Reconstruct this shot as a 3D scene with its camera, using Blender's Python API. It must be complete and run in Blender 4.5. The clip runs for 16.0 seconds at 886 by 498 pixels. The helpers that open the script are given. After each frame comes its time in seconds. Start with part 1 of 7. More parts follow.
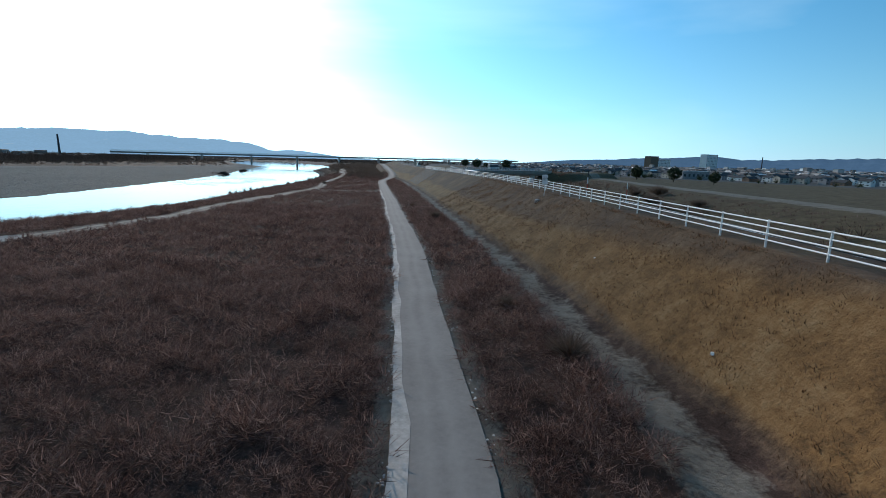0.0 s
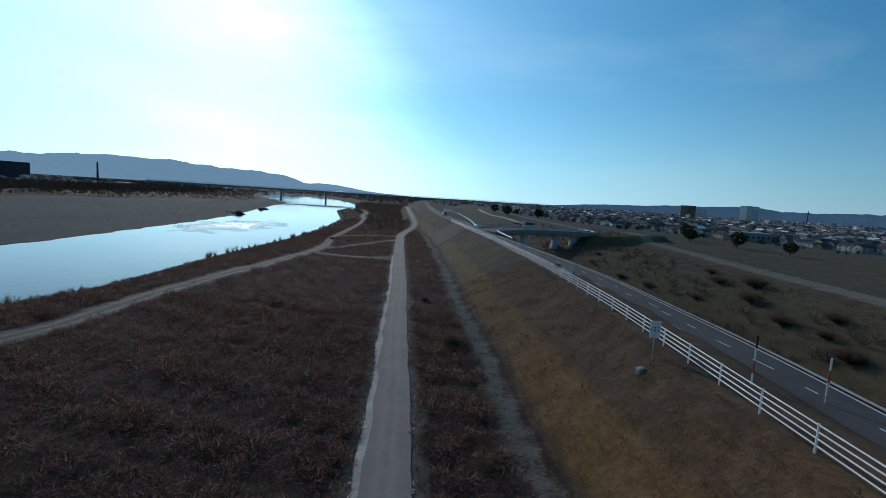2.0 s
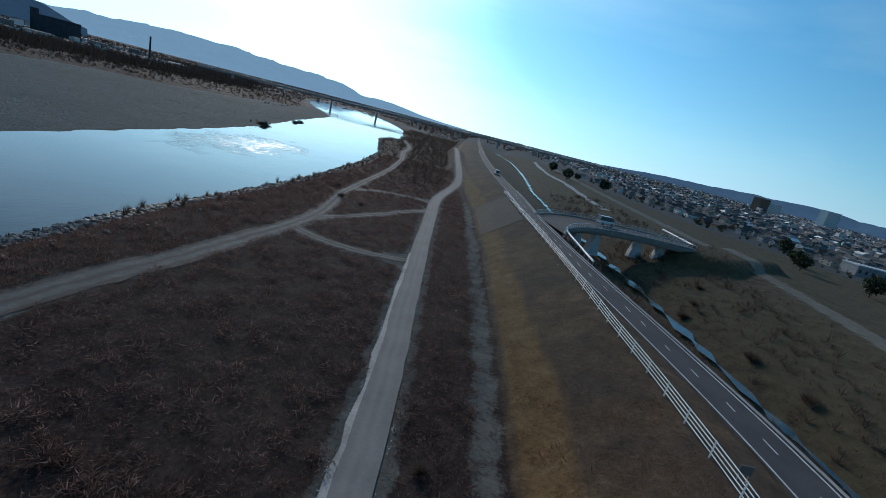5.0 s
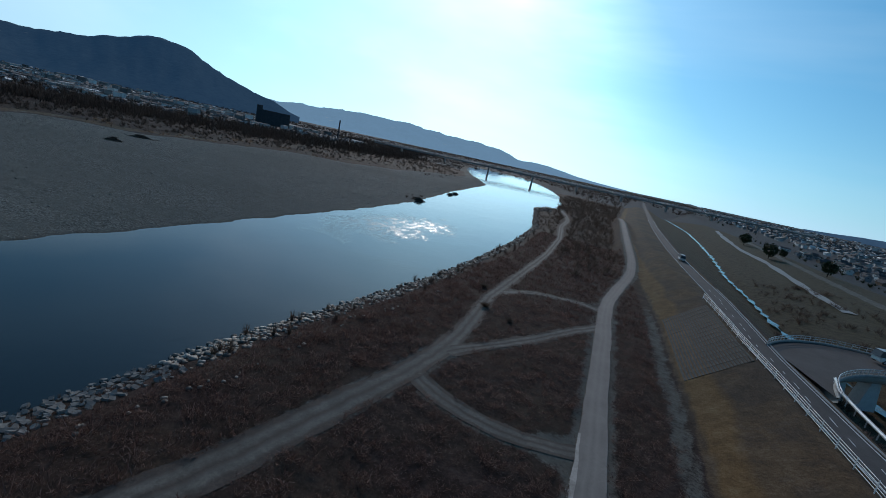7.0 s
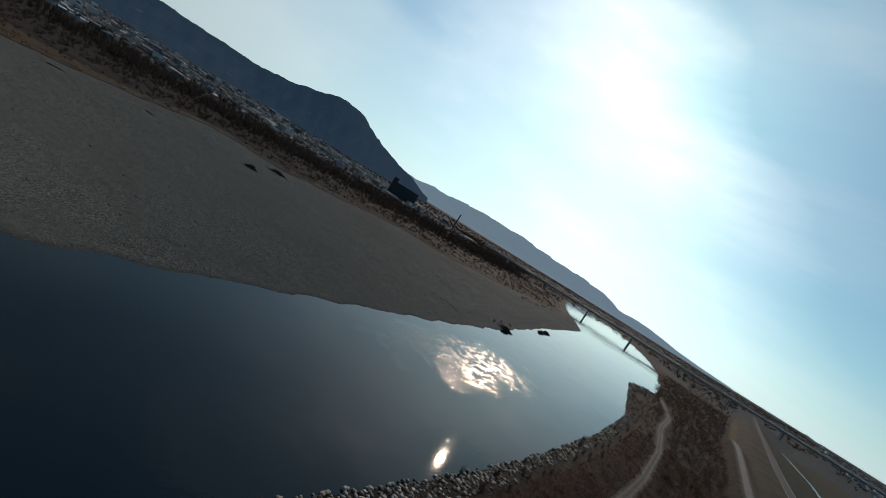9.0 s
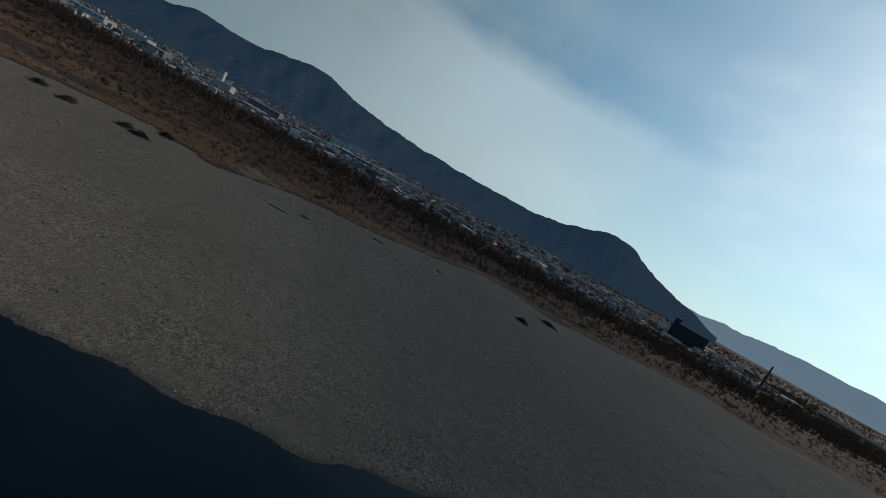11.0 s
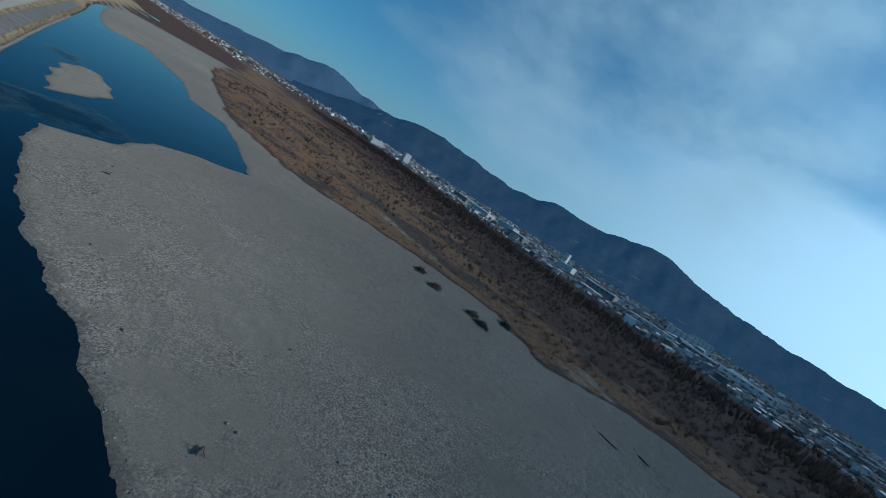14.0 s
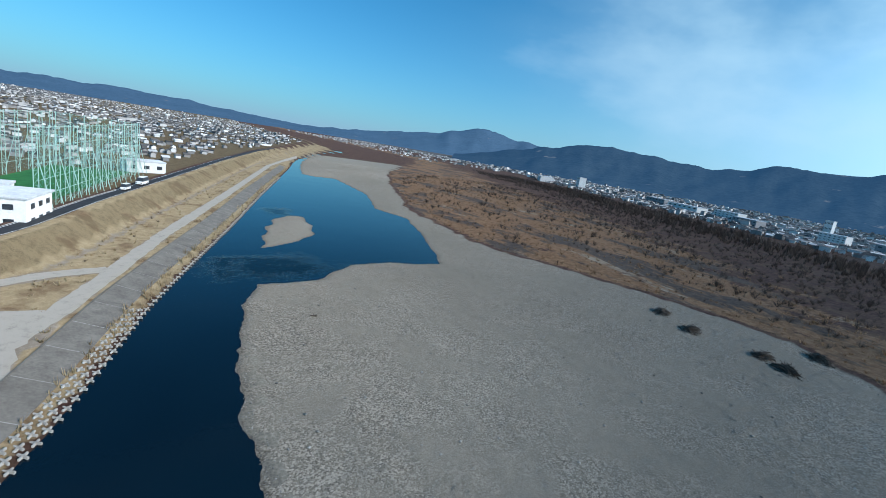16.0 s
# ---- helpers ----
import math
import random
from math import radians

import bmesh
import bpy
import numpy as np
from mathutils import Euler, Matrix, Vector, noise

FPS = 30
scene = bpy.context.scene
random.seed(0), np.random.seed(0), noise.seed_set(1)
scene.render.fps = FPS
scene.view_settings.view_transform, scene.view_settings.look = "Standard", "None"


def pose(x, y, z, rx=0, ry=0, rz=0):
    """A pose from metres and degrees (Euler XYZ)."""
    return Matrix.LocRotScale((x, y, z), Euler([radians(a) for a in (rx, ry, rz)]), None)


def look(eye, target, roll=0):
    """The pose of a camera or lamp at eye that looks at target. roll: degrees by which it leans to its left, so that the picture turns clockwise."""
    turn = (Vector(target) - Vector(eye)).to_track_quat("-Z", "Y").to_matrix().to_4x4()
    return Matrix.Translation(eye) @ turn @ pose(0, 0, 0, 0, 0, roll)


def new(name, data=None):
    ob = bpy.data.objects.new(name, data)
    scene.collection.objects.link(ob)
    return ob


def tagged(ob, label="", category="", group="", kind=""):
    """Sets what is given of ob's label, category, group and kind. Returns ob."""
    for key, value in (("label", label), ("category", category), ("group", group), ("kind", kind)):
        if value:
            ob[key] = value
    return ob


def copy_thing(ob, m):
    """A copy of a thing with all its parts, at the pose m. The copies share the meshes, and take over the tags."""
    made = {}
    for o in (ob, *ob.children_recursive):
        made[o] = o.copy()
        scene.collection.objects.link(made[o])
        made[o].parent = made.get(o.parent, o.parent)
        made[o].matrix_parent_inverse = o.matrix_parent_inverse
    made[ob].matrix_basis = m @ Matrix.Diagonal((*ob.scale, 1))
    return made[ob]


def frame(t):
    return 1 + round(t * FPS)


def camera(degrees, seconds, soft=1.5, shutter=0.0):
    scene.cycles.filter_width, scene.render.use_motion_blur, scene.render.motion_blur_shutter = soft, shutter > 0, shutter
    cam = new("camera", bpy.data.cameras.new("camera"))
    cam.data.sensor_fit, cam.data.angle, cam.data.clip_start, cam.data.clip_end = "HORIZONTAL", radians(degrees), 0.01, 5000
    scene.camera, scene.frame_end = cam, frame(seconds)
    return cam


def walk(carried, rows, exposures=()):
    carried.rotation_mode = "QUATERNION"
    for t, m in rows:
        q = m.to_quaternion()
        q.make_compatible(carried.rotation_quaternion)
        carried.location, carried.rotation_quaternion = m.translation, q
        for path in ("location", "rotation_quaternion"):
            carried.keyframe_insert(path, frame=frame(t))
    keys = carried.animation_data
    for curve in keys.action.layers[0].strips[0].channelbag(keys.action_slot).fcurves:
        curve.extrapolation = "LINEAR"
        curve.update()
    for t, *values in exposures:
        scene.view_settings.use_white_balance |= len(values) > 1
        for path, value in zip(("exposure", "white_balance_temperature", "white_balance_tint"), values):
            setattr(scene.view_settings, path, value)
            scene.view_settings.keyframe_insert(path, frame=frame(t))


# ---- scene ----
# The camera: a small aircraft that follows a riverside path, climbs and turns back over the river.
cam = camera(88.84, 16.0, soft=0.85)
PATH = [
    (0, (0.05, 0.10, 7.81), (-0.029, 9.916, 5.899), 1.34),
    (0.5, (0.25, 6.21, 8.77), (-0.170, 16.036, 6.983), -1.31),
    (1, (0.27, 12.12, 9.95), (0.022, 22.001, 8.411), 2.03),
    (1.5, (0.04, 17.73, 11.37), (-0.254, 27.655, 10.144), 12.67),
    (2, (-0.35, 23.03, 12.97), (-1.033, 32.939, 11.844), 3.66),
    (2.5, (-0.89, 28.17, 14.62), (-2.001, 38.032, 13.404), 2.64),
    (3, (-1.82, 33.65, 16.13), (-3.319, 43.480, 15.055), 0.23),
    (3.2, (-2.20, 35.89, 16.65), (-3.711, 45.680, 15.313), -0.86),
    (5.3, (-6.01, 60.23, 18.92), (-7.061, 69.799, 16.230), 23.61),
    (5.5, (-6.69, 62.31, 19.26), (-7.699, 72.061, 17.263), 30.55),
    (6, (-8.64, 67.37, 20.21), (-11.359, 76.875, 18.718), 17.24),
    (6.5, (-10.96, 72.21, 21.25), (-15.079, 81.117, 19.317), 13.62),
    (7, (-13.70, 76.80, 22.32), (-18.298, 85.421, 20.199), 12.24),
    (7.5, (-16.81, 81.09, 23.35), (-21.697, 89.617, 21.497), 16.98),
    (8, (-20.29, 85.06, 24.31), (-25.509, 93.478, 22.942), 25.36),
    (8.5, (-24.11, 88.65, 25.27), (-30.180, 96.549, 24.450), 29.64),
    (9, (-28.26, 91.76, 26.31), (-35.073, 99.038, 25.522), 31.70),
    (9.5, (-32.72, 94.19, 27.44), (-40.515, 100.407, 26.641), 36.94),
    (10, (-37.44, 95.76, 28.57), (-46.209, 100.489, 27.695), 31.16),
    (10.2, (-39.39, 96.14, 29.00), (-48.493, 100.163, 28.006), 29.96),
    (12.3, (-62.03, 91.64, 32.30), (-71.961, 90.954, 31.301), 32.26),
    (12.5, (-63.96, 90.64, 32.54), (-73.849, 89.543, 31.586), 32.90),
    (13, (-68.55, 87.73, 33.07), (-78.213, 85.311, 32.153), 34.07),
    (13.5, (-72.70, 84.18, 33.48), (-81.697, 79.967, 32.297), 38.16),
    (14, (-76.35, 80.04, 33.71), (-84.516, 74.472, 32.221), 31.73),
    (14.5, (-79.54, 75.54, 33.81), (-87.056, 69.406, 31.390), 26.05),
    (15, (-82.34, 70.87, 33.82), (-89.085, 63.797, 31.708), 23.87),
    (15.5, (-84.89, 66.18, 33.79), (-90.642, 58.247, 31.797), 17.09),
    (16, (-87.30, 61.52, 33.77), (-92.326, 53.139, 31.639), 9.30),
]
walk(cam, [(t, look(eye, target, roll)) for t, eye, target, roll in PATH],
     exposures=[(0.0, -0.1, 6800, 17), (1.0, -0.35, 6650, 17), (3.0, -1.03, 6550, 17), (5.5, -0.52, 6500, 17), (7.0, -0.9, 6500, 18), (8.5, -1.0, 7900, 23), (9.5, -1.2, 8800, 26), (10.2, -1.25, 8800, 26),
                (12.5, -1.5, 6100, 13), (13.0, -1.1, 6000, 12), (13.5, -0.85, 5900, 12), (14.0, -0.68, 5900, 12), (14.5, -0.1, 6100, 13), (16.0, 0.15, 6200, 14)])

# Light: a low winter sun behind thin cloud, and the sky.
SUN_AZ, SUN_EL = 29.3, 25.5
to_sun = Vector((-math.sin(radians(SUN_AZ)) * math.cos(radians(SUN_EL)),
                 math.cos(radians(SUN_AZ)) * math.cos(radians(SUN_EL)), math.sin(radians(SUN_EL))))
world = bpy.data.worlds.new("world")
scene.world = world
world.use_nodes = True
wt = world.node_tree
sky = wt.nodes.new("ShaderNodeTexSky")
sky.sky_type, sky.sun_disc = "NISHITA", False
sky.sun_elevation, sky.sun_rotation = radians(SUN_EL), radians(-SUN_AZ)
sky.air_density, sky.dust_density, sky.ozone_density = 1.0, 0.45, 3.0
wt.nodes["Background"].inputs["Strength"].default_value = 0.098
tint = wt.nodes.new("ShaderNodeMix")
tint.data_type, tint.blend_type = "RGBA", "MULTIPLY"
tint.inputs[0].default_value, tint.inputs[7].default_value = 1.0, (0.23, 0.945, 1.18, 1)
wt.links.new(sky.outputs[0], tint.inputs[6])
# thin streaks of high cloud, drawn out along one direction
where = wt.nodes.new("ShaderNodeTexCoord")
streak = wt.nodes.new("ShaderNodeMapping")
streak.inputs["Rotation"].default_value = (0, 0, radians(-28))
streak.inputs["Scale"].default_value = (0.55, 3.4, 5.5)
wt.links.new(where.outputs["Generated"], streak.inputs["Vector"])
cirrus = wt.nodes.new("ShaderNodeTexNoise")
cirrus.inputs["Scale"].default_value, cirrus.inputs["Detail"].default_value, cirrus.inputs["Roughness"].default_value = 1.1, 5.0, 0.52
wt.links.new(streak.outputs[0], cirrus.inputs["Vector"])
veil = wt.nodes.new("ShaderNodeValToRGB")
veil.color_ramp.elements[0].position, veil.color_ramp.elements[1].position = 0.54, 0.80
veil.color_ramp.elements[1].color = (0.32, 0.32, 0.32, 1)
wt.links.new(cirrus.outputs["Fac"], veil.inputs["Fac"])
lit = wt.nodes.new("ShaderNodeMix")
lit.data_type, lit.blend_type = "RGBA", "MIX"
lit.inputs[7].default_value = (6.0, 8.4, 9.4, 1)
wt.links.new(veil.outputs["Color"], lit.inputs[0])
wt.links.new(tint.outputs[2], lit.inputs[6])


def sky_math(op, a, b=0.0, clamp=False):
    n = wt.nodes.new("ShaderNodeMath")
    n.operation, n.use_clamp = op, clamp
    for sock, v in ((n.inputs[0], a), (n.inputs[1], b)):
        if isinstance(v, bpy.types.NodeSocket):
            wt.links.new(v, sock)
        else:
            sock.default_value = v
    return n.outputs[0]


# a broad bank of thin cloud low in the west
bank_way = wt.nodes.new("ShaderNodeVectorMath")
bank_way.operation = "DOT_PRODUCT"
bank_way.inputs[1].default_value = (-0.98, 0.087, 0.17)
wt.links.new(where.outputs["Generated"], bank_way.inputs[0])
bank = sky_math("MULTIPLY", sky_math("POWER", sky_math("MAXIMUM", bank_way.outputs["Value"], 0.0), 10.0), sky_math("ADD", sky_math("MULTIPLY", cirrus.outputs["Fac"], 0.7), 0.5), True)
banked = wt.nodes.new("ShaderNodeMix")
banked.data_type, banked.blend_type = "RGBA", "MIX"
banked.inputs[7].default_value = (9.0, 13.2, 15.2, 1)
bank_top = wt.nodes.new("ShaderNodeSeparateXYZ")
wt.links.new(where.outputs["Generated"], bank_top.inputs[0])
off_west = sky_math("SUBTRACT", 1.0, bank_way.outputs["Value"])
ragged_top = sky_math("MULTIPLY", sky_math("SUBTRACT", cirrus.outputs["Fac"], 0.5), 0.09)
below = sky_math("MULTIPLY", sky_math("SUBTRACT", sky_math("SUBTRACT", sky_math("ADD", 0.325, ragged_top), sky_math("MULTIPLY", off_west, 0.26)), bank_top.outputs["Z"]), 20.0, True)
# a second, thinner band of streaks above the bank
lifted = sky_math("ADD", sky_math("ADD", bank_top.outputs["Z"], sky_math("MULTIPLY", off_west, 0.40)), ragged_top)
band = sky_math("MULTIPLY", sky_math("MULTIPLY", sky_math("SUBTRACT", lifted, 0.37), 14.0, True), sky_math("MULTIPLY", sky_math("SUBTRACT", 0.50, lifted), 12.0, True))
wt.links.new(sky_math("MULTIPLY", bank, sky_math("ADD", sky_math("MULTIPLY", below, 0.9), sky_math("ADD", sky_math("MULTIPLY", band, 0.35), 0.05))), banked.inputs[0])
wt.links.new(lit.outputs[2], banked.inputs[6])
# and a thinner one behind it to the south-west
thin_way = wt.nodes.new("ShaderNodeVectorMath")
thin_way.operation = "DOT_PRODUCT"
thin_way.inputs[1].default_value = (-0.91, -0.24, 0.34)
wt.links.new(where.outputs["Generated"], thin_way.inputs[0])
thin_bank = sky_math("MULTIPLY", sky_math("POWER", sky_math("MAXIMUM", thin_way.outputs["Value"], 0.0), 9.0), sky_math("SUBTRACT", sky_math("MULTIPLY", cirrus.outputs["Fac"], 2.6), 0.75), True)
thinned = wt.nodes.new("ShaderNodeMix")
thinned.data_type, thinned.blend_type = "RGBA", "MIX"
thinned.inputs[7].default_value = (4.0, 6.4, 7.7, 1)
wt.links.new(thin_bank, thinned.inputs[0])
wt.links.new(banked.outputs[2], thinned.inputs[6])
# the sunlit veil of cloud ends along a slanting edge to the north
def toward_point(az, el):
    return Vector((-math.sin(radians(az)) * math.cos(radians(el)), math.cos(radians(az)) * math.cos(radians(el)), math.sin(radians(el))))


veil_edge = wt.nodes.new("ShaderNodeVectorMath")
veil_edge.operation = "DOT_PRODUCT"
edge_normal = toward_point(6, 6).cross(toward_point(21, 20.5)).normalized()
veil_edge.inputs[1].default_value = edge_normal * (1 if edge_normal.dot(toward_point(45, 10)) > 0 else -1)
wt.links.new(where.outputs["Generated"], veil_edge.inputs[0])
frayed = sky_math("ADD", veil_edge.outputs["Value"], sky_math("MULTIPLY", sky_math("SUBTRACT", cirrus.outputs["Fac"], 0.5), 0.22))
veiled = sky_math("MULTIPLY", sky_math("ADD", frayed, 0.07), 5.5, True)
# winter haze low over the horizon
low = wt.nodes.new("ShaderNodeSeparateXYZ")
wt.links.new(where.outputs["Generated"], low.inputs[0])
deep = sky_math("POWER", sky_math("SUBTRACT", 1.0, sky_math("ABSOLUTE", low.outputs["Z"])), 9.0)
haze = wt.nodes.new("ShaderNodeMix")
haze.data_type, haze.blend_type = "RGBA", "MIX"
haze.inputs[7].default_value = (2.9, 4.3, 6.0, 1)
wt.links.new(sky_math("MULTIPLY", deep, 0.8), haze.inputs[0])
wt.links.new(thinned.outputs[2], haze.inputs[6])
# the bright aureole of the sun in the thin high cloud
toward = wt.nodes.new("ShaderNodeVectorMath")
toward.operation = "DOT_PRODUCT"
toward.inputs[1].default_value = to_sun
wt.links.new(where.outputs["Generated"], toward.inputs[0])
near_sun = sky_math("MAXIMUM", toward.outputs["Value"], 0.0)
core = sky_math("MULTIPLY", sky_math("MULTIPLY", sky_math("POWER", near_sun, 13.0), sky_math("ADD", sky_math("MULTIPLY", veiled, 0.75), 0.35)), sky_math("ADD", sky_math("MULTIPLY", cirrus.outputs["Fac"], 14.0), 3.0))
broad = sky_math("MULTIPLY", sky_math("MULTIPLY", sky_math("POWER", near_sun, 3.2), sky_math("ADD", sky_math("MULTIPLY", veiled, 0.64), 0.42)), sky_math("ADD", sky_math("MULTIPLY", veil.outputs["Color"], 6.0), 7.0))
scaled_glow = wt.nodes.new("ShaderNodeVectorMath")
scaled_glow.operation = "SCALE"
scaled_glow.inputs[0].default_value = (0.48, 0.82, 1.10)
wt.links.new(broad, scaled_glow.inputs["Scale"])
# the haze scatters forward: paler on the sun's side of the horizon
forward = sky_math("MULTIPLY", sky_math("POWER", sky_math("ADD", sky_math("MULTIPLY", toward.outputs["Value"], 0.5), 0.5), 3.0), sky_math("POWER", sky_math("SUBTRACT", 1.0, sky_math("ABSOLUTE", low.outputs["Z"])), 8.0))
scaled_forward = wt.nodes.new("ShaderNodeVectorMath")
scaled_forward.operation = "SCALE"
scaled_forward.inputs[0].default_value = (8.0, 12.0, 12.5)
wt.links.new(forward, scaled_forward.inputs["Scale"])
scaled_core = wt.nodes.new("ShaderNodeVectorMath")
scaled_core.operation = "SCALE"
scaled_core.inputs[0].default_value = (1.0, 0.98, 0.92)
wt.links.new(core, scaled_core.inputs["Scale"])
azure = sky_math("MULTIPLY", sky_math("POWER", sky_math("ADD", sky_math("MULTIPLY", toward.outputs["Value"], 0.5), 0.5), 3.0), 4.0)
scaled_azure = wt.nodes.new("ShaderNodeVectorMath")
scaled_azure.operation = "SCALE"
scaled_azure.inputs[0].default_value = (0.11, 0.60, 1.05)
wt.links.new(azure, scaled_azure.inputs["Scale"])
with_azure = wt.nodes.new("ShaderNodeVectorMath")
with_azure.operation = "ADD"
wt.links.new(scaled_glow.outputs[0], with_azure.inputs[0])
wt.links.new(scaled_azure.outputs[0], with_azure.inputs[1])
both_glows = wt.nodes.new("ShaderNodeVectorMath")
both_glows.operation = "ADD"
wt.links.new(with_azure.outputs[0], both_glows.inputs[0])
wt.links.new(scaled_core.outputs[0], both_glows.inputs[1])
total = wt.nodes.new("ShaderNodeVectorMath")
total.operation = "ADD"
wt.links.new(haze.outputs[2], total.inputs[0])
wt.links.new(both_glows.outputs[0], total.inputs[1])
hazy = wt.nodes.new("ShaderNodeVectorMath")
hazy.operation = "ADD"
wt.links.new(total.outputs[0], hazy.inputs[0])
wt.links.new(scaled_forward.outputs[0], hazy.inputs[1])
wt.links.new(hazy.outputs[0], wt.nodes["Background"].inputs["Color"])
sun = new("sun", bpy.data.lights.new("sun", "SUN"))
sun.data.energy, sun.data.angle, sun.data.color = 4.0, radians(0.6), (1.0, 0.915, 0.80)
sun.matrix_world = look(to_sun * 800, (0, 0, 0))


# ---------------------------------------------------------------- helpers
def mesh_from(name, verts, faces, mats=(), smooth=False):
    me = bpy.data.meshes.new(name)
    me.from_pydata([tuple(v) for v in verts], [], [tuple(f) for f in faces])
    for m in mats:
        me.materials.append(m)
    if smooth:
        me.polygons.foreach_set("use_smooth", [True] * len(me.polygons))
    me.update()
    return me


def tri_mesh(name, pts, mat):
    """A mesh of loose triangles from an array n x 3 x 3."""
    n = len(pts)
    me = bpy.data.meshes.new(name)
    me.vertices.add(3 * n)
    me.vertices.foreach_set("co", np.ascontiguousarray(pts, dtype=np.float32).ravel())
    me.loops.add(3 * n)
    me.loops.foreach_set("vertex_index", np.arange(3 * n, dtype=np.int32))
    me.polygons.add(n)
    me.polygons.foreach_set("loop_start", np.arange(0, 3 * n, 3, dtype=np.int32))
    me.materials.append(mat)
    me.update(calc_edges=True)
    return me


def poly_mesh(name, verts, faces, mat):
    """A mesh of quads from arrays."""
    me = bpy.data.meshes.new(name)
    verts, faces = np.asarray(verts, dtype=np.float32), np.asarray(faces, dtype=np.int32)
    k = faces.shape[1]
    me.vertices.add(len(verts))
    me.vertices.foreach_set("co", verts.ravel())
    me.loops.add(faces.size)
    me.loops.foreach_set("vertex_index", faces.ravel())
    me.polygons.add(len(faces))
    me.polygons.foreach_set("loop_start", np.arange(0, faces.size, k, dtype=np.int32))
    me.materials.append(mat)
    me.update(calc_edges=True)
    return me


def part(name, bm, material, parent, label=""):
    """Links a bmesh, or a finished mesh, as one mesh object under a thing."""
    if isinstance(bm, bpy.types.Mesh):
        me = bm
    else:
        me = bpy.data.meshes.new(name)
        bm.to_mesh(me)
        bm.free()
        me.materials.append(material)
    ob = new(name, me)
    ob.parent = parent
    if label:
        tagged(ob, label)
    return ob


def thing(name, at, label, category, group="", turn=0.0):
    e = new(name)
    e.empty_display_size = 0.1
    e.matrix_basis = Matrix.Translation(at) @ Matrix.Rotation(turn, 4, "Z")
    return tagged(e, label, category, group)


def box(bm, x0, x1, y0, y1, z0, z1, bevel=0.0):
    made = bmesh.ops.create_cube(bm, size=1.0, matrix=Matrix.Translation(((x0 + x1) / 2, (y0 + y1) / 2, (z0 + z1) / 2))
                                 @ Matrix.Diagonal((x1 - x0, y1 - y0, z1 - z0, 1)))
    if bevel:
        edges = {e for v in made["verts"] for e in v.link_edges}
        bmesh.ops.bevel(bm, geom=list(edges), offset=bevel, segments=1, affect="EDGES", profile=0.5)
    return bm


def beam(bm, a, b, w, h=None, n=4):
    """A bar from a to b, n-sided."""
    a, b = Vector(a), Vector(b)
    d = b - a
    q = d.to_track_quat("Z", "Y").to_matrix().to_4x4()
    m = Matrix.Translation((a + b) / 2) @ q @ Matrix.Rotation(math.pi / 4 if n == 4 else 0, 4, "Z")
    k = 1 / math.sqrt(2) if n == 4 else 0.5
    bmesh.ops.create_cone(bm, cap_ends=True, segments=n, radius1=w * k, radius2=(h or w) * k, depth=d.length, matrix=m)
    return bm


def curve(*pairs):
    """x as a smooth function of y from pairs (y, x)."""
    ys, xs = zip(*sorted(pairs))
    return lambda y: np.interp(y, ys, xs)


def inside(px, py, poly):
    hit = np.zeros(np.shape(px), bool)
    n = len(poly)
    for i in range(n):
        (x1, y1), (x2, y2) = poly[i], poly[(i + 1) % n]
        cross = ((y1 > py) != (y2 > py))
        with np.errstate(divide="ignore", invalid="ignore"):
            hit ^= cross & (px < (x2 - x1) * (py - y1) / (y2 - y1 + 1e-12) + x1)
    return hit


def far_from(px, py, line, closed=False):
    """Distance of points from a polyline."""
    best = np.full(np.shape(px), 1e9)
    pts = list(line) + ([line[0]] if closed else [])
    for (x1, y1), (x2, y2) in zip(pts[:-1], pts[1:]):
        dx, dy = x2 - x1, y2 - y1
        k = np.clip(((px - x1) * dx + (py - y1) * dy) / (dx * dx + dy * dy + 1e-12), 0, 1)
        best = np.minimum(best, np.hypot(px - x1 - k * dx, py - y1 - k * dy))
    return best


def step(a, b, v):
    k = np.clip((v - a) / (b - a), 0, 1)
    return k * k * (3 - 2 * k)


def waves(x, y, scale, seed, octaves=3):
    """A cheap smooth noise in about -1..1 from sums of sines."""
    rng = np.random.RandomState(seed)
    out, amp, tot = 0.0, 1.0, 0.0
    for _ in range(octaves):
        for _ in range(4):
            a = rng.uniform(0, 2 * math.pi)
            k = rng.uniform(0.7, 1.4) / scale
            out = out + amp * np.sin((x * math.cos(a) + y * math.sin(a)) * k * 2 * math.pi + rng.uniform(0, 6.28))
        tot += 4 * amp * 0.6
        amp, scale = amp * 0.55, scale * 0.47
    return out / tot


# ---------------------------------------------------------------- materials
def nodes_of(name):
    m = bpy.data.materials.new(name)
    m.use_nodes = True
    return m, m.node_tree, m.node_tree.nodes["Principled BSDF"]


def add(nt, kind, **inputs):
    n = nt.nodes.new(kind)
    for k, v in inputs.items():
        n.inputs[k.replace("_", " ")].default_value = v
    return n


def coord(nt, world_space=True):
    if world_space:
        return nt.nodes.new("ShaderNodeNewGeometry").outputs["Position"]
    return nt.nodes.new("ShaderNodeTexCoord").outputs["Object"]


def noise_at(nt, where, scale, detail=4.0, rough=0.6):
    n = add(nt, "ShaderNodeTexNoise", Scale=scale, Detail=detail, Roughness=rough)
    nt.links.new(where, n.inputs["Vector"])
    return n.outputs["Fac"]


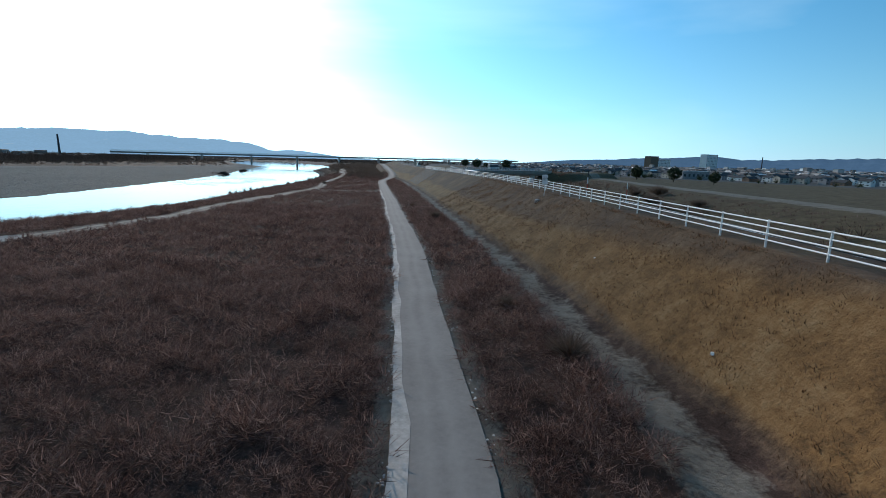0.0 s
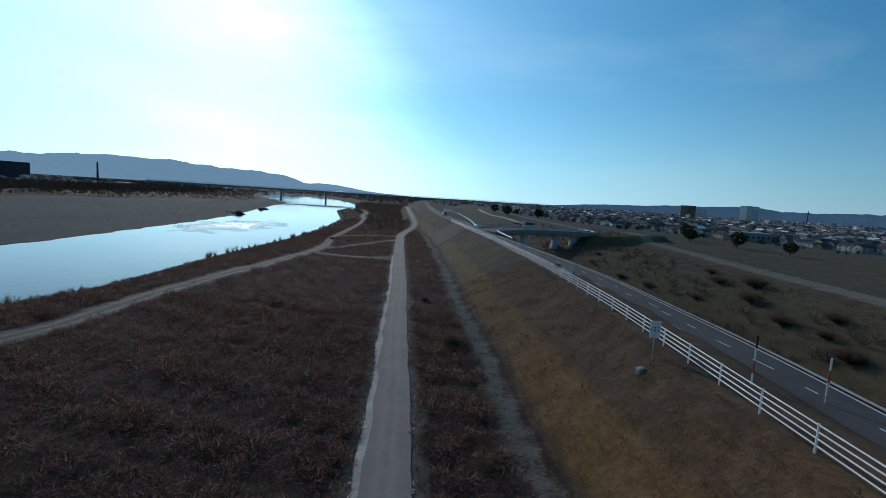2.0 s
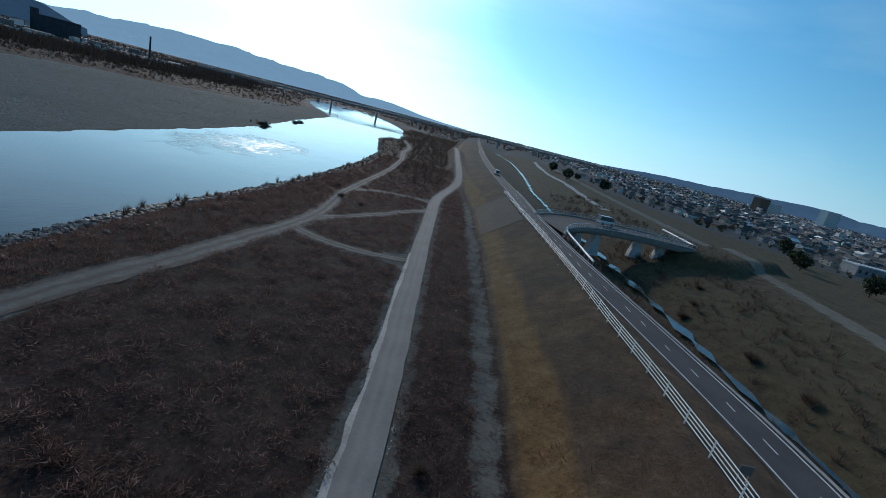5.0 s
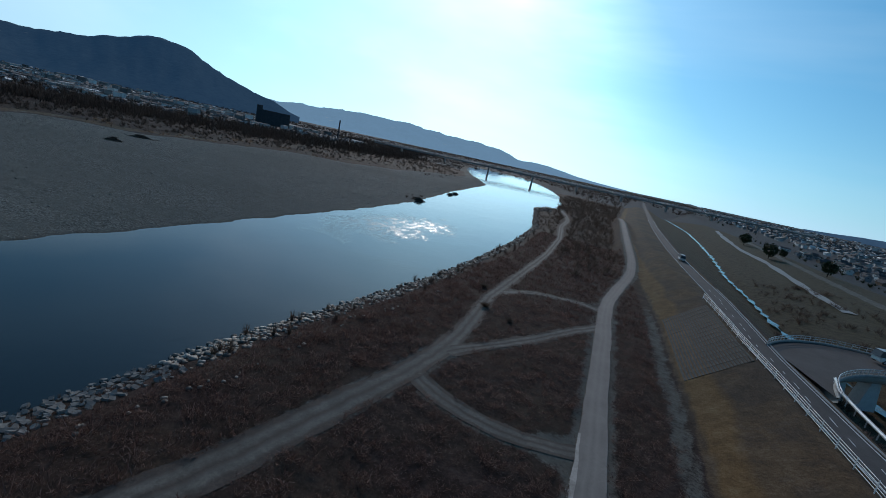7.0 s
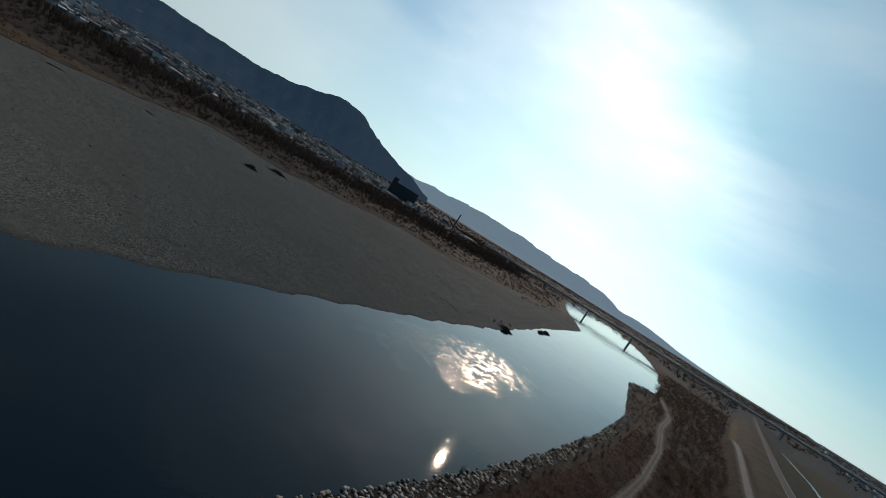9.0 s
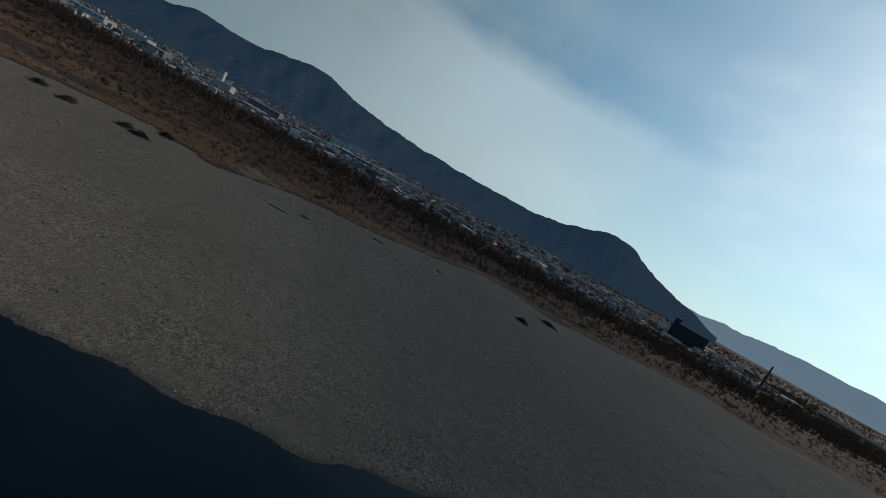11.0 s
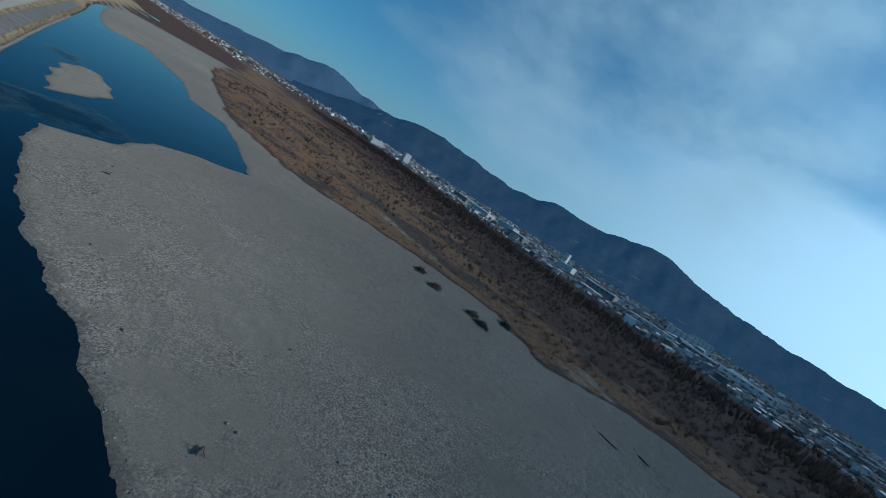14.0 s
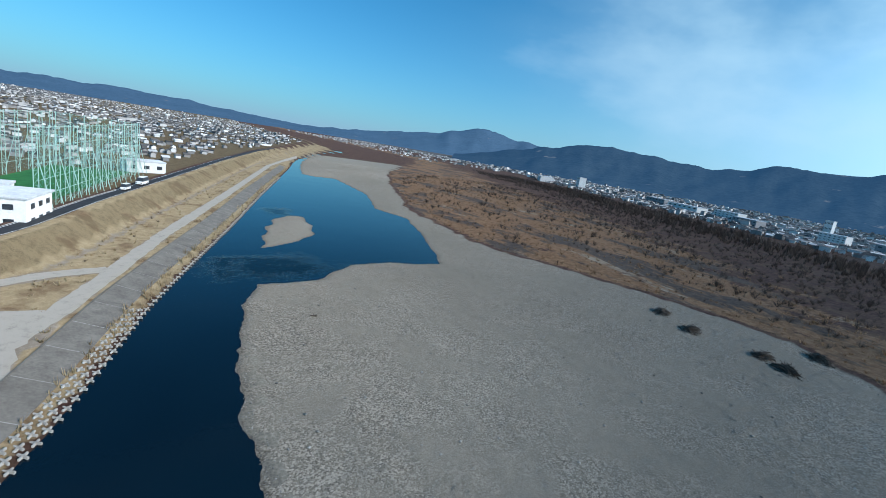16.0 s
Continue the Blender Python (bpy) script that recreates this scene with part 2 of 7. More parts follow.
def ramp(nt, fac, *stops):
    r = nt.nodes.new("ShaderNodeValToRGB")
    while len(r.color_ramp.elements) < len(stops):
        r.color_ramp.elements.new(0.5)
    for e, (p, c) in zip(r.color_ramp.elements, stops):
        e.position, e.color = p, (*c, 1)
    nt.links.new(fac, r.inputs["Fac"])
    return r.outputs["Color"]


def mix(nt, fac, a, b, how="MIX"):
    m = nt.nodes.new("ShaderNodeMix")
    m.data_type, m.blend_type = "RGBA", how
    for sock, v in ((m.inputs[0], fac), (m.inputs[6], a), (m.inputs[7], b)):
        if isinstance(v, bpy.types.NodeSocket):
            nt.links.new(v, sock)
        else:
            sock.default_value = v if not isinstance(v, tuple) or len(v) == 4 else (*v, 1)
    return m.outputs[2]


def maths(nt, op, a, b=0.0, clamp=False):
    m = nt.nodes.new("ShaderNodeMath")
    m.operation, m.use_clamp = op, clamp
    for sock, v in ((m.inputs[0], a), (m.inputs[1], b)):
        if isinstance(v, bpy.types.NodeSocket):
            nt.links.new(v, sock)
        else:
            sock.default_value = v
    return m.outputs[0]


def bump(nt, bsdf, height, strength, distance):
    b = add(nt, "ShaderNodeBump", Strength=strength, Distance=distance)
    nt.links.new(height, b.inputs["Height"])
    nt.links.new(b.outputs[0], bsdf.inputs["Normal"])


def attr(nt, name):
    a = nt.nodes.new("ShaderNodeAttribute")
    a.attribute_name = name
    return a.outputs["Fac"]


def plain(name, dark, light, scale=2.0, rough=0.7, metal=0.0, relief=0.3, deep=0.01, vary=True, world_space=False):
    """A surface whose colour wanders between two tones at two scales, with fine relief."""
    m, nt, b = nodes_of(name)
    where = coord(nt, world_space)
    n1, n2 = noise_at(nt, where, scale), noise_at(nt, where, scale * 7.3)
    both = maths(nt, "ADD", maths(nt, "MULTIPLY", n1, 0.6), maths(nt, "MULTIPLY", n2, 0.4))
    col = ramp(nt, both, (0.36, dark), (0.64, light))
    if vary:
        rnd = nt.nodes.new("ShaderNodeObjectInfo").outputs["Random"]
        col = mix(nt, maths(nt, "MULTIPLY", rnd, 0.35), col, dark)
    nt.links.new(col, b.inputs["Base Color"])
    b.inputs["Roughness"].default_value, b.inputs["Metallic"].default_value = rough, metal
    b.inputs["Specular IOR Level"].default_value = 0.5 if rough < 0.6 else 0.2
    b.inputs["Diffuse Roughness"].default_value = 0.8
    bump(nt, b, n2, relief, deep)
    return m


def islands(name, tones, rough=0.8, wander=0.02, thin=0.0):
    """For loose pieces joined in one mesh: a tone for each piece, shifted in wide patches."""
    m, nt, b = nodes_of(name)
    rnd = nt.nodes.new("ShaderNodeNewGeometry").outputs["Random Per Island"]
    patch = noise_at(nt, coord(nt), wander, 3.0)
    f = maths(nt, "ADD", maths(nt, "MULTIPLY", rnd, 0.55), maths(nt, "MULTIPLY", patch, 0.5))
    nt.links.new(ramp(nt, f, *[(i / (len(tones) - 1) * 0.7 + 0.15, c) for i, c in enumerate(tones)]), b.inputs["Base Color"])
    b.inputs["Roughness"].default_value = rough
    b.inputs["Specular IOR Level"].default_value = 0.15
    if thin:
        t = nt.nodes.new("ShaderNodeBsdfTranslucent")
        nt.links.new(b.inputs["Base Color"].links[0].from_socket, t.inputs["Color"])
        mx = nt.nodes.new("ShaderNodeMixShader")
        mx.inputs[0].default_value = thin
        nt.links.new(b.outputs[0], mx.inputs[1])
        nt.links.new(t.outputs[0], mx.inputs[2])
        nt.links.new(mx.outputs[0], nt.nodes["Material Output"].inputs["Surface"])
    return m


def ground_material():
    m, nt, b = nodes_of("ground_cover")
    p = coord(nt)
    fine, mid, wide = noise_at(nt, p, 3.2, 6.0, 0.75), noise_at(nt, p, 0.55, 5.0), noise_at(nt, p, 0.07, 4.0)
    f = maths(nt, "ADD", maths(nt, "MULTIPLY", fine, 0.5), maths(nt, "MULTIPLY", mid, 0.5))
    weeds = ramp(nt, f, (0.32, (0.015, 0.0085, 0.0068)), (0.5, (0.058, 0.032, 0.026)), (0.72, (0.17, 0.098, 0.078)))
    weeds = mix(nt, ramp(nt, wide, (0.42, (0, 0, 0)), (0.62, (1, 1, 1))), weeds,
                ramp(nt, f, (0.3, (0.024, 0.014, 0.010)), (0.72, (0.15, 0.092, 0.062))))
    turf = ramp(nt, f, (0.28, (0.062, 0.036, 0.021)), (0.5, (0.175, 0.098, 0.051)), (0.72, (0.30, 0.185, 0.11)))
    turf = mix(nt, ramp(nt, wide, (0.40, (0, 0, 0)), (0.62, (1, 1, 1))), turf,
               ramp(nt, f, (0.28, (0.048, 0.031, 0.022)), (0.72, (0.17, 0.108, 0.07))))
    turf = mix(nt, ramp(nt, noise_at(nt, p, 0.3, 5.0, 0.7), (0.48, (0, 0, 0)), (0.6, (0.5, 0.5, 0.5))), turf, ramp(nt, f, (0.28, (0.045, 0.03, 0.024)), (0.72, (0.15, 0.10, 0.075))))
    turf = mix(nt, ramp(nt, maths(nt, "ADD", attr(nt, "toe"), maths(nt, "MULTIPLY", maths(nt, "SUBTRACT", wide, 0.5), 1.2)), (0.35, (0, 0, 0)), (0.7, (0.8, 0.8, 0.8))), turf,
               ramp(nt, f, (0.28, (0.10, 0.05, 0.02)), (0.5, (0.27, 0.135, 0.05)), (0.72, (0.40, 0.24, 0.115))))
    soil = ramp(nt, f, (0.3, (0.11, 0.09, 0.07)), (0.55, (0.21, 0.175, 0.138)), (0.75, (0.34, 0.29, 0.235)))
    pebble = add(nt, "ShaderNodeTexVoronoi", Scale=2.6)
    nt.links.new(p, pebble.inputs["Vector"])
    shingle = ramp(nt, maths(nt, "ADD", maths(nt, "MULTIPLY", pebble.outputs["Distance"], 0.45), maths(nt, "MULTIPLY", f, 0.6)),
                   (0.25, (0.11, 0.099, 0.079)), (0.55, (0.20, 0.181, 0.145)), (0.8, (0.31, 0.281, 0.228)))
    shingle = mix(nt, ramp(nt, wide, (0.38, (0, 0, 0)), (0.66, (1, 1, 1))), shingle, mix(nt, 0.35, shingle, (0.2, 0.18, 0.155)))
    along = nt.nodes.new("ShaderNodeMapping")
    along.inputs["Scale"].default_value = (1.0, 0.38, 1.0)
    along.inputs["Rotation"].default_value = (0, 0, radians(8))
    nt.links.new(p, along.inputs["Vector"])
    reed = ramp(nt, f, (0.3, (0.068, 0.039, 0.022)), (0.5, (0.168, 0.097, 0.054)), (0.72, (0.29, 0.19, 0.115)))
    reed = mix(nt, ramp(nt, noise_at(nt, along.outputs[0], 0.05, 7.0, 0.75), (0.58, (0, 0, 0)), (0.63, (1, 1, 1))), reed, ramp(nt, f, (0.3, (0.12, 0.095, 0.07)), (0.72, (0.32, 0.265, 0.20))))
    reed = mix(nt, ramp(nt, noise_at(nt, along.outputs[0], 0.04, 7.0, 0.72), (0.51, (0, 0, 0)), (0.56, (1, 1, 1))), reed, ramp(nt, f, (0.3, (0.028, 0.022, 0.019)), (0.72, (0.115, 0.09, 0.075))))
    straw = ramp(nt, f, (0.28, (0.14, 0.10, 0.056)), (0.5, (0.25, 0.19, 0.112)), (0.72, (0.36, 0.29, 0.185)))
    straw = mix(nt, ramp(nt, noise_at(nt, p, 0.11, 5.0), (0.52, (0, 0, 0)), (0.62, (1, 1, 1))), straw, ramp(nt, f, (0.3, (0.085, 0.055, 0.032)), (0.7, (0.22, 0.155, 0.09))))
    meadow = ramp(nt, f, (0.3, (0.05, 0.038, 0.022)), (0.7, (0.15, 0.113, 0.064)))
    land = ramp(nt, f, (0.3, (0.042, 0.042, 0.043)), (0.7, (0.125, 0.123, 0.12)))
    col = weeds
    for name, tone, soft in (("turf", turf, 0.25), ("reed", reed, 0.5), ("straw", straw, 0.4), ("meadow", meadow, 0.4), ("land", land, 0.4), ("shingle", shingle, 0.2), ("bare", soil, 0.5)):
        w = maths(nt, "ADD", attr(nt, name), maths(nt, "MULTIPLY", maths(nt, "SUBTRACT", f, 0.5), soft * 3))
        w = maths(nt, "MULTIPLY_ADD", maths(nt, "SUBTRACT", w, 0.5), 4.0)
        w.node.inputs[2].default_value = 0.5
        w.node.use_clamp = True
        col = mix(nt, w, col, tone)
    wet = maths(nt, "MULTIPLY", attr(nt, "wet"), 0.6, True)
    col = mix(nt, wet, col, mix(nt, 1.0, col, (0.45, 0.45, 0.45), "MULTIPLY"))
    nt.links.new(col, b.inputs["Base Color"])
    b.inputs["Roughness"].default_value = 0.95
    b.inputs["Diffuse Roughness"].default_value = 1.0
    b.inputs["Specular IOR Level"].default_value = 0.1
    bump(nt, b, f, 0.9, 0.25)
    return m


def water_material():
    m, nt, b = nodes_of("river_water")
    p = coord(nt)
    scaled = nt.nodes.new("ShaderNodeMapping")
    scaled.inputs["Scale"].default_value = (1.0, 0.55, 1.0)
    scaled.inputs["Rotation"].default_value = (0, 0, radians(25))
    nt.links.new(p, scaled.inputs["Vector"])
    rip, swell = noise_at(nt, scaled.outputs[0], 1.6, 3.0), noise_at(nt, scaled.outputs[0], 0.25, 2.0)
    gusts = ramp(nt, noise_at(nt, p, 0.012, 3.0), (0.42, (0.1, 0.1, 0.1)), (0.6, (1, 1, 1)))
    h = maths(nt, "MULTIPLY", maths(nt, "ADD", maths(nt, "MULTIPLY", rip, 0.6), swell), gusts)
    rough, dull = None, 0.0
    # squalls that roughen the surface
    for cx, cy, rx, ry, amount in ((-89, 184, 14, 29, 1.6), (-108, -55, 19, 13, 2.6), (-121, -132, 7, 10, 2.0)):
        at = nt.nodes.new("ShaderNodeMapping")
        at.vector_type = "POINT"
        at.inputs["Location"].default_value = (-cx / rx, -cy / ry, 0)
        at.inputs["Scale"].default_value = (1 / rx, 1 / ry, 0)
        nt.links.new(p, at.inputs["Vector"])
        size = nt.nodes.new("ShaderNodeVectorMath")
        size.operation = "LENGTH"
        nt.links.new(at.outputs[0], size.inputs[0])
        edge = maths(nt, "ADD", size.outputs["Value"], maths(nt, "MULTIPLY", maths(nt, "SUBTRACT", noise_at(nt, p, 0.12, 8.0, 0.75), 0.5), 3.2))
        zone = ramp(nt, edge, (0.45, (1, 1, 1)), (1.0, (0, 0, 0)))
        speck = ramp(nt, noise_at(nt, scaled.outputs[0], 0.55, 5.0, 0.72), (0.47, (0, 0, 0)), (0.53, (1, 1, 1)))
        stir = maths(nt, "MULTIPLY", maths(nt, "MULTIPLY", zone, speck), 0.23 if cy > 0 else 0.05)
        dull = dull if cy > 0 else maths(nt, "ADD", zone, dull, True)
        rough = stir if rough is None else maths(nt, "ADD", rough, stir)
        h = maths(nt, "ADD", h, maths(nt, "MULTIPLY", maths(nt, "MULTIPLY", noise_at(nt, scaled.outputs[0], 1.5, 2.0, 0.6), zone), amount))
    depth = noise_at(nt, p, 0.02, 3.0)
    nt.links.new(ramp(nt, depth, (0.35, (0.0015, 0.0080, 0.0145)), (0.65, (0.003, 0.012, 0.020))), b.inputs["Base Color"])
    nt.links.new(maths(nt, "ADD", rough, 0.02), b.inputs["Roughness"])
    nt.links.new(maths(nt, "SUBTRACT", 0.27, maths(nt, "MULTIPLY", dull, 0.2)), b.inputs["Specular IOR Level"])
    b.inputs["IOR"].default_value = 1.33
    bump(nt, b, h, 0.7, 0.05)
    return m


def gravel_material():
    """River gravel: cobbles of many greys, sandy patches, a dark wet rim."""
    m, nt, b = nodes_of("river_gravel")
    p = coord(nt)
    stone = add(nt, "ShaderNodeTexVoronoi", Scale=5.0)
    nt.links.new(p, stone.inputs["Vector"])
    grey = nt.nodes.new("ShaderNodeSeparateColor")
    nt.links.new(stone.outputs["Color"], grey.inputs[0])
    small = noise_at(nt, p, 9.0, 3.0, 0.7)
    f = maths(nt, "ADD", maths(nt, "MULTIPLY", grey.outputs["Red"], 0.5), maths(nt, "MULTIPLY", small, 0.5))
    cobbles = ramp(nt, f, (0.22, (0.085, 0.074, 0.058)), (0.5, (0.205, 0.18, 0.144)), (0.80, (0.40, 0.355, 0.29)))
    sand = ramp(nt, small, (0.34, (0.135, 0.119, 0.094)), (0.66, (0.275, 0.244, 0.196)))
    patches = ramp(nt, noise_at(nt, p, 0.03, 7.0, 0.7), (0.44, (0, 0, 0)), (0.58, (0.85, 0.85, 0.85)))
    col = mix(nt, patches, cobbles, sand)
    broad = ramp(nt, noise_at(nt, p, 0.009, 4.0), (0.35, (0.86, 0.86, 0.86)), (0.65, (1.1, 1.1, 1.1)))
    col = mix(nt, 1.0, col, broad, "MULTIPLY")
    wet = maths(nt, "MULTIPLY", attr(nt, "wet"), 0.7, True)
    col = mix(nt, wet, col, mix(nt, 1.0, col, (0.42, 0.41, 0.39), "MULTIPLY"))
    nt.links.new(col, b.inputs["Base Color"])
    b.inputs["Roughness"].default_value = 0.95
    b.inputs["Diffuse Roughness"].default_value = 1.0
    b.inputs["Specular IOR Level"].default_value = 0.1
    bump(nt, b, f, 0.9, 0.12)
    return m


GROUND, WATER, GRAVEL = ground_material(), water_material(), gravel_material()
CONCRETE = plain("worn_concrete", (0.30, 0.285, 0.26), (0.46, 0.44, 0.41), 0.7, 0.85, relief=0.4)
DARK_CONCRETE = plain("weathered_concrete", (0.135, 0.124, 0.11), (0.25, 0.232, 0.208), 0.5, 0.9, relief=0.5)
WHITE_PAINT = plain("white_paint", (0.62, 0.62, 0.60), (0.82, 0.82, 0.80), 1.5, 0.45)

# ---------------------------------------------------------------- plan of the place
rail_x = curve((-900, -320), (-560, -205), (-400, -150), (-259, -111), (-145, -83), (-94, -70), (-60, -63), (-45, -58), (-38, -53), (-32, -38), (-25, -16), (-18, 0), (-10, 9), (0, 12.6), (10, 13.0), (24, 12.6), (35, 12.3),
               (50, 11.6), (60, 11.0), (68, 10.2), (80, 8.9), (89, 7.6), (99, 5.8), (107, 4.6), (120, 2.4), (140, -1.4), (152, -4), (165, -6.3), (185, -10.5), (215, -18), (260, -27), (355, -43), (600, -74), (1050, -128))
toe_x = curve((-900, -327), (-560, -212), (-400, -158), (-259, -119), (-145, -90.5), (-94, -77), (-60, -69), (-45, -64.5), (-38, -60), (-32, -47), (-25, -30), (-18, -13), (-10, 0.5), (0, 7.4), (12, 8.5), (20, 7.6), (30, 6.7), (40, 5.2), (51, 3.3), (58, 2.7),
              (68, 1.0), (78, -0.8), (90, -2.3), (99, -3.6), (110, -5.4), (120, -7.0), (133, -8.8), (142, -10.8), (166, -14.8), (185, -19), (215, -26), (260, -36), (355, -54), (600, -86), (1050, -140))
road_off = curve((-900, 2.3), (-30, 2.3), (20, 4.0), (55, 5.6), (78, 5.6), (88, 5.1), (100, 3.8), (110, 2.3), (120, 1.2), (130, 0.6), (150, 0.6), (165, 1.2), (215, 4), (355, 7), (1200, 7))
path_line = [(-75, -45), (-66, -41.5), (-58, -34), (-42, -26.5), (-22, -17), (-7, -9), (-0.6, -2), (0.7, 5), (0.3, 10), (-0.3, 15), (-1, 20), (-2, 29), (-3.2, 39), (-5.5, 54), (-7, 62), (-8.3, 70), (-10.3, 84), (-12, 93), (-13.6, 102),
             (-15.4, 113), (-17, 122), (-19, 134), (-21, 147), (-23.3, 160), (-24.6, 171), (-25, 189), (-25, 203), (-27, 220), (-30, 237), (-35, 262), (-41, 296), (-49, 340), (-53, 357)]
track_a = [(-200, -480), (-145, -315), (-102, -147), (-83, -75), (-76, -44), (-70.5, -20), (-62, 2), (-50, 22), (-39, 41), (-35.2, 58), (-36, 66), (-36.3, 75), (-36, 85), (-35, 95), (-34.8, 104), (-34.3, 112), (-34.6, 122), (-36.6, 132), (-40, 146), (-42, 162),
           (-47, 200), (-54, 237), (-65, 278), (-71, 312), (-80, 340), (-90, 366)]
track_b = [(-33.4, 113.6), (-30.7, 112), (-28.2, 111.6), (-24.4, 111.2), (-21.2, 111.6), (-16.2, 114.4)]
track_c = [(-34.0, 121), (-33.0, 124.5), (-30.4, 129.8), (-27.7, 136.5), (-24.8, 145.2), (-21.4, 153.6)]
track_d = [(-40, 150), (-38.5, 155), (-35, 159), (-29, 161.3), (-24, 161.8), (-21.6, 158)]
near_shore = [(-330, -800), (-250, -600), (-200, -470), (-181, -405), (-162, -326), (-121, -175), (-100.5, -95), (-89.5, -55), (-82.5, -28), (-78.5, -7), (-76, 5), (-73, 16), (-65, 33), (-56.5, 50), (-51.5, 63), (-50, 75), (-50.3, 85), (-51.5, 96), (-52.7, 108),
              (-53.2, 120), (-53.8, 138), (-55, 155), (-57.5, 177), (-63, 216), (-73, 263), (-97, 335), (-106, 362), (-102, 370), (-97, 380), (-102, 420), (-128, 500), (-150, 575), (-195, 690), (-245, 800), (-360, 1000)]
bar_shore = [(-470, 950), (-370, 780), (-300, 650), (-275, 606), (-200, 482), (-190, 466), (-148, 325), (-120, 243), (-107, 188), (-101, 155), (-97, 134), (-94, 115), (-92.6, 103), (-92.8, 92), (-94, 82), (-95, 73), (-95.6, 62), (-96, 46), (-96.4, 30), (-95, 18),
             (-94.4, 8), (-95, -8), (-98, -28), (-102.5, -41), (-116.5, -44.5), (-129, -57), (-142, -60), (-160, -60), (-172, -96), (-183, -137), (-175, -160), (-189, -213), (-190, -290), (-172, -290), (-167, -300), (-178, -360), (-192, -420),
             (-222, -520), (-270, -640), (-345, -800)]
water_poly = near_shore + bar_shore
island = [(-107.5, -73), (-113, -102), (-119, -122), (-131, -130), (-130, -100), (-124, -86), (-113, -75)]
mid_x = curve((-800, -337), (-640, -262), (-420, -189), (-326, -164.5), (-250, -146), (-175, -130), (-125, -114), (-100, -108), (-75, -101), (-60, -98), (-28, -90), (0, -86), (20, -84), (40, -79), (62, -74), (100, -72), (150, -77), (215, -88), (263, -98), (335, -124), (370, -140), (470, -160),
              (600, -220), (700, -265), (1000, -430))
veg_line = curve((-900, -560), (-560, -370), (-420, -290), (-300, -240), (-216, -214), (-178, -200), (-145, -197), (-122, -195), (-77, -195), (-53, -208), (-28, -219), (-5, -226), (12, -227), (25, -220), (42, -215), (55, -227), (72, -235), (90, -239), (110, -243), (130, -254), (150, -268),
              (165, -279), (180, -277), (196, -252), (225, -254), (290, -258), (320, -234), (370, -226), (440, -238), (510, -240), (600, -285), (700, -340), (1500, -700))


def veg_x(y):
    """Where the marsh begins behind the gravel: a frayed line."""
    y = np.asarray(y, float)
    return veg_line(y) + 3.2 * waves(0 * y, y, 47, 12) + 1.6 * waves(0 * y, y, 13, 13)


belt_x = curve((-900, -800), (-640, -660), (-400, -590), (-186, -512), (-65, -480), (37, -450), (123, -427), (198, -407), (300, -395), (400, -385), (560, -400), (1300, -690))
stream = [(34, 30), (33, 60), (30, 90), (27, 111), (25, 128), (22.5, 145), (20, 160), (17, 178), (9.5, 212), (6, 245), (1, 280), (-3, 345), (-10, 420), (-20, 510), (-45, 640)]
ridge_x = curve((-300, 60), (0, 56), (60, 53), (128, 53), (152, 54), (180, 54), (200, 52), (240, 46), (300, 38), (420, 25), (640, 0), (1100, -60))
edge_x = curve((60, 260), (100, 240), (150, 215), (200, 180), (240, 148), (300, 108), (380, 76), (520, 48), (730, 0), (1100, -60), (2000, -100))
plaza = [(-70, -2), (-71, -10), (-71.5, -20), (-62, -25), (-52, -24), (-48, -12), (-52, 0), (-62, 4)]
belt_near = curve((-900, -700), (-640, -560), (-400, -480), (-165, -405), (-62, -360), (0, -312), (45, -306), (90, -310), (137, -292), (171, -296), (250, -302), (370, -292), (530, -322), (1300, -620))
WATER_Z = -2.0
CREST = 4.65


def dense(line, gap):
    out = [line[0]]
    for a, b in zip(line[:-1], line[1:]):
        n = max(1, int(math.hypot(b[0] - a[0], b[1] - a[1]) / gap))
        out += [(a[0] + (b[0] - a[0]) * i / n, a[1] + (b[1] - a[1]) * i / n) for i in range(1, n + 1)]
    return out


def smoothed(line, gap=2.0, rounds=3):
    p = np.array(dense(line, gap))
    for _ in range(rounds):
        p[1:-1] = (p[:-2] + 2 * p[1:-1] + p[2:]) / 4
    return p


island = [tuple(p) for p in smoothed(island + [island[0]], 5.0, 3)][:-1]
path_pts = smoothed(path_line, 2.0, 6)


def road_z(y):
    """The road lies on a berm behind the crest and rises to it before the viaduct."""
    y = np.asarray(y, float)
    return CREST - 1.1 * step(128, 62, y) * step(-40, -5, y)


def path_height(y):
    """The paved path lies on the flood plain and climbs the bank beyond its bend."""
    return np.interp(y, [-100, 190, 222, 262, 338, 500], [0.02, 0.02, 1.4, 3.0, CREST, CREST])


def water_gap(x, y):
    """Distance from the waterline: positive on land, negative in the water."""
    d = np.minimum(far_from(x, y, water_poly, True), far_from(x, y, island, True))
    wet = inside(x, y, water_poly) & ~inside(x, y, island)
    gap = np.where(wet, -d, d)
    far_side = x < mid_x(y)
    return gap + far_side * 0.7 * waves(x, y, 16, 101, 1) * step(14, 4, np.abs(gap))


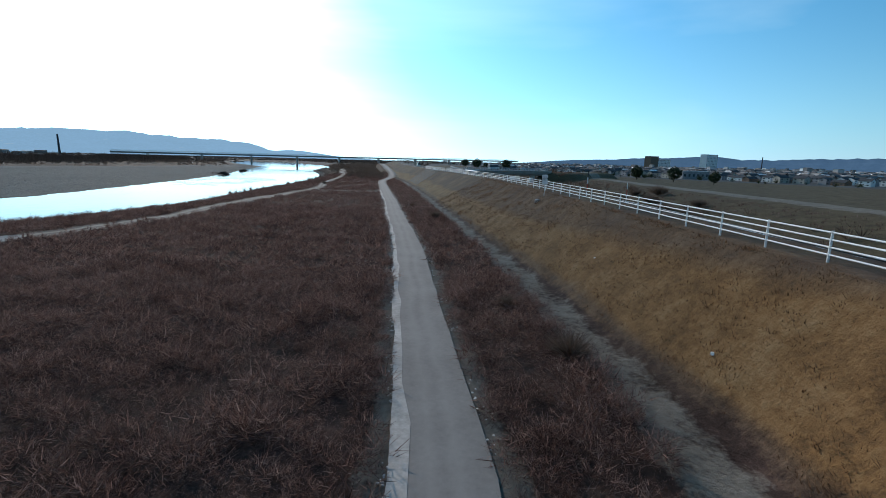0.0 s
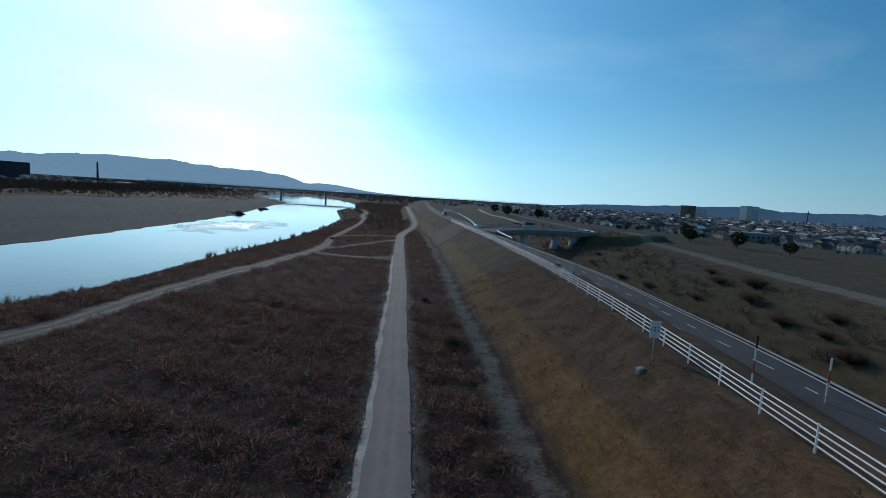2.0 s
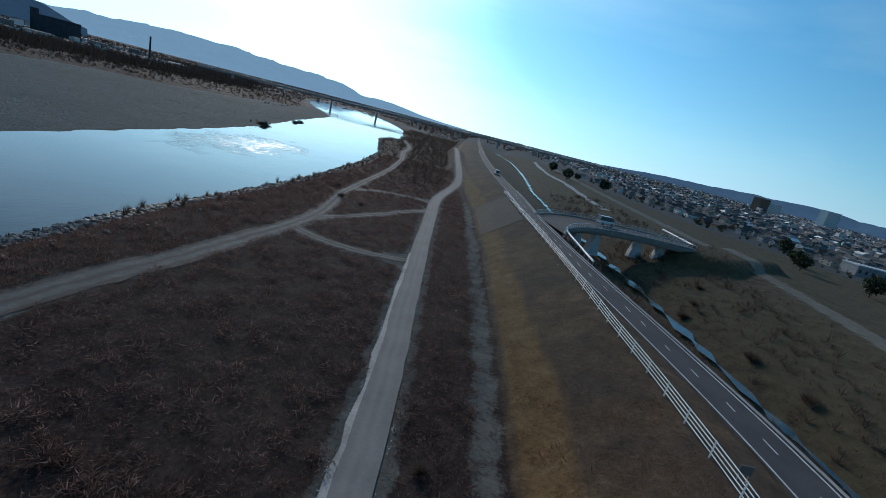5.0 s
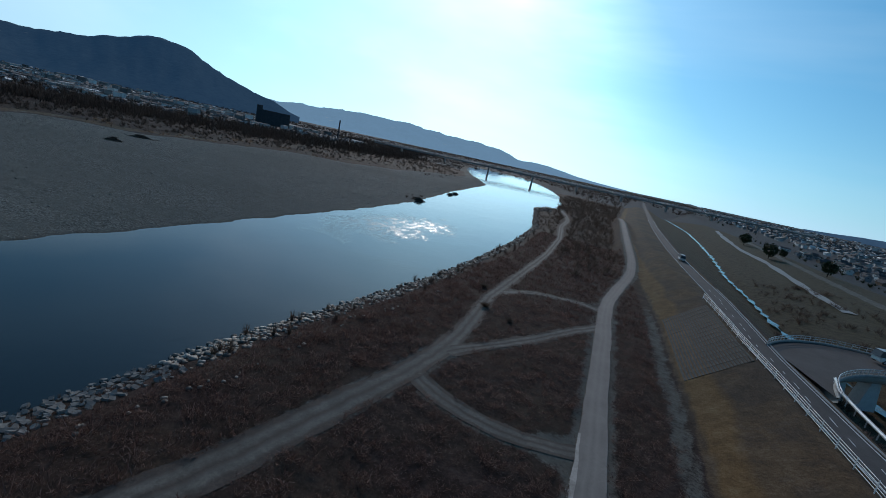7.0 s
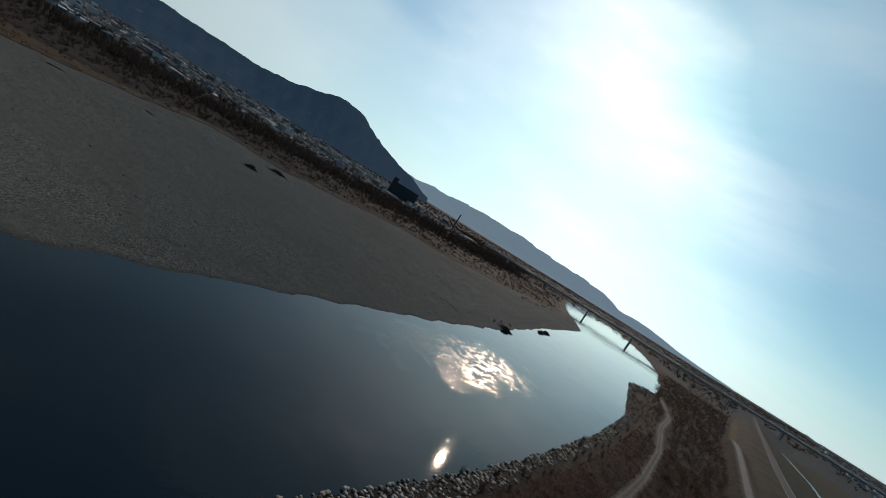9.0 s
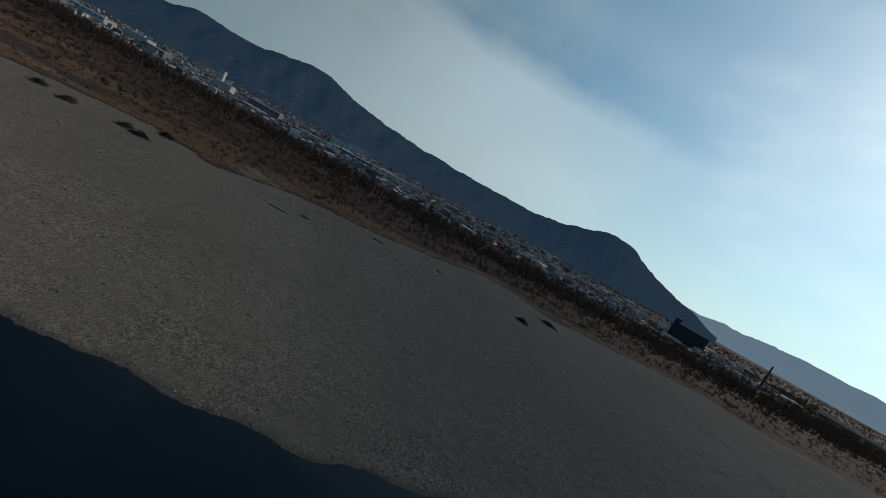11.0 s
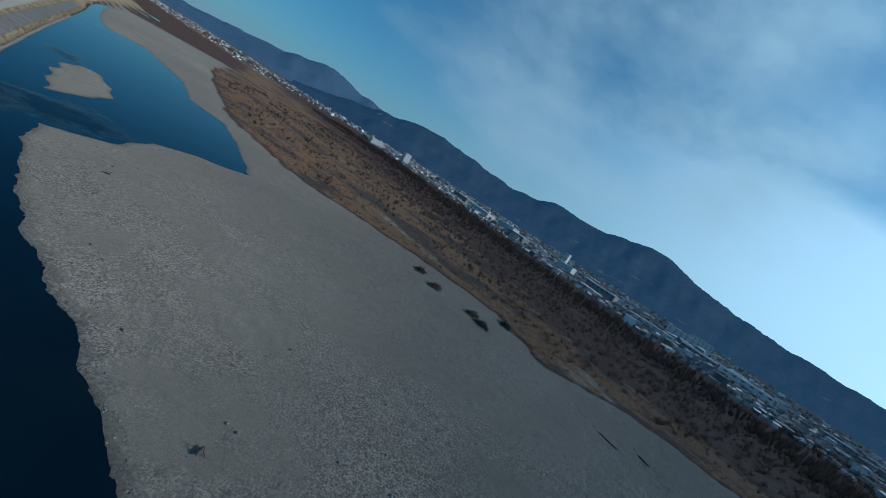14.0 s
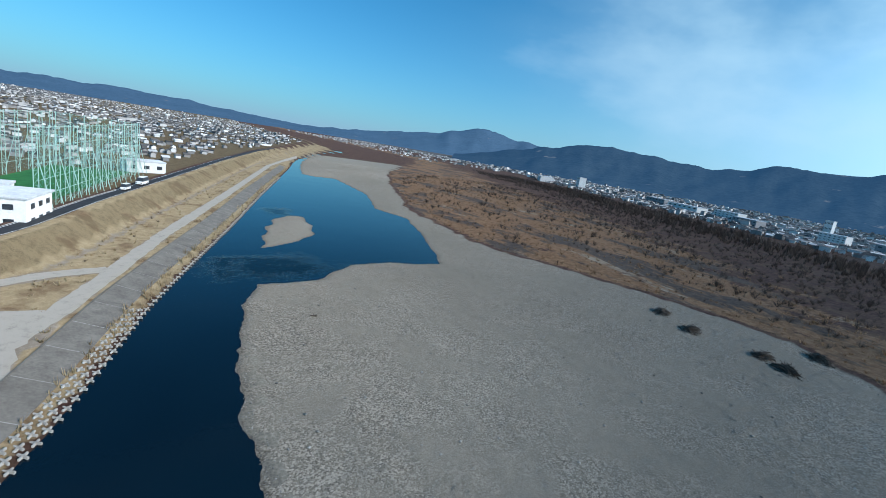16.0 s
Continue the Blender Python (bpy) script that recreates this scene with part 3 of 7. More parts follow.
def height(x, y, gap=None):
    x, y = np.asarray(x, float), np.asarray(y, float)
    r, t = rail_x(y), toe_x(y)
    z = 0.10 * waves(x, y, 23, 1) + 0.05 * waves(x, y, 5, 2)
    # the levee
    up = CREST * np.clip((x - t) / (r - t - 0.5), 0, 1)
    st = far_from(x, y, stream)
    strength = step(-25, 25, y)
    roadside = r + road_off(y) + 4.9
    stream_x = np.interp(y, [p[1] for p in stream], [p[0] for p in stream])
    width = np.maximum(stream_x - 3 - roadside, 6)
    k = np.clip((x - roadside) / width, 0, 1)
    berm = road_z(y)
    down = berm - (berm + 2.8 * strength) * (1 - (1 - k) ** 1.35)
    beyond = np.clip((x - stream_x - 3) / np.maximum(ridge_x(y) - stream_x - 3, 10), 0, 1)
    field = -2.8 * strength + (2.8 * strength + 2.6) * beyond ** 0.6
    field = field - 1.6 * step(ridge_x(y) + 6, ridge_x(y) + 30, x)
    landside = np.where(x < stream_x + 3, down, field)
    landside = np.where(st < 2.6, np.minimum(landside, -2.9 - 0.4 * step(2.6, 1.2, st)), landside) * 1.0
    behind = step(-20, -60, y)
    landside = landside * (1 - behind) + (CREST - (CREST - 3.0) * step(0, 5, x - roadside)) * behind
    ramp_end = far_from(x, y, [(42, 173), (50, 182), (62, 194)])
    landside = np.where(ramp_end < 15, np.maximum(landside, 4.5 - 7.0 * step(5, 15, ramp_end)), landside)
    lev = np.where(x > roadside, landside, np.minimum(up, CREST) - (CREST - berm) * step(0.7, 0.95, (x - r) / road_off(y)) * (x > r))
    z = np.where(x > t, lev + 0.04 * waves(x, y, 4, 3), z)
    # banks, river bed and gravel
    gap = water_gap(x, y) if gap is None else gap
    near = (x > mid_x(y))
    bank = np.interp(gap, [0, 1.0, 2.6, 7.2, 12], [-2.0, -1.75, -1.25, -0.05, 0.0])
    z = np.where(near & (gap > 0) & (gap < 13) & (x <= t), bank + z * step(4, 13, gap), z)
    bar = np.interp(gap, [0, 2, 12, 60, 140], [-2.02, -1.86, -1.45, -1.1, -0.85]) + 0.10 * waves(x, y, 31, 5) * step(2, 14, gap) + 0.02 * waves(x, y, 3, 6)
    marsh = 0.2 + 0.35 * waves(x, y, 40, 7) + 0.15 * waves(x, y, 9, 8)
    v = veg_x(y)
    left = np.where(x > v, bar, bar + (marsh - bar) * step(0, 26, v - x))
    left = left + 1.2 * step(belt_x(y) + 20, belt_x(y) - 60, x)
    z = np.where(~near & (gap > 0), left, z)
    z = np.where(gap <= 0, np.interp(-gap, [0, 3, 12, 25], [-2.02, -2.5, -3.4, -4.0]), z)
    # the path keeps its own level where it climbs the bank
    pd = far_from(x, y, [tuple(p) for p in path_pts[::3]])
    z = np.where(y > 190, z + (path_height(y) - 0.03 - z) * step(5.0, 2.2, pd), z + (-0.03 - z) * step(4.0, 1.9, pd) * (gap > 9))
    return z


def axis(*spans):
    out = []
    for a, b, n in spans:
        out += list(np.linspace(a, b, n, endpoint=False))
    return np.array(out + [spans[-1][1]])


def outward(start, end, first, rate=1.16):
    v, s, out = start, first, []
    while v < end:
        out.append(v)
        v += s
        s *= rate
    return out + [end]


gx = np.concatenate([-np.array(outward(340, 4700, 10))[::-1][:-1], axis((-340, -170, 44), (-170, -64, 60), (-64, 26, 113), (26, 130, 52)), np.array(outward(130, 4700, 4))[1:]])
gy = np.concatenate([-np.array(outward(330, 4700, 9))[::-1][:-1], axis((-330, -130, 58), (-130, 0, 88), (0, 120, 134), (120, 270, 100), (270, 460, 64)), np.array(outward(460, 4700, 5))[1:]])
GX, GY = np.meshgrid(gx, gy)
GAP = water_gap(GX, GY)
GZ = height(GX, GY, GAP)
nx, ny = len(gx), len(gy)
idx = np.arange(nx * ny).reshape(ny, nx)
quads = np.stack([idx[:-1, :-1], idx[:-1, 1:], idx[1:, 1:], idx[1:, :-1]], -1).reshape(-1, 4)
on_bar = (GX < mid_x(GY)) & (GAP > 3) & (GX > veg_x(GY) + 4) & (GX > -335) & (GY > -470) & (GY < 560)
GZ = np.where(on_bar, GZ - 0.15, GZ)
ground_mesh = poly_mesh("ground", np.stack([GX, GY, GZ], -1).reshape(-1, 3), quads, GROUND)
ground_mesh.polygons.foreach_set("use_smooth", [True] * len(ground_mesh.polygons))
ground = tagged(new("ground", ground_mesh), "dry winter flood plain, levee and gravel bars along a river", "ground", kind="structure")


def paint(name, values):
    a = ground_mesh.attributes.new(name, "FLOAT", "POINT")
    a.data.foreach_set("value", np.clip(values, 0, 1).astype(np.float32).ravel())


V, T_, R_ = veg_x(GY), toe_x(GY), rail_x(GY)
near_side = GX > mid_x(GY)
turf_w = step(-0.6, 0.8, GX - T_) * step(9.0, 6.5, GX - R_) * np.maximum(step(-20, 30, GY + 0 * GX), 0.3)
turf_w = np.maximum(turf_w, 0.9 * step(190, 215, GY) * step(-2, 3, GX - T_) * step(10, 7, GX - R_ - 2))
paint("turf", turf_w)
paint("toe", step(5.5, 2.0, GX - T_) * step(0.0, 1.2, GX - T_) * (GY > -20))
paint("straw", np.where(near_side & (GX < R_ + 4), step(34, 22, GY) * step(0.2, 1.2, GAP) * np.maximum(step(14, -8, GY), step(8.2, 7.0, GAP)) * (1 - 0.15 * step(-0.5, 1.2, GX - T_)), 0))
paint("reed", np.where(~near_side, step(-3, 8, V - GX) * step(30, -25, belt_near(GY) - GX) * (1 - 0.85 * step(75, 15, GX - belt_near(GY) + 30 * waves(GX, GY, 40, 121)) * step(4, 20, V - GX)) * (1 - 0.6 * step(0.35, 0.8, waves(GX, GY, 24, 122)) * step(4, 14, V - GX)) * step(300, 190, GY), 0))
paint("meadow", np.where(near_side, np.maximum(np.exp(-((GX - ridge_x(GY) + 14) / 13) ** 2) * 0.95, np.maximum(0.62 * step(8, 12, GX - R_), 0.5 * step(0, 1, GX - T_) * step(1, 0, GX - R_) * step(0, -20, GY))), 0))
# Beyond y 560 the plain takes this grey to stand for distance haze.
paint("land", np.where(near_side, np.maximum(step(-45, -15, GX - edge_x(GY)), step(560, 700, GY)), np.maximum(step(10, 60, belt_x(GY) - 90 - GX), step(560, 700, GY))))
paint("shingle", np.where(~near_side, step(-2, 4, GX - V), 0) * (GAP > -3) * (GY > -600) + 0.2 * np.where(near_side & (GY > 330) & (GY < 560), step(60, 25, GAP), 0))
bare = np.zeros_like(GX)
for line, w in ((track_a, 1.75), (track_b, 1.2), (track_c, 1.1), (track_d, 1.2)):
    dd = far_from(GX, GY, line)
    ww = np.where(GY > 125, 1.15, w) if line is track_a else w
    bare = np.maximum(bare, 0.8 * step(ww + 0.9, ww - 0.5, dd))
toe_track = np.abs(GX - (T_ - 1.35))
bare = np.maximum(bare, step(1.8, 0.8, toe_track) * step(190, 165, GY) * 0.62)
bare = np.maximum(bare, inside(GX, GY, plaza) * 0.95)
bare = np.maximum(bare, 0.8 * step(2.6, 1.7, far_from(GX, GY, [tuple(p) for p in path_pts[::3]])))
bare = np.maximum(bare, 0.9 * step(3.4, 0.8, np.hypot(GX + 18.6, (GY - 113.0) * 0.8)))
bare = np.maximum(bare, 0.85 * step(2.2, 0.6, np.hypot(GX + 21.5, GY - 142)))
bare = np.maximum(bare, 0.8 * step(3.4, 0.6, np.hypot(GX + 25.5, (GY - 165.0) * 0.7)))
bare = np.maximum(bare, 0.85 * step(4.5, 1.5, np.abs(GX - ridge_x(GY) - 3)) * near_side * (GY > -40) * (GY < 500))
paint("bare", bare)
paint("wet", np.where(GAP > 0, step(2.2, 0.4, GAP), 1.0))

# water
water_bm = bmesh.new()
face = water_bm.faces.new([water_bm.verts.new((x, y, WATER_Z)) for x, y in [(x + 7, y) for x, y in near_shore] + [(x - 22, y) for x, y in bar_shore]])
bmesh.ops.triangulate(water_bm, faces=[face])
wm = bpy.data.meshes.new("water")
water_bm.to_mesh(wm)
water_bm.free()
wm.materials.append(WATER)
tagged(new("water", wm), "calm dark blue river water with light ripples", "water", kind="structure")


def ribbon(name, pts, half, lift, mat, level=None, ragged=0.0, seed=0, cross=4, pos=None):
    """A strip along pts, half wide, laid on the ground."""
    rng = np.random.RandomState(seed)
    p = np.asarray(pts, float)
    d = np.gradient(p, axis=0)
    d /= np.linalg.norm(d, axis=1, keepdims=True) + 1e-9
    n = np.stack([-d[:, 1], d[:, 0]], 1)
    half = np.broadcast_to(half, (len(p),))
    rows = []
    for i, u in enumerate(np.linspace(-1, 1, cross + 1)):
        jag = rng.uniform(-ragged, ragged, len(p)) if i in (0, cross) else 0
        q = p + n * (u * (half + jag))[:, None] if pos is None else p + n * (pos + u * (half + jag))[:, None]
        z = (level(q[:, 1]) if level is not None else height(q[:, 0], q[:, 1])) + lift
        rows.append(np.column_stack([q, z]))
    verts = np.concatenate(rows)
    m = len(p)
    faces = [(i * m + j, i * m + j + 1, (i + 1) * m + j + 1, (i + 1) * m + j) for i in range(cross) for j in range(m - 1)]
    return poly_mesh(name, verts, np.array(faces), mat)


def pavement_material(name, dark, light, seams=0.0):
    m, nt, b = nodes_of(name)
    p = coord(nt)
    f = maths(nt, "ADD", maths(nt, "MULTIPLY", noise_at(nt, p, 0.35, 5.0), 0.6), maths(nt, "MULTIPLY", noise_at(nt, p, 6.0, 4.0), 0.4))
    col = ramp(nt, f, (0.35, dark), (0.66, light))
    lane = attr(nt, "lane")
    lane = maths(nt, "ADD", lane, maths(nt, "MULTIPLY", maths(nt, "SUBTRACT", noise_at(nt, p, 0.25, 4.0), 0.5), 0.35))
    worn = ramp(nt, lane, (0.2, (0.35, 0.35, 0.35)), (0.36, (1, 1, 1)), (0.5, (0.3, 0.3, 0.3)), (0.64, (1, 1, 1)), (0.8, (0.35, 0.35, 0.35)))
    col = mix(nt, maths(nt, "MULTIPLY", worn, seams), col, (light[0] * 1.25, light[1] * 1.25, light[2] * 1.25))
    nt.links.new(col, b.inputs["Base Color"])
    b.inputs["Roughness"].default_value = 0.88
    b.inputs["Specular IOR Level"].default_value = 0.2
    bump(nt, b, f, 0.3, 0.02)
    return m


def lanes(me, rows, cross):
    a = me.attributes.new("lane", "FLOAT", "POINT")
    a.data.foreach_set("value", np.repeat(np.linspace(0, 1, cross + 1), rows).astype(np.float32))


PATH_PAVING = pavement_material("old_path_paving", (0.10, 0.096, 0.092), (0.155, 0.149, 0.142), 0.45)
ASPHALT = pavement_material("asphalt", (0.034, 0.034, 0.036), (0.06, 0.06, 0.062), 0.15)
pm = ribbon("path", path_pts, 1.24, 0.05, PATH_PAVING, level=path_height, ragged=0.10, seed=3, cross=10)
lanes(pm, len(path_pts), 10)
verge_pts = path_pts[(path_pts[:, 1] > 2) & (path_pts[:, 1] < 118)]
verge_half = 0.20 + 0.11 * waves(verge_pts[:, 0] * 0, verge_pts[:, 1], 7, 57)
PALE_VERGE = pavement_material("crumbled_verge", (0.17, 0.162, 0.15), (0.36, 0.35, 0.33))
vm = ribbon("path_verge", verge_pts, np.clip(verge_half, 0.05, 0.4), 0.062, PALE_VERGE, level=path_height, ragged=0.10, seed=13, cross=2, pos=1.22)
lanes(vm, len(verge_pts), 2)
tagged(new("path_verge", vm), "pale crumbling verge along the path's edge", "verge", kind="structure")
tagged(new("path", pm), "narrow grey paved riverside path with sandy ragged edges", "path", kind="structure")

road_y = np.arange(-480, 900, 3.0)
road_pts = np.column_stack([rail_x(road_y) + road_off(road_y) + 1.95, road_y])
for _ in range(4):
    road_pts[1:-1] = (road_pts[:-2] + 2 * road_pts[1:-1] + road_pts[2:]) / 4
rm = ribbon("road", road_pts, 1.95, 0.06, ASPHALT, level=road_z, cross=8)
lanes(rm, len(road_pts), 8)
road = tagged(new("road", rm), "two-lane dark asphalt road along the levee crest", "road", kind="structure")



# dirt tracks: two worn ruts, a weedy crown between them and frayed sides
def dirt_material(name, low, middle, high):
    m, nt, b = nodes_of(name)
    p = coord(nt)
    f = maths(nt, "ADD", maths(nt, "MULTIPLY", noise_at(nt, p, 4.0, 6.0, 0.75), 0.5), maths(nt, "MULTIPLY", noise_at(nt, p, 0.6, 5.0), 0.5))
    soil = ramp(nt, f, (0.32, low), (0.5, middle), (0.7, high))
    weeds = ramp(nt, f, (0.30, (0.024, 0.016, 0.013)), (0.5, (0.070, 0.046, 0.036)), (0.72, (0.17, 0.12, 0.09)))
    lane = maths(nt, "ADD", attr(nt, "lane"), maths(nt, "MULTIPLY", maths(nt, "SUBTRACT", noise_at(nt, p, 0.5, 5.0, 0.7), 0.5), 0.30))
    cover = ramp(nt, lane, (0.14, (1, 1, 1)), (0.25, (0, 0, 0)), (0.36, (0, 0, 0)), (0.5, (0.95, 0.95, 0.95)), (0.64, (0, 0, 0)), (0.75, (0, 0, 0)), (0.86, (1, 1, 1)))
    cover = maths(nt, "ADD", cover, maths(nt, "MULTIPLY", maths(nt, "SUBTRACT", f, 0.48), 2.4), True)
    nt.links.new(mix(nt, cover, soil, weeds), b.inputs["Base Color"])
    b.inputs["Roughness"].default_value = 0.95
    b.inputs["Diffuse Roughness"].default_value = 1.0
    bump(nt, b, f, 0.8, 0.08)
    return m


def worn_lane(me):
    """Bare all over, with no weedy crown."""
    a = me.attributes.new("lane", "FLOAT", "POINT")
    a.data.foreach_set("value", np.full(len(me.vertices), 0.3, dtype=np.float32))


DIRT = dirt_material("track_dirt", (0.07, 0.057, 0.045), (0.165, 0.137, 0.107), (0.37, 0.315, 0.255))
# Paler copy for the terrace: pale gravel plus its sunlit look in the colour.
PALE_SUNLIT_DIRT = dirt_material("pale_sunlit_dirt", (0.16, 0.145, 0.122), (0.28, 0.255, 0.216), (0.40, 0.37, 0.32))
upstream, downstream = [p for p in track_a if p[1] < 42], [p for p in track_a if p[1] > 40]
for line, wide in ((upstream, 1.7), (downstream, 1.75), (track_b, 1.15), (track_c, 1.1), (track_d, 1.05)):
    tp = smoothed(line, 1.5, 4)
    halves = np.interp(tp[:, 1], [100, 130], [wide, min(wide, 1.3)]) * (1 + 0.12 * waves(tp[:, 0], tp[:, 1], 14, 90))
    me = ribbon("dirt_track", tp, halves, 0.055, PALE_SUNLIT_DIRT if line is upstream else DIRT, ragged=0.2, seed=8, cross=8)
    if line is upstream:
        worn_lane(me)
    else:
        lanes(me, len(tp), 8)
    tagged(new("dirt_track", me), "rutted pale dirt track through dry weeds", "track", kind="structure")

yard = ribbon("gravel_yard", smoothed([(-60, -24), (-60, -12), (-60.5, 2)], 1.5, 2), 9.5, 0.07, PALE_SUNLIT_DIRT, ragged=0.6, seed=9, cross=18)
worn_lane(yard)
tagged(new("gravel_yard", yard), "pale worn gravel turning place on the terrace", "yard", kind="structure")
# The path's sunlit look is put into a paler strip laid over it.
upper_path = smoothed([p for p in path_line if p[0] < -35 and p[1] < 0], 1.5, 4)
me = ribbon("path_upstream", upper_path, 1.75, 0.12, PALE_SUNLIT_DIRT, ragged=0.25, seed=10, cross=8)
worn_lane(me)
tagged(new("path_upstream", me), "stretch of the path across the terrace, painted paler as if sunlit", "path", kind="structure")

# the gravel bar's rough surface of cobbles, laid over the sheet
gvx = np.concatenate([-np.array(outward(160, 335, 0.75, 1.004))[::-1], axis((-159.4, -70, 150))])
gvy = np.concatenate([-np.array(outward(90, 470, 0.75, 1.004))[::-1], axis((-89.4, 170, 432)), np.array(outward(170.6, 560, 0.75, 1.004))])
RX, RY = np.meshgrid(gvx, gvy)
rgap = water_gap(RX, RY)
keep = (rgap > -1.6) & (RX > veg_x(RY) - 2) & (RX < mid_x(RY))
spacing = np.maximum(np.gradient(gvx)[None, :], np.gradient(gvy)[:, None])
grain = np.random.RandomState(77)
lump = grain.normal(0, 1, RX.shape)
rise = spacing * 0.085 * np.clip(lump, -2.2, 2.2) * (0.75 + 0.35 * waves(RX, RY, 37, 78)) + 0.05 * waves(RX, RY, 7, 79)
RZ = np.where(keep, height(RX, RY, rgap), -2.6)
RZ = RZ + rise * step(0.2, 3.5, rgap) * step(-2, 5, RX - veg_x(RY)) + 0.03 * waves(RX, RY, 6, 80) * step(6, 1, rgap) - 0.25 * (1 - step(-2, 4, RX - veg_x(RY)))
use = keep[:-1, :-1] & keep[1:, :-1] & keep[:-1, 1:] & keep[1:, 1:]
ri = np.arange(RX.size).reshape(RX.shape)
rq = np.stack([ri[:-1, :-1], ri[:-1, 1:], ri[1:, 1:], ri[1:, :-1]], -1)[use]
seen_v, back = np.unique(rq, return_inverse=True)
RX, RY = RX + spacing * grain.uniform(-0.32, 0.32, RX.shape), RY + spacing * grain.uniform(-0.32, 0.32, RX.shape)
rverts = np.stack([RX, RY, RZ], -1).reshape(-1, 3)[seen_v]
gravel_mesh = poly_mesh("gravel", rverts, back.reshape(-1, 4), GRAVEL)
for layer, vals in (("shingle", np.ones(len(rverts))), ("wet", step(1.7, 0.2, rgap.reshape(-1)[seen_v]))):
    la = gravel_mesh.attributes.new(layer, "FLOAT", "POINT")
    la.data.foreach_set("value", vals.astype(np.float32))
gravel_mesh.polygons.foreach_set("use_smooth", [True] * len(gravel_mesh.polygons))
tagged(new("gravel", gravel_mesh), "broad bar of rough pale grey river gravel", "gravel", kind="stuff")

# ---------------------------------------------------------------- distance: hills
# Haze before the hills is put into their blue tone and emission.
def hill_material(name, tone, haze_glow, k):
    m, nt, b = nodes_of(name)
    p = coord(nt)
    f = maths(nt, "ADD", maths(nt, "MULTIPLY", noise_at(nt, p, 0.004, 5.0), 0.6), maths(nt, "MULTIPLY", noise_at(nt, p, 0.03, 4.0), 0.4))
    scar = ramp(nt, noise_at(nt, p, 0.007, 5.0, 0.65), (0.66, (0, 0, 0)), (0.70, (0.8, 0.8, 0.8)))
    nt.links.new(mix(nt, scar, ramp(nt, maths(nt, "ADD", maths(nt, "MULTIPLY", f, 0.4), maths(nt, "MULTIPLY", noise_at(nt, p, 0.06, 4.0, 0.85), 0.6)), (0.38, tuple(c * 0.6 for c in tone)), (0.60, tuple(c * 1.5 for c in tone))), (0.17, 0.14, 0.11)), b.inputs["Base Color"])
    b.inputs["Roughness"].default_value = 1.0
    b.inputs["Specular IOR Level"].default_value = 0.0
    b.inputs["Emission Color"].default_value = (*haze_glow, 1)
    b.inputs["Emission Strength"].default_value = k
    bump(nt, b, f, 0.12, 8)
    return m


def ridge(name, skyline, base_d, top_d, mat, label, seed, jag=0.16):
    az = np.arange(skyline[0][0], skyline[-1][0] + 0.01, 0.35)
    el = np.interp(az, [s[0] for s in skyline], [s[1] for s in skyline])
    rng = np.random.RandomState(seed)
    rough = np.convolve(rng.normal(0, 1, len(az) + 8), np.ones(5) / 5, "same")[4:-4] * jag
    el = np.convolve(np.pad(el, 4, "edge"), np.ones(9) / 9, "valid")
    el = el + rough * np.clip(el + 0.3, 0, 1)
    rows = []
    for i, u in enumerate(np.linspace(0, 1, 25)):
        fold = 0.26 * waves(az * 40, 0 * az + u * 160, 420, seed) + 0.05 * waves(az * 40, 0 * az + u * 160, 90, seed + 1)
        uu = np.clip(u + fold * u * (1 - u) * 1.5, 0, 1)
        dist = base_d + (top_d - base_d) * u
        top = 34 + top_d * np.tan(np.radians(el))
        z = -4 + (np.maximum(top, -2) + 4) * uu ** 1.25
        rows.append(np.column_stack([-30 - dist * np.sin(np.radians(az)), 90 + dist * np.cos(np.radians(az)), z]))
    back = rows[-1].copy()
    back[:, :2] = (back[:, :2] - (-30, 90)) * 1.05 + (-30, 90)
    back[:, 2] = -60
    rows.append(back)
    m = len(az)
    faces = [(i * m + j, (i + 1) * m + j, (i + 1) * m + j + 1, i * m + j + 1) for i in range(len(rows) - 1) for j in range(m - 1)]
    me = poly_mesh(name, np.concatenate(rows), np.array(faces), mat)
    me.polygons.foreach_set("use_smooth", [True] * len(me.polygons))
    return tagged(new(name, me), label, "hills", kind="structure")


# Distance haze painted in: bluish base tone with a blue emission.
HILL_FAR = hill_material("hazed_far_hills", (0.035, 0.055, 0.08), (0.11, 0.28, 0.50), 0.28)
# Near hills emit a faint blue in place of the air before them.
HILL_NEAR = hill_material("hazed_wooded_hills", (0.022, 0.030, 0.032), (0.036, 0.122, 0.26), 0.44)
# Stronger, paler emission stands in for bright haze under the sun.
HILL_SUNWARD = hill_material("hazed_sunward_hills", (0.04, 0.07, 0.10), (0.24, 0.46, 0.66), 0.82)
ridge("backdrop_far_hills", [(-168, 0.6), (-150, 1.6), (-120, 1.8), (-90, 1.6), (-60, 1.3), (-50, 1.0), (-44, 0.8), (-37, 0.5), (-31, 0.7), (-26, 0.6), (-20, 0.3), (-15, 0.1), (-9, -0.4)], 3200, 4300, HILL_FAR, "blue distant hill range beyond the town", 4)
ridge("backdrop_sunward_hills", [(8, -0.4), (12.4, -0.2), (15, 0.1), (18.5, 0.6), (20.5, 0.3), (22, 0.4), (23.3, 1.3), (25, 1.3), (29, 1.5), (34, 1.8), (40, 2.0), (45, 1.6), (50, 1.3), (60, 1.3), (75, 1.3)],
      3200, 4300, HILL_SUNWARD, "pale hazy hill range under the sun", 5)
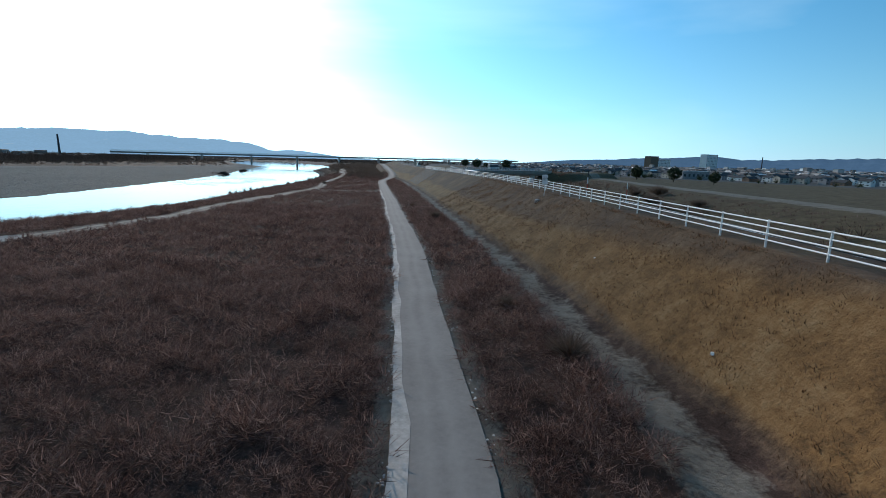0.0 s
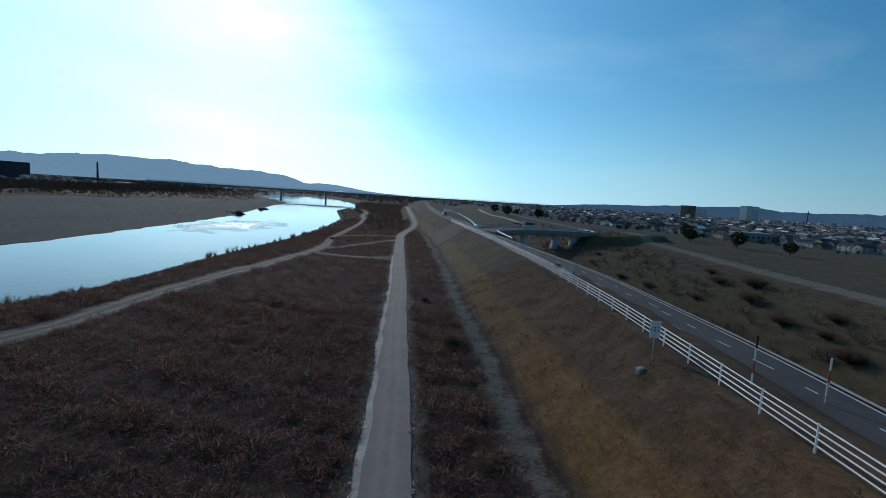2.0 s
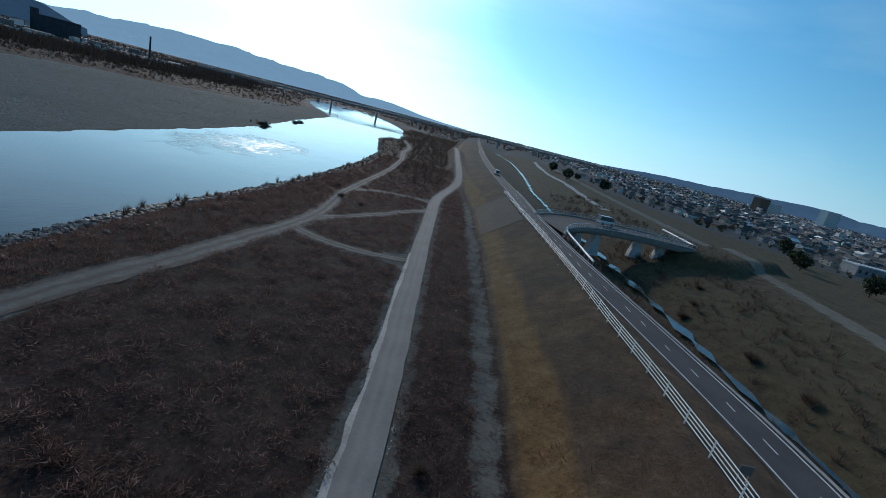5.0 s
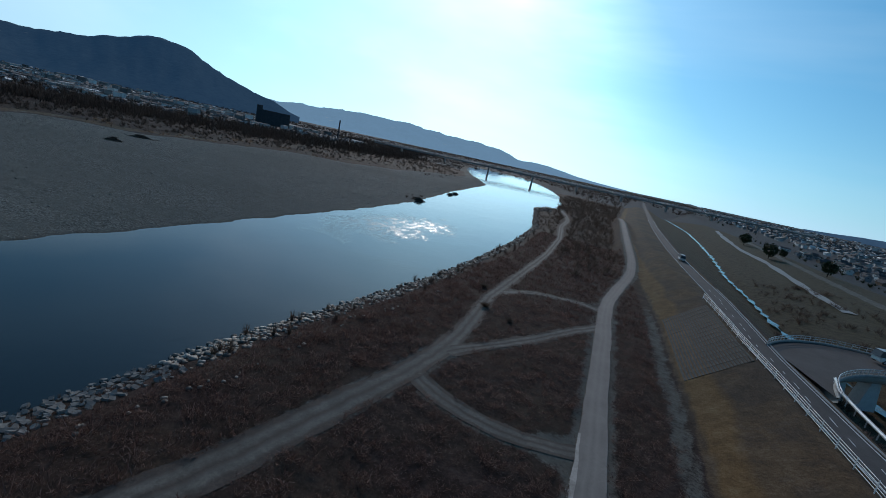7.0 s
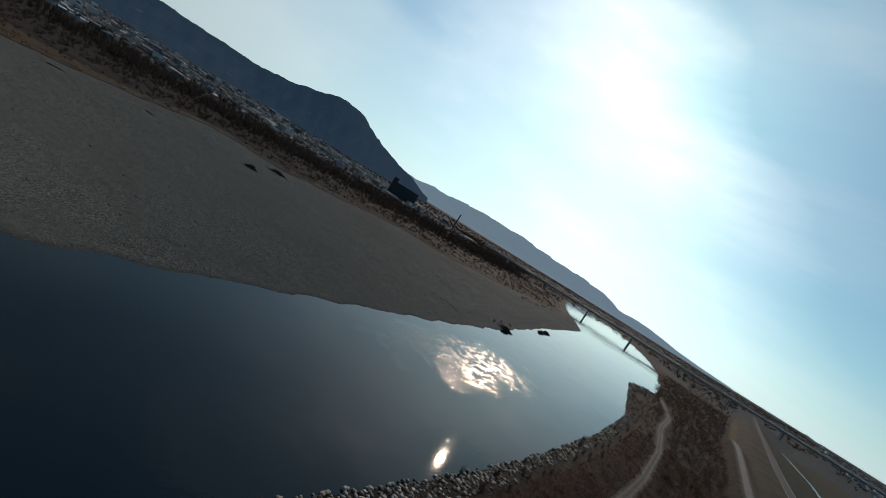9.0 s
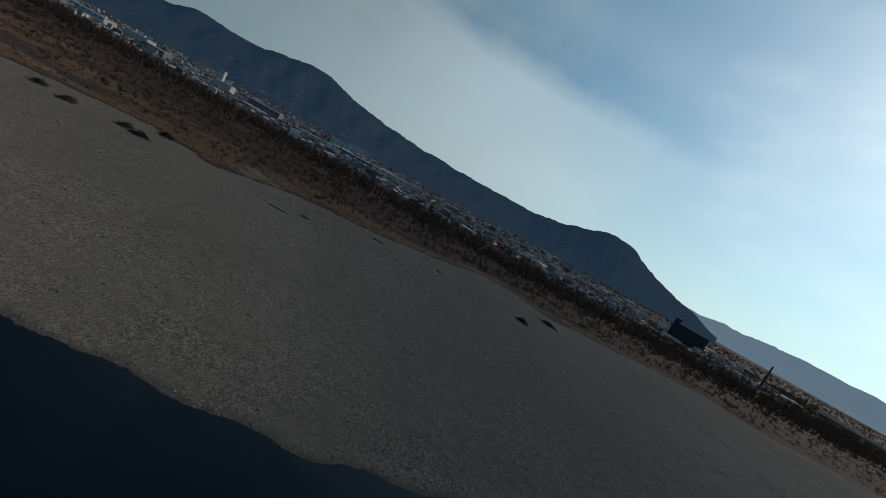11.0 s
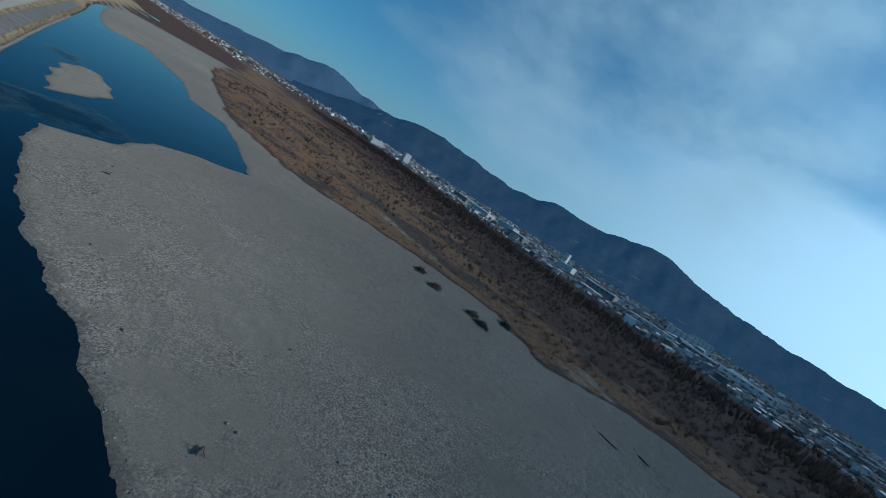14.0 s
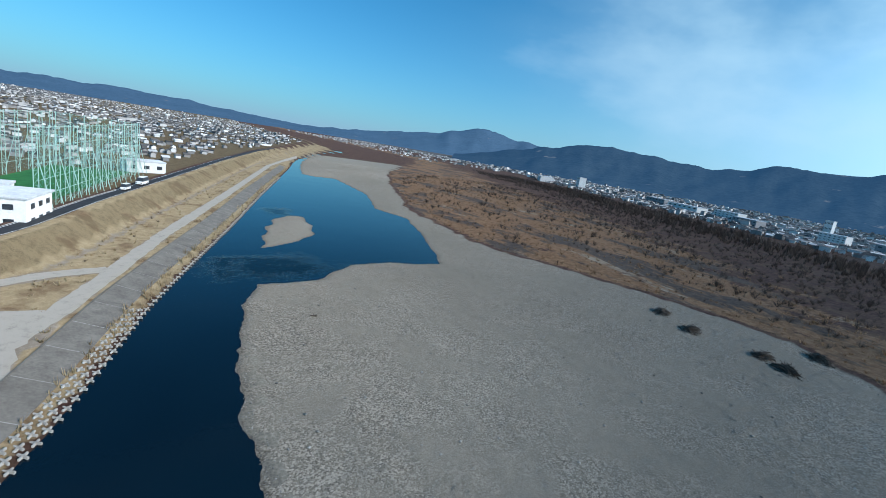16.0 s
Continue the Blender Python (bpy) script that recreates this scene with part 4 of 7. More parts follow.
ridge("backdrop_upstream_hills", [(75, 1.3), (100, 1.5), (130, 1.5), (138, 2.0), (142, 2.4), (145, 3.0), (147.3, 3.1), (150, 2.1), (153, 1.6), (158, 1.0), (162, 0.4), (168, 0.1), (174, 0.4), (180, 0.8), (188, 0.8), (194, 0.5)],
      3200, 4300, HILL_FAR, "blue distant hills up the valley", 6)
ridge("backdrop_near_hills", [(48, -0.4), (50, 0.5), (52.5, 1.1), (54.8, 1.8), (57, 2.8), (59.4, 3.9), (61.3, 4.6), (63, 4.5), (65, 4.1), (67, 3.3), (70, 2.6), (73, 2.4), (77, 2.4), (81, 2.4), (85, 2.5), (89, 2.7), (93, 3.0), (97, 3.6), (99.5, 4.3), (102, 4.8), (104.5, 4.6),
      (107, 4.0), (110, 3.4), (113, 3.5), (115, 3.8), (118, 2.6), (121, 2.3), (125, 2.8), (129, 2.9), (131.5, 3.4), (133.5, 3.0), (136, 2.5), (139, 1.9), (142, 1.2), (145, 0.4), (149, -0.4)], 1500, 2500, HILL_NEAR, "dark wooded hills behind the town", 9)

# ---------------------------------------------------------------- materials of things
STEEL = plain("galvanised_steel", (0.42, 0.43, 0.44), (0.62, 0.63, 0.64), 3.0, 0.4, 0.6)
GREEN_STEEL = plain("pale_green_steel", (0.26, 0.42, 0.37), (0.38, 0.54, 0.48), 0.8, 0.5)
ROCK = plain("quarry_stone", (0.15, 0.142, 0.13), (0.34, 0.323, 0.295), 1.6, 0.9, relief=0.7, deep=0.05)
BARK = plain("bare_bark", (0.05, 0.04, 0.034), (0.13, 0.105, 0.085), 4.0, 0.9)
DRIFT = plain("driftwood", (0.05, 0.04, 0.033), (0.15, 0.12, 0.095), 3.0, 0.9)
GLASS = plain("window_glass", (0.02, 0.025, 0.03), (0.05, 0.06, 0.07), 1.0, 0.3, relief=0.0)
WHITE_WALL = plain("white_render", (0.60, 0.60, 0.58), (0.78, 0.78, 0.76), 0.4, 0.8)
RUBBER = plain("tyre_rubber", (0.015, 0.015, 0.015), (0.03, 0.03, 0.03), 5.0, 0.85)
ROAD_PAINT = plain("worn_road_paint", (0.42, 0.42, 0.41), (0.66, 0.66, 0.64), 2.5, 0.7, world_space=True)
RED_PAINT = plain("red_paint", (0.35, 0.03, 0.02), (0.5, 0.05, 0.03), 2.0, 0.5)
BLACK = plain("black_lettering", (0.01, 0.01, 0.01), (0.02, 0.02, 0.02), 2.0, 0.6)
TWIG = islands("bare_twigs", [(0.045, 0.033, 0.027), (0.10, 0.074, 0.058), (0.18, 0.135, 0.105)], wander=0.01, thin=0.25)
DRY_GRASS = islands("dry_grass", [(0.018, 0.010, 0.0085), (0.070, 0.040, 0.034), (0.15, 0.092, 0.079), (0.25, 0.172, 0.148)], wander=0.25, thin=0.45)
SHORT_GRASS = islands("short_dry_turf", [(0.036, 0.021, 0.013), (0.12, 0.064, 0.034), (0.25, 0.152, 0.09)], wander=0.08, thin=0.4)
STRAW = islands("straw_reeds", [(0.20, 0.14, 0.075), (0.34, 0.25, 0.14), (0.48, 0.38, 0.235)], wander=0.05, thin=0.45)
WILLOW = islands("willow_twigs", [(0.018, 0.014, 0.012), (0.044, 0.034, 0.029), (0.10, 0.080, 0.067)], wander=0.02, thin=0.2)
MARSH = islands("marsh_reeds", [(0.06, 0.035, 0.02), (0.18, 0.104, 0.055), (0.35, 0.24, 0.145)], wander=0.03, thin=0.45)


def ground_z(x, y):
    return float(height(np.array([x]), np.array([y]))[0])


# ---------------------------------------------------------------- levee road: markings, railing, signs
def line_strip(name, off, half, y0, y1, mat, lift):
    ys = np.arange(y0, y1 + 0.1, 3.0)
    c = np.column_stack([np.interp(ys, road_pts[:, 1], road_pts[:, 0]) + off, ys])
    return ribbon(name, c, half, lift, mat, level=road_z, cross=1)


for off, nm in ((-1.72, "road_marking_river_side"), (1.72, "road_marking_land_side")):
    tagged(new(nm, line_strip(nm, off, 0.08, -300, 420, ROAD_PAINT, 0.068)), "worn white edge line on the levee road", "road marking", kind="structure")
kerb_bm = ribbon("kerb", np.column_stack([np.interp(np.arange(-120, 196, 3.0), road_pts[:, 1], road_pts[:, 0]) + 2.14, np.arange(-120, 196, 3.0)]), 0.17, 0.13, CONCRETE,
                 level=road_z, cross=1)
tagged(new("kerb", kerb_bm), "low pale concrete kerb along the levee road", "kerb", kind="structure")
dash = None
for i in range(46):
    y = 2 + i * 4.2 + random.uniform(-0.8, 0.8)
    x = float(np.interp(y, road_pts[:, 1], road_pts[:, 0])) + random.uniform(-0.25, 0.25)
    if dash is None:
        dash = bpy.data.meshes.new("dash")
        bm = box(bmesh.new(), -0.06, 0.06, -1.0, 1.0, 0, 0.006)
        bm.to_mesh(dash)
        bm.free()
        dash.materials.append(ROAD_PAINT)
    d = new("dash", dash)
    d.parent = road
    d.matrix_basis = pose(x, y, float(road_z(y)) + 0.066, 0, 0, 8) @ Matrix.Diagonal((1, random.uniform(0.4, 1.0), 1, 1))


def tube(name, way, r, mat, n=6):
    """One unbroken round tube along the points of way."""
    p = np.array(way, float)
    d = np.gradient(p, axis=0)
    d /= np.linalg.norm(d, axis=1, keepdims=True)
    side = np.cross(d, (0, 0, 1.0))
    side /= np.linalg.norm(side, axis=1, keepdims=True)
    up = np.cross(side, d)
    a = np.arange(n) * 2 * math.pi / n
    rings = p[:, None] + r * (np.cos(a)[None, :, None] * side[:, None] + np.sin(a)[None, :, None] * up[:, None])
    faces = [(i * n + j, i * n + (j + 1) % n, (i + 1) * n + (j + 1) % n, (i + 1) * n + j) for i in range(len(p) - 1) for j in range(n)]
    return poly_mesh(name, rings.reshape(-1, 3), np.array(faces), mat)


def railing(name, pts, z_of, tall, pipes, gap, mat, label, post_w=0.09, pipe_w=0.06):
    """A pipe railing along pts: posts at even gaps and continuous pipes."""
    line = np.array(pts)
    seg = np.hypot(*np.diff(line, axis=0).T)
    along = np.r_[0, np.cumsum(seg)]
    at = lambda s: (float(np.interp(s, along, line[:, 0])), float(np.interp(s, along, line[:, 1])))
    base = at(0)
    e = thing(name, (base[0], base[1], z_of(*base)), label, "railing")
    post = None
    stops = np.arange(0, along[-1], gap)
    for s in stops:
        x, y = at(s)
        if post is None:
            bm = bmesh.new()
            beam(bm, (0, 0, -0.25), (0, 0, tall + 0.03), post_w, n=6)
            post = bpy.data.meshes.new("post")
            bm.to_mesh(post)
            bm.free()
            post.materials.append(mat)
        o = new("post", post)
        o.parent = e
        o.matrix_basis = Matrix.Translation((x - base[0], y - base[1], z_of(x, y) - z_of(*base)))
    for k in pipes:
        way = [(x - base[0], y - base[1], z_of(x, y) - z_of(*base) + k) for x, y in (at(s) for s in stops)]
        part("pipe", tube("pipe", way, pipe_w / 2, mat), None, e)
    return e


rail_ys = np.arange(-8, 182, 1.0)
railing("guard_railing", np.column_stack([rail_x(rail_ys) + 0.35, rail_ys]), lambda x, y: CREST, 1.1, (0.30, 0.56, 0.82, 1.07), 3.0, WHITE_PAINT, "white four-pipe guard railing along the levee crest", 0.09, 0.068)

# distance marker on the slope, with its concrete base stone beside it
sx, sy = 10.5, 49.6
sz = ground_z(sx, sy)
marker = thing("distance_sign", (sx, sy, sz), "white distance sign on a thin post beside the railing", "sign")
bm = bmesh.new()
beam(bm, (0, 0, -0.2), (0, 0, 2.0), 0.07, n=8)
part("post", bm, STEEL, marker)
board = part("board", box(bmesh.new(), -0.32, 0.32, -0.02, 0.02, 1.35, 2.35, 0.01), WHITE_PAINT, marker)
txt = bpy.data.curves.new("number", "FONT")
txt.body, txt.size, txt.align_x, txt.align_y, txt.extrude = "12.2", 0.36, "CENTER", "CENTER", 0.003
num = new("number", txt)
txt.materials.append(BLACK)
num.parent = board
num.matrix_basis = pose(0, -0.028, 1.88, 90, 0, 0)
marker.matrix_basis = pose(sx, sy, sz, 0, 0, 8)
stone_bm = box(bmesh.new(), -0.24, 0.24, -0.2, 0.2, -0.3, 0.26, 0.05)
st = new("marker_stone", bpy.data.meshes.new("marker_stone"))
stone_bm.to_mesh(st.data)
stone_bm.free()
st.data.materials.append(CONCRETE)
st.matrix_basis = pose(9.7, 49.0, ground_z(9.7, 49.0), 4, -8, 20)
tagged(st, "pale concrete marker stone sunk in the grassy slope", "stone")

for x, y, tones, lab in ((14.0, 46.0, (WHITE_PAINT, RED_PAINT, WHITE_PAINT, BLACK), "thin red and white striped snow pole at the road edge"),
                         (18.4, 47.0, (WHITE_PAINT, WHITE_PAINT, RED_PAINT, WHITE_PAINT), "thin pale roadside pole on the land side")):
    e = thing("roadside_pole", (x, y, ground_z(x, y)), lab, "pole", "roadside poles")
    for k, m in enumerate(tones):
        bm = bmesh.new()
        beam(bm, (0, 0, -0.1 + k * 0.65), (0, 0, 0.55 + k * 0.65), 0.09, n=8)
        part("band", bm, m, e)
for x, y, w, lab in ((10.7, 76.0, 1.1, "white road sign board seen from behind by the railing"), (10.2, 80.0, 0.8, "dark low road sign board by the railing")):
    e = thing("road_sign", (x, y, ground_z(x, y)), lab, "sign", "", radians(12))
    bm = bmesh.new()
    beam(bm, (-w * 0.35, 0, -0.1), (-w * 0.35, 0, 0.6), 0.06, n=6)
    part("leg", bm, STEEL, e)
    bm = bmesh.new()
    beam(bm, (w * 0.35, 0, -0.1), (w * 0.35, 0, 0.6), 0.06, n=6)
    part("leg", bm, STEEL, e)
    part("board", box(bmesh.new(), -w / 2, w / 2, -0.03, 0.03, 0.45, 1.0, 0.01), WHITE_PAINT if w > 1 else DARK_CONCRETE, e)


# ---------------------------------------------------------------- viaduct from the levee road to the second levee
def viaduct():
    near = smoothed([(7.0, 122), (5.4, 133), (4.8, 141), (6.2, 149), (11, 157), (18, 163), (27, 167), (38, 169)], 1.5, 6)
    far = smoothed([(-1.5, 148), (-1.2, 153), (0, 158), (4, 165), (10, 171), (18, 174), (27, 176), (38, 177)], 1.5, 6)
    n = 44
    pick = lambda p: np.column_stack([np.interp(np.linspace(0, 1, n), np.linspace(0, 1, len(p)), p[:, i]) for i in (0, 1)])
    start = np.argmin(np.abs(near[:, 1] - 141))
    a, b = pick(near[start:]), pick(far[np.argmin(np.abs(far[:, 1] - 156)):])
    z = np.linspace(CREST + 0.02, 4.75, n)
    e = thing("viaduct", (4.0, 150.0, CREST), "curved grey concrete road viaduct joining the levee road", "viaduct")
    o = np.array((4.0, 150.0, CREST))
    sect = [np.column_stack([a, z]), np.column_stack([b, z]), np.column_stack([b, z - 0.35]), np.column_stack([b + (a - b) * 0.12, z - 1.5]), np.column_stack([a + (b - a) * 0.12, z - 1.5]), np.column_stack([a, z - 0.35])]
    faces = [(i * n + j, ((i + 1) % 6) * n + j, ((i + 1) % 6) * n + j + 1, i * n + j + 1) for i in range(1, 6) for j in range(n - 1)]
    part("girder", poly_mesh("girder", np.concatenate(sect) - o, np.array(faces), CONCRETE), None, e)
    dm = poly_mesh("deck", np.concatenate([sect[0] + (0, 0, 0.02), sect[1] + (0, 0, 0.02)]) - o, np.array([(j, j + 1, n + j + 1, n + j) for j in range(n - 1)]), ASPHALT)
    lanes(dm, n, 1)
    part("deck", dm, None, e)
    for side in (a, b):
        way = np.column_stack([side, z]) - o
        part("parapet", tube("parapet", way + (0, 0, 0.12), 0.24, CONCRETE, 4), None, e)
        for k in (0.7, 1.05):
            part("handrail", tube("handrail", way + (0, 0, k), 0.045, STEEL), None, e)
        bm = bmesh.new()
        beam(bm, (0, 0, 0), (0, 0, 1.08), 0.12, n=6)
        pm_ = bpy.data.meshes.new("baluster")
        bm.to_mesh(pm_)
        bm.free()
        pm_.materials.append(STEEL)
        for j in range(0, n, 1):
            q = new("baluster", pm_)
            q.parent = e
            q.matrix_basis = Matrix.Translation((side[j][0] - o[0], side[j][1] - o[1], z[j] - o[2]))
    for px, py, turn in ((12.5, 164.5, 55), (28.5, 171.5, 78)):
        g = min(ground_z(px, py), -0.5) - 0.6
        for s in (-1, 1):
            bm = bmesh.new()
            top, bot = CREST - 1.45, g
            w0 = 0.9
            vs = [bm.verts.new(v) for v in ((-w0, s * 1.1, bot), (w0, s * 1.1, bot), (w0, s * 4.6, bot), (-w0, s * 4.6, bot), (-w0, s * 2.4, top), (w0, s * 2.4, top), (w0, s * 3.6, top), (-w0, s * 3.6, top))]
            for f in ((0, 1, 5, 4), (1, 2, 6, 5), (2, 3, 7, 6), (3, 0, 4, 7), (4, 5, 6, 7), (3, 2, 1, 0)):
                bm.faces.new([vs[i] for i in f])
            q = part("pier", bm, WHITE_WALL, e, "tapered pale concrete pier")
            q.matrix_basis = Matrix.Translation((px - o[0], py - o[1], -o[2])) @ Matrix.Rotation(radians(-turn), 4, "Z")
    return e


viaduct()
gp = [(7.3, 122), (6.7, 127), (6.0, 133), (5.4, 138), (5.0, 143), (5.6, 148)]
barrier = thing("guard_barrier", (7.3, 122, CREST), "white steel guard barrier at the viaduct's mouth", "barrier")
part("rail", tube("rail", [(x - 6.9, y - 122, 0.55) for x, y in gp], 0.2, WHITE_PAINT, 4), None, barrier)
for xa, ya in dense(gp, 2.5):
    bm = bmesh.new()
    beam(bm, (xa - 7.3 + 0.4, ya - 122, -0.3), (xa - 7.3 + 0.4, ya - 122, 0.7), 0.12, n=6)
    part("post", bm, STEEL, barrier)
rail2 = [(42.6, 178), (42, 184), (41, 192), (39.6, 202)]
b2 = thing("guard_barrier", (42.6, 178, ground_z(42, 184)), "white guard barrier on the second levee", "barrier")
part("rail", tube("rail", [(x - 42.6, y - 178, 0.6) for x, y in rail2], 0.3, WHITE_PAINT, 4), None, b2)
for xa, ya in dense(rail2, 4):
    bm = bmesh.new()
    beam(bm, (xa - 42.6, ya - 178, -1.5), (xa - 42.6, ya - 178, 0.6), 0.15, n=6)
    part("post", bm, STEEL, b2)

# stream behind the levee
def stream_material():
    m, nt, b = nodes_of("murky_stream_water")
    f = noise_at(nt, coord(nt), 0.4, 5.0)
    nt.links.new(ramp(nt, f, (0.42, (0.012, 0.012, 0.009)), (0.56, (0.05, 0.042, 0.03))), b.inputs["Base Color"])
    nt.links.new(ramp(nt, f, (0.44, (0.08, 0.08, 0.08)), (0.6, (0.3, 0.3, 0.3))), b.inputs["Roughness"])
    bump(nt, b, f, 0.3, 0.05)
    return m


STREAM = stream_material()
sp = smoothed(stream, 3.0, 4)
half = np.clip(0.5 + 1.7 * waves(sp[:, 0], sp[:, 1], 9, 131), 0.03, 1.5)
tagged(new("stream_water", ribbon("stream_water", sp, half, 0.0, STREAM, level=lambda y: np.full(np.shape(y), -2.62), cross=2)), "narrow still stream behind the levee", "stream", kind="structure")
# pale concrete strip on the flood channel
strip = smoothed([(2, 560), (6, 480), (12, 400), (20, 350), (24, 300), (27, 265), (30, 245)], 6, 3)
tagged(new("channel_apron", ribbon("channel_apron", strip, 1.6 + 0.7 * waves(strip[:, 0], strip[:, 1], 40, 132), 0.25, CONCRETE, cross=2)), "pale bare concrete apron beside the far stream", "pavement", kind="structure")


# ---------------------------------------------------------------- block field on the levee slope
BLOCK_GREY = plain("mossy_grey_concrete", (0.075, 0.066, 0.056), (0.165, 0.148, 0.126), 0.6, 0.95, relief=0.5)
block_bm = box(bmesh.new(), -0.5, 0.5, -0.5, 0.5, -0.15, 0.05, 0.0)
block_mesh = bpy.data.meshes.new("block")
block_bm.to_mesh(block_mesh)
block_bm.free()
block_mesh.materials.append(BLOCK_GREY)
field = tagged(new("slope_blocks"), "rows of mossy grey concrete blocks lining the levee slope", "revetment", kind="structure")
for i in range(20):
    k = (i + 0.5) / 20
    for j in range(15):
        y = 141.0 + 5.0 * k + j * 1.85
        t, r = float(toe_x(y)) + 0.8, float(rail_x(y)) - 0.2
        x = t + (r - t) * k
        heading = math.degrees(math.atan2(float(rail_x(y + 1) - rail_x(y - 1)), 2.0))
        o = new("block", block_mesh)
        o.parent = field
        o.matrix_basis = pose(x, y, ground_z(x, y) + 0.01, 0, -math.degrees(math.atan2(CREST, r - t)), -heading) @ Matrix.Diagonal(((r - t) / 20 * 0.78, 1.8, 1, 1))


# ---------------------------------------------------------------- river edge: stones, armour blocks, concrete slope
shore_pts = smoothed(near_shore, 1.0, 8)
sd = np.gradient(shore_pts, axis=0)
sd /= np.linalg.norm(sd, axis=1, keepdims=True)
shore_n = np.stack([sd[:, 1], -sd[:, 0]], 1)


def on_bank(i, gap):
    p = shore_pts[i] + shore_n[i] * gap
    return float(p[0]), float(p[1])


def bank_z(gap):
    return float(np.interp(gap, [0, 1.0, 2.6, 7.2, 12], [-2.0, -1.75, -1.25, -0.05, 0.0]))


def rock_mesh(seed):
    """An angular quarry stone: a split block with skewed faces and chipped corners."""
    rng = random.Random(seed)
    bm = bmesh.new()
    bmesh.ops.create_cube(bm, size=1.0)
    for v in bm.verts:
        v.co = Vector((v.co.x * rng.uniform(0.65, 1.15), v.co.y * rng.uniform(0.6, 1.15), v.co.z * rng.uniform(0.6, 1.2)))
    for v in rng.sample(list(bm.verts), 4):
        bmesh.ops.bevel(bm, geom=[v], offset=rng.uniform(0.12, 0.3), segments=1, affect="VERTICES")
    bmesh.ops.triangulate(bm, faces=bm.faces[:])
    me = bpy.data.meshes.new("rock")
    bm.to_mesh(me)
    bm.free()
    me.materials.append(ROCK)
    return me


rock_protos = [rock_mesh(s) for s in range(12)]
rng = np.random.RandomState(11)
rocks_left = 300
loose = []
ys_shore = shore_pts[:, 1]
for i in range(len(shore_pts)):
    y = ys_shore[i]
    if not 22 < y < 385 or (i and shore_pts[i][1] < shore_pts[i - 1][1] - 0.5):
        continue
    rows = 10 if y < 160 else 7
    for r_ in list(range(rows)) * (2 if y < 230 else 1):
        gap = -0.2 + r_ * 0.47 + rng.uniform(-0.3, 0.3)
        if (r_ >= 6 and rng.rand() < 0.35 + 0.3 * math.sin(y * 0.13)) or (y > 112 and rng.rand() < 0.3 + 0.35 * float(step(112, 150, y)) * (0.6 + 0.4 * math.sin(y * 0.31 + r_))):
            continue
        x, yy = on_bank(i, gap)
        yy += rng.uniform(-0.4, 0.4)
        s = rng.uniform(0.24, 0.6)
        z = bank_z(max(gap, 0)) + 0.10 * s
        if 82 < y < 130 and rocks_left > 0:
            o = new("rock", rock_protos[rng.randint(8)])
            o.matrix_basis = pose(x, yy, z, rng.uniform(-25, 25), rng.uniform(-25, 25), rng.uniform(0, 360)) @ Matrix.Diagonal((s * 1.05, s * 0.85, s * 0.5, 1))
            tagged(o, "pale angular quarry stone at the river's edge", "rock", "riprap stones")
            rocks_left -= 1
        else:
            loose.append((x, yy, z, s))
# a broken line of pale stones on the bank
for i in range(len(shore_pts)):
    if 66 < ys_shore[i] < 140:
        for _ in range(2):
            if rng.rand() < 0.3:
                x, yy = on_bank(i, 7.6 + 0.8 * math.sin(ys_shore[i] * 0.2) + rng.uniform(-0.5, 0.5))
                loose.append((x, yy + rng.uniform(-0.5, 0.5), bank_z(7.6) + 0.05, rng.uniform(0.15, 0.4)))


def scatter(name, protos, places, mat, label, category, flat=0.55, seed=5):
    """Many small pieces joined into one mesh."""
    rng = np.random.RandomState(seed)
    data = []
    for me in protos:
        v = np.array([q.co[:] for q in me.vertices])
        f = np.array([p.vertices[:] for p in me.polygons])
        data.append((v, f))
    vs, fs, n = [], [], 0
    for x, y, z, s in places:
        v, f = data[rng.randint(len(data))]
        a = rng.uniform(0, 6.28)
        c, d = math.cos(a), math.sin(a)
        w = v * (s * rng.uniform(0.9, 1.3), s, s * flat)
        w = np.column_stack([w[:, 0] * c - w[:, 1] * d, w[:, 0] * d + w[:, 1] * c, w[:, 2]]) + (x, y, z)
        vs.append(w)
        fs.append(f + n)
        n += len(v)
    me = poly_mesh(name, np.concatenate(vs), np.concatenate(fs), mat)
    return tagged(new(name, me), label, category, kind="stuff")


STONES = islands("riprap_stone", [(0.06, 0.056, 0.05), (0.17, 0.16, 0.143), (0.36, 0.338, 0.30)], 0.9, 0.1)
scatter("riprap", rock_protos[8:], loose, STONES, "band of pale angular riprap stones along the river bank", "stones")


def armour_mesh():
    """A cross-shaped concrete armour unit."""
    bm = bmesh.new()
    for a in (35, -35):
        m = Matrix.Rotation(radians(a), 4, "Z")
        made = bmesh.ops.create_cube(bm, size=1.0, matrix=m @ Matrix.Diagonal((1.7, 0.30, 0.40, 1)))
        edges = {e for v in made["verts"] for e in v.link_edges}
        bmesh.ops.bevel(bm, geom=list(edges), offset=0.07, segments=1, affect="EDGES")
    bmesh.ops.create_cube(bm, size=0.44)
    me = bpy.data.meshes.new("armour_block")
    bm.to_mesh(me)
    bm.free()
    me.materials.append(ARMOUR)
    return me


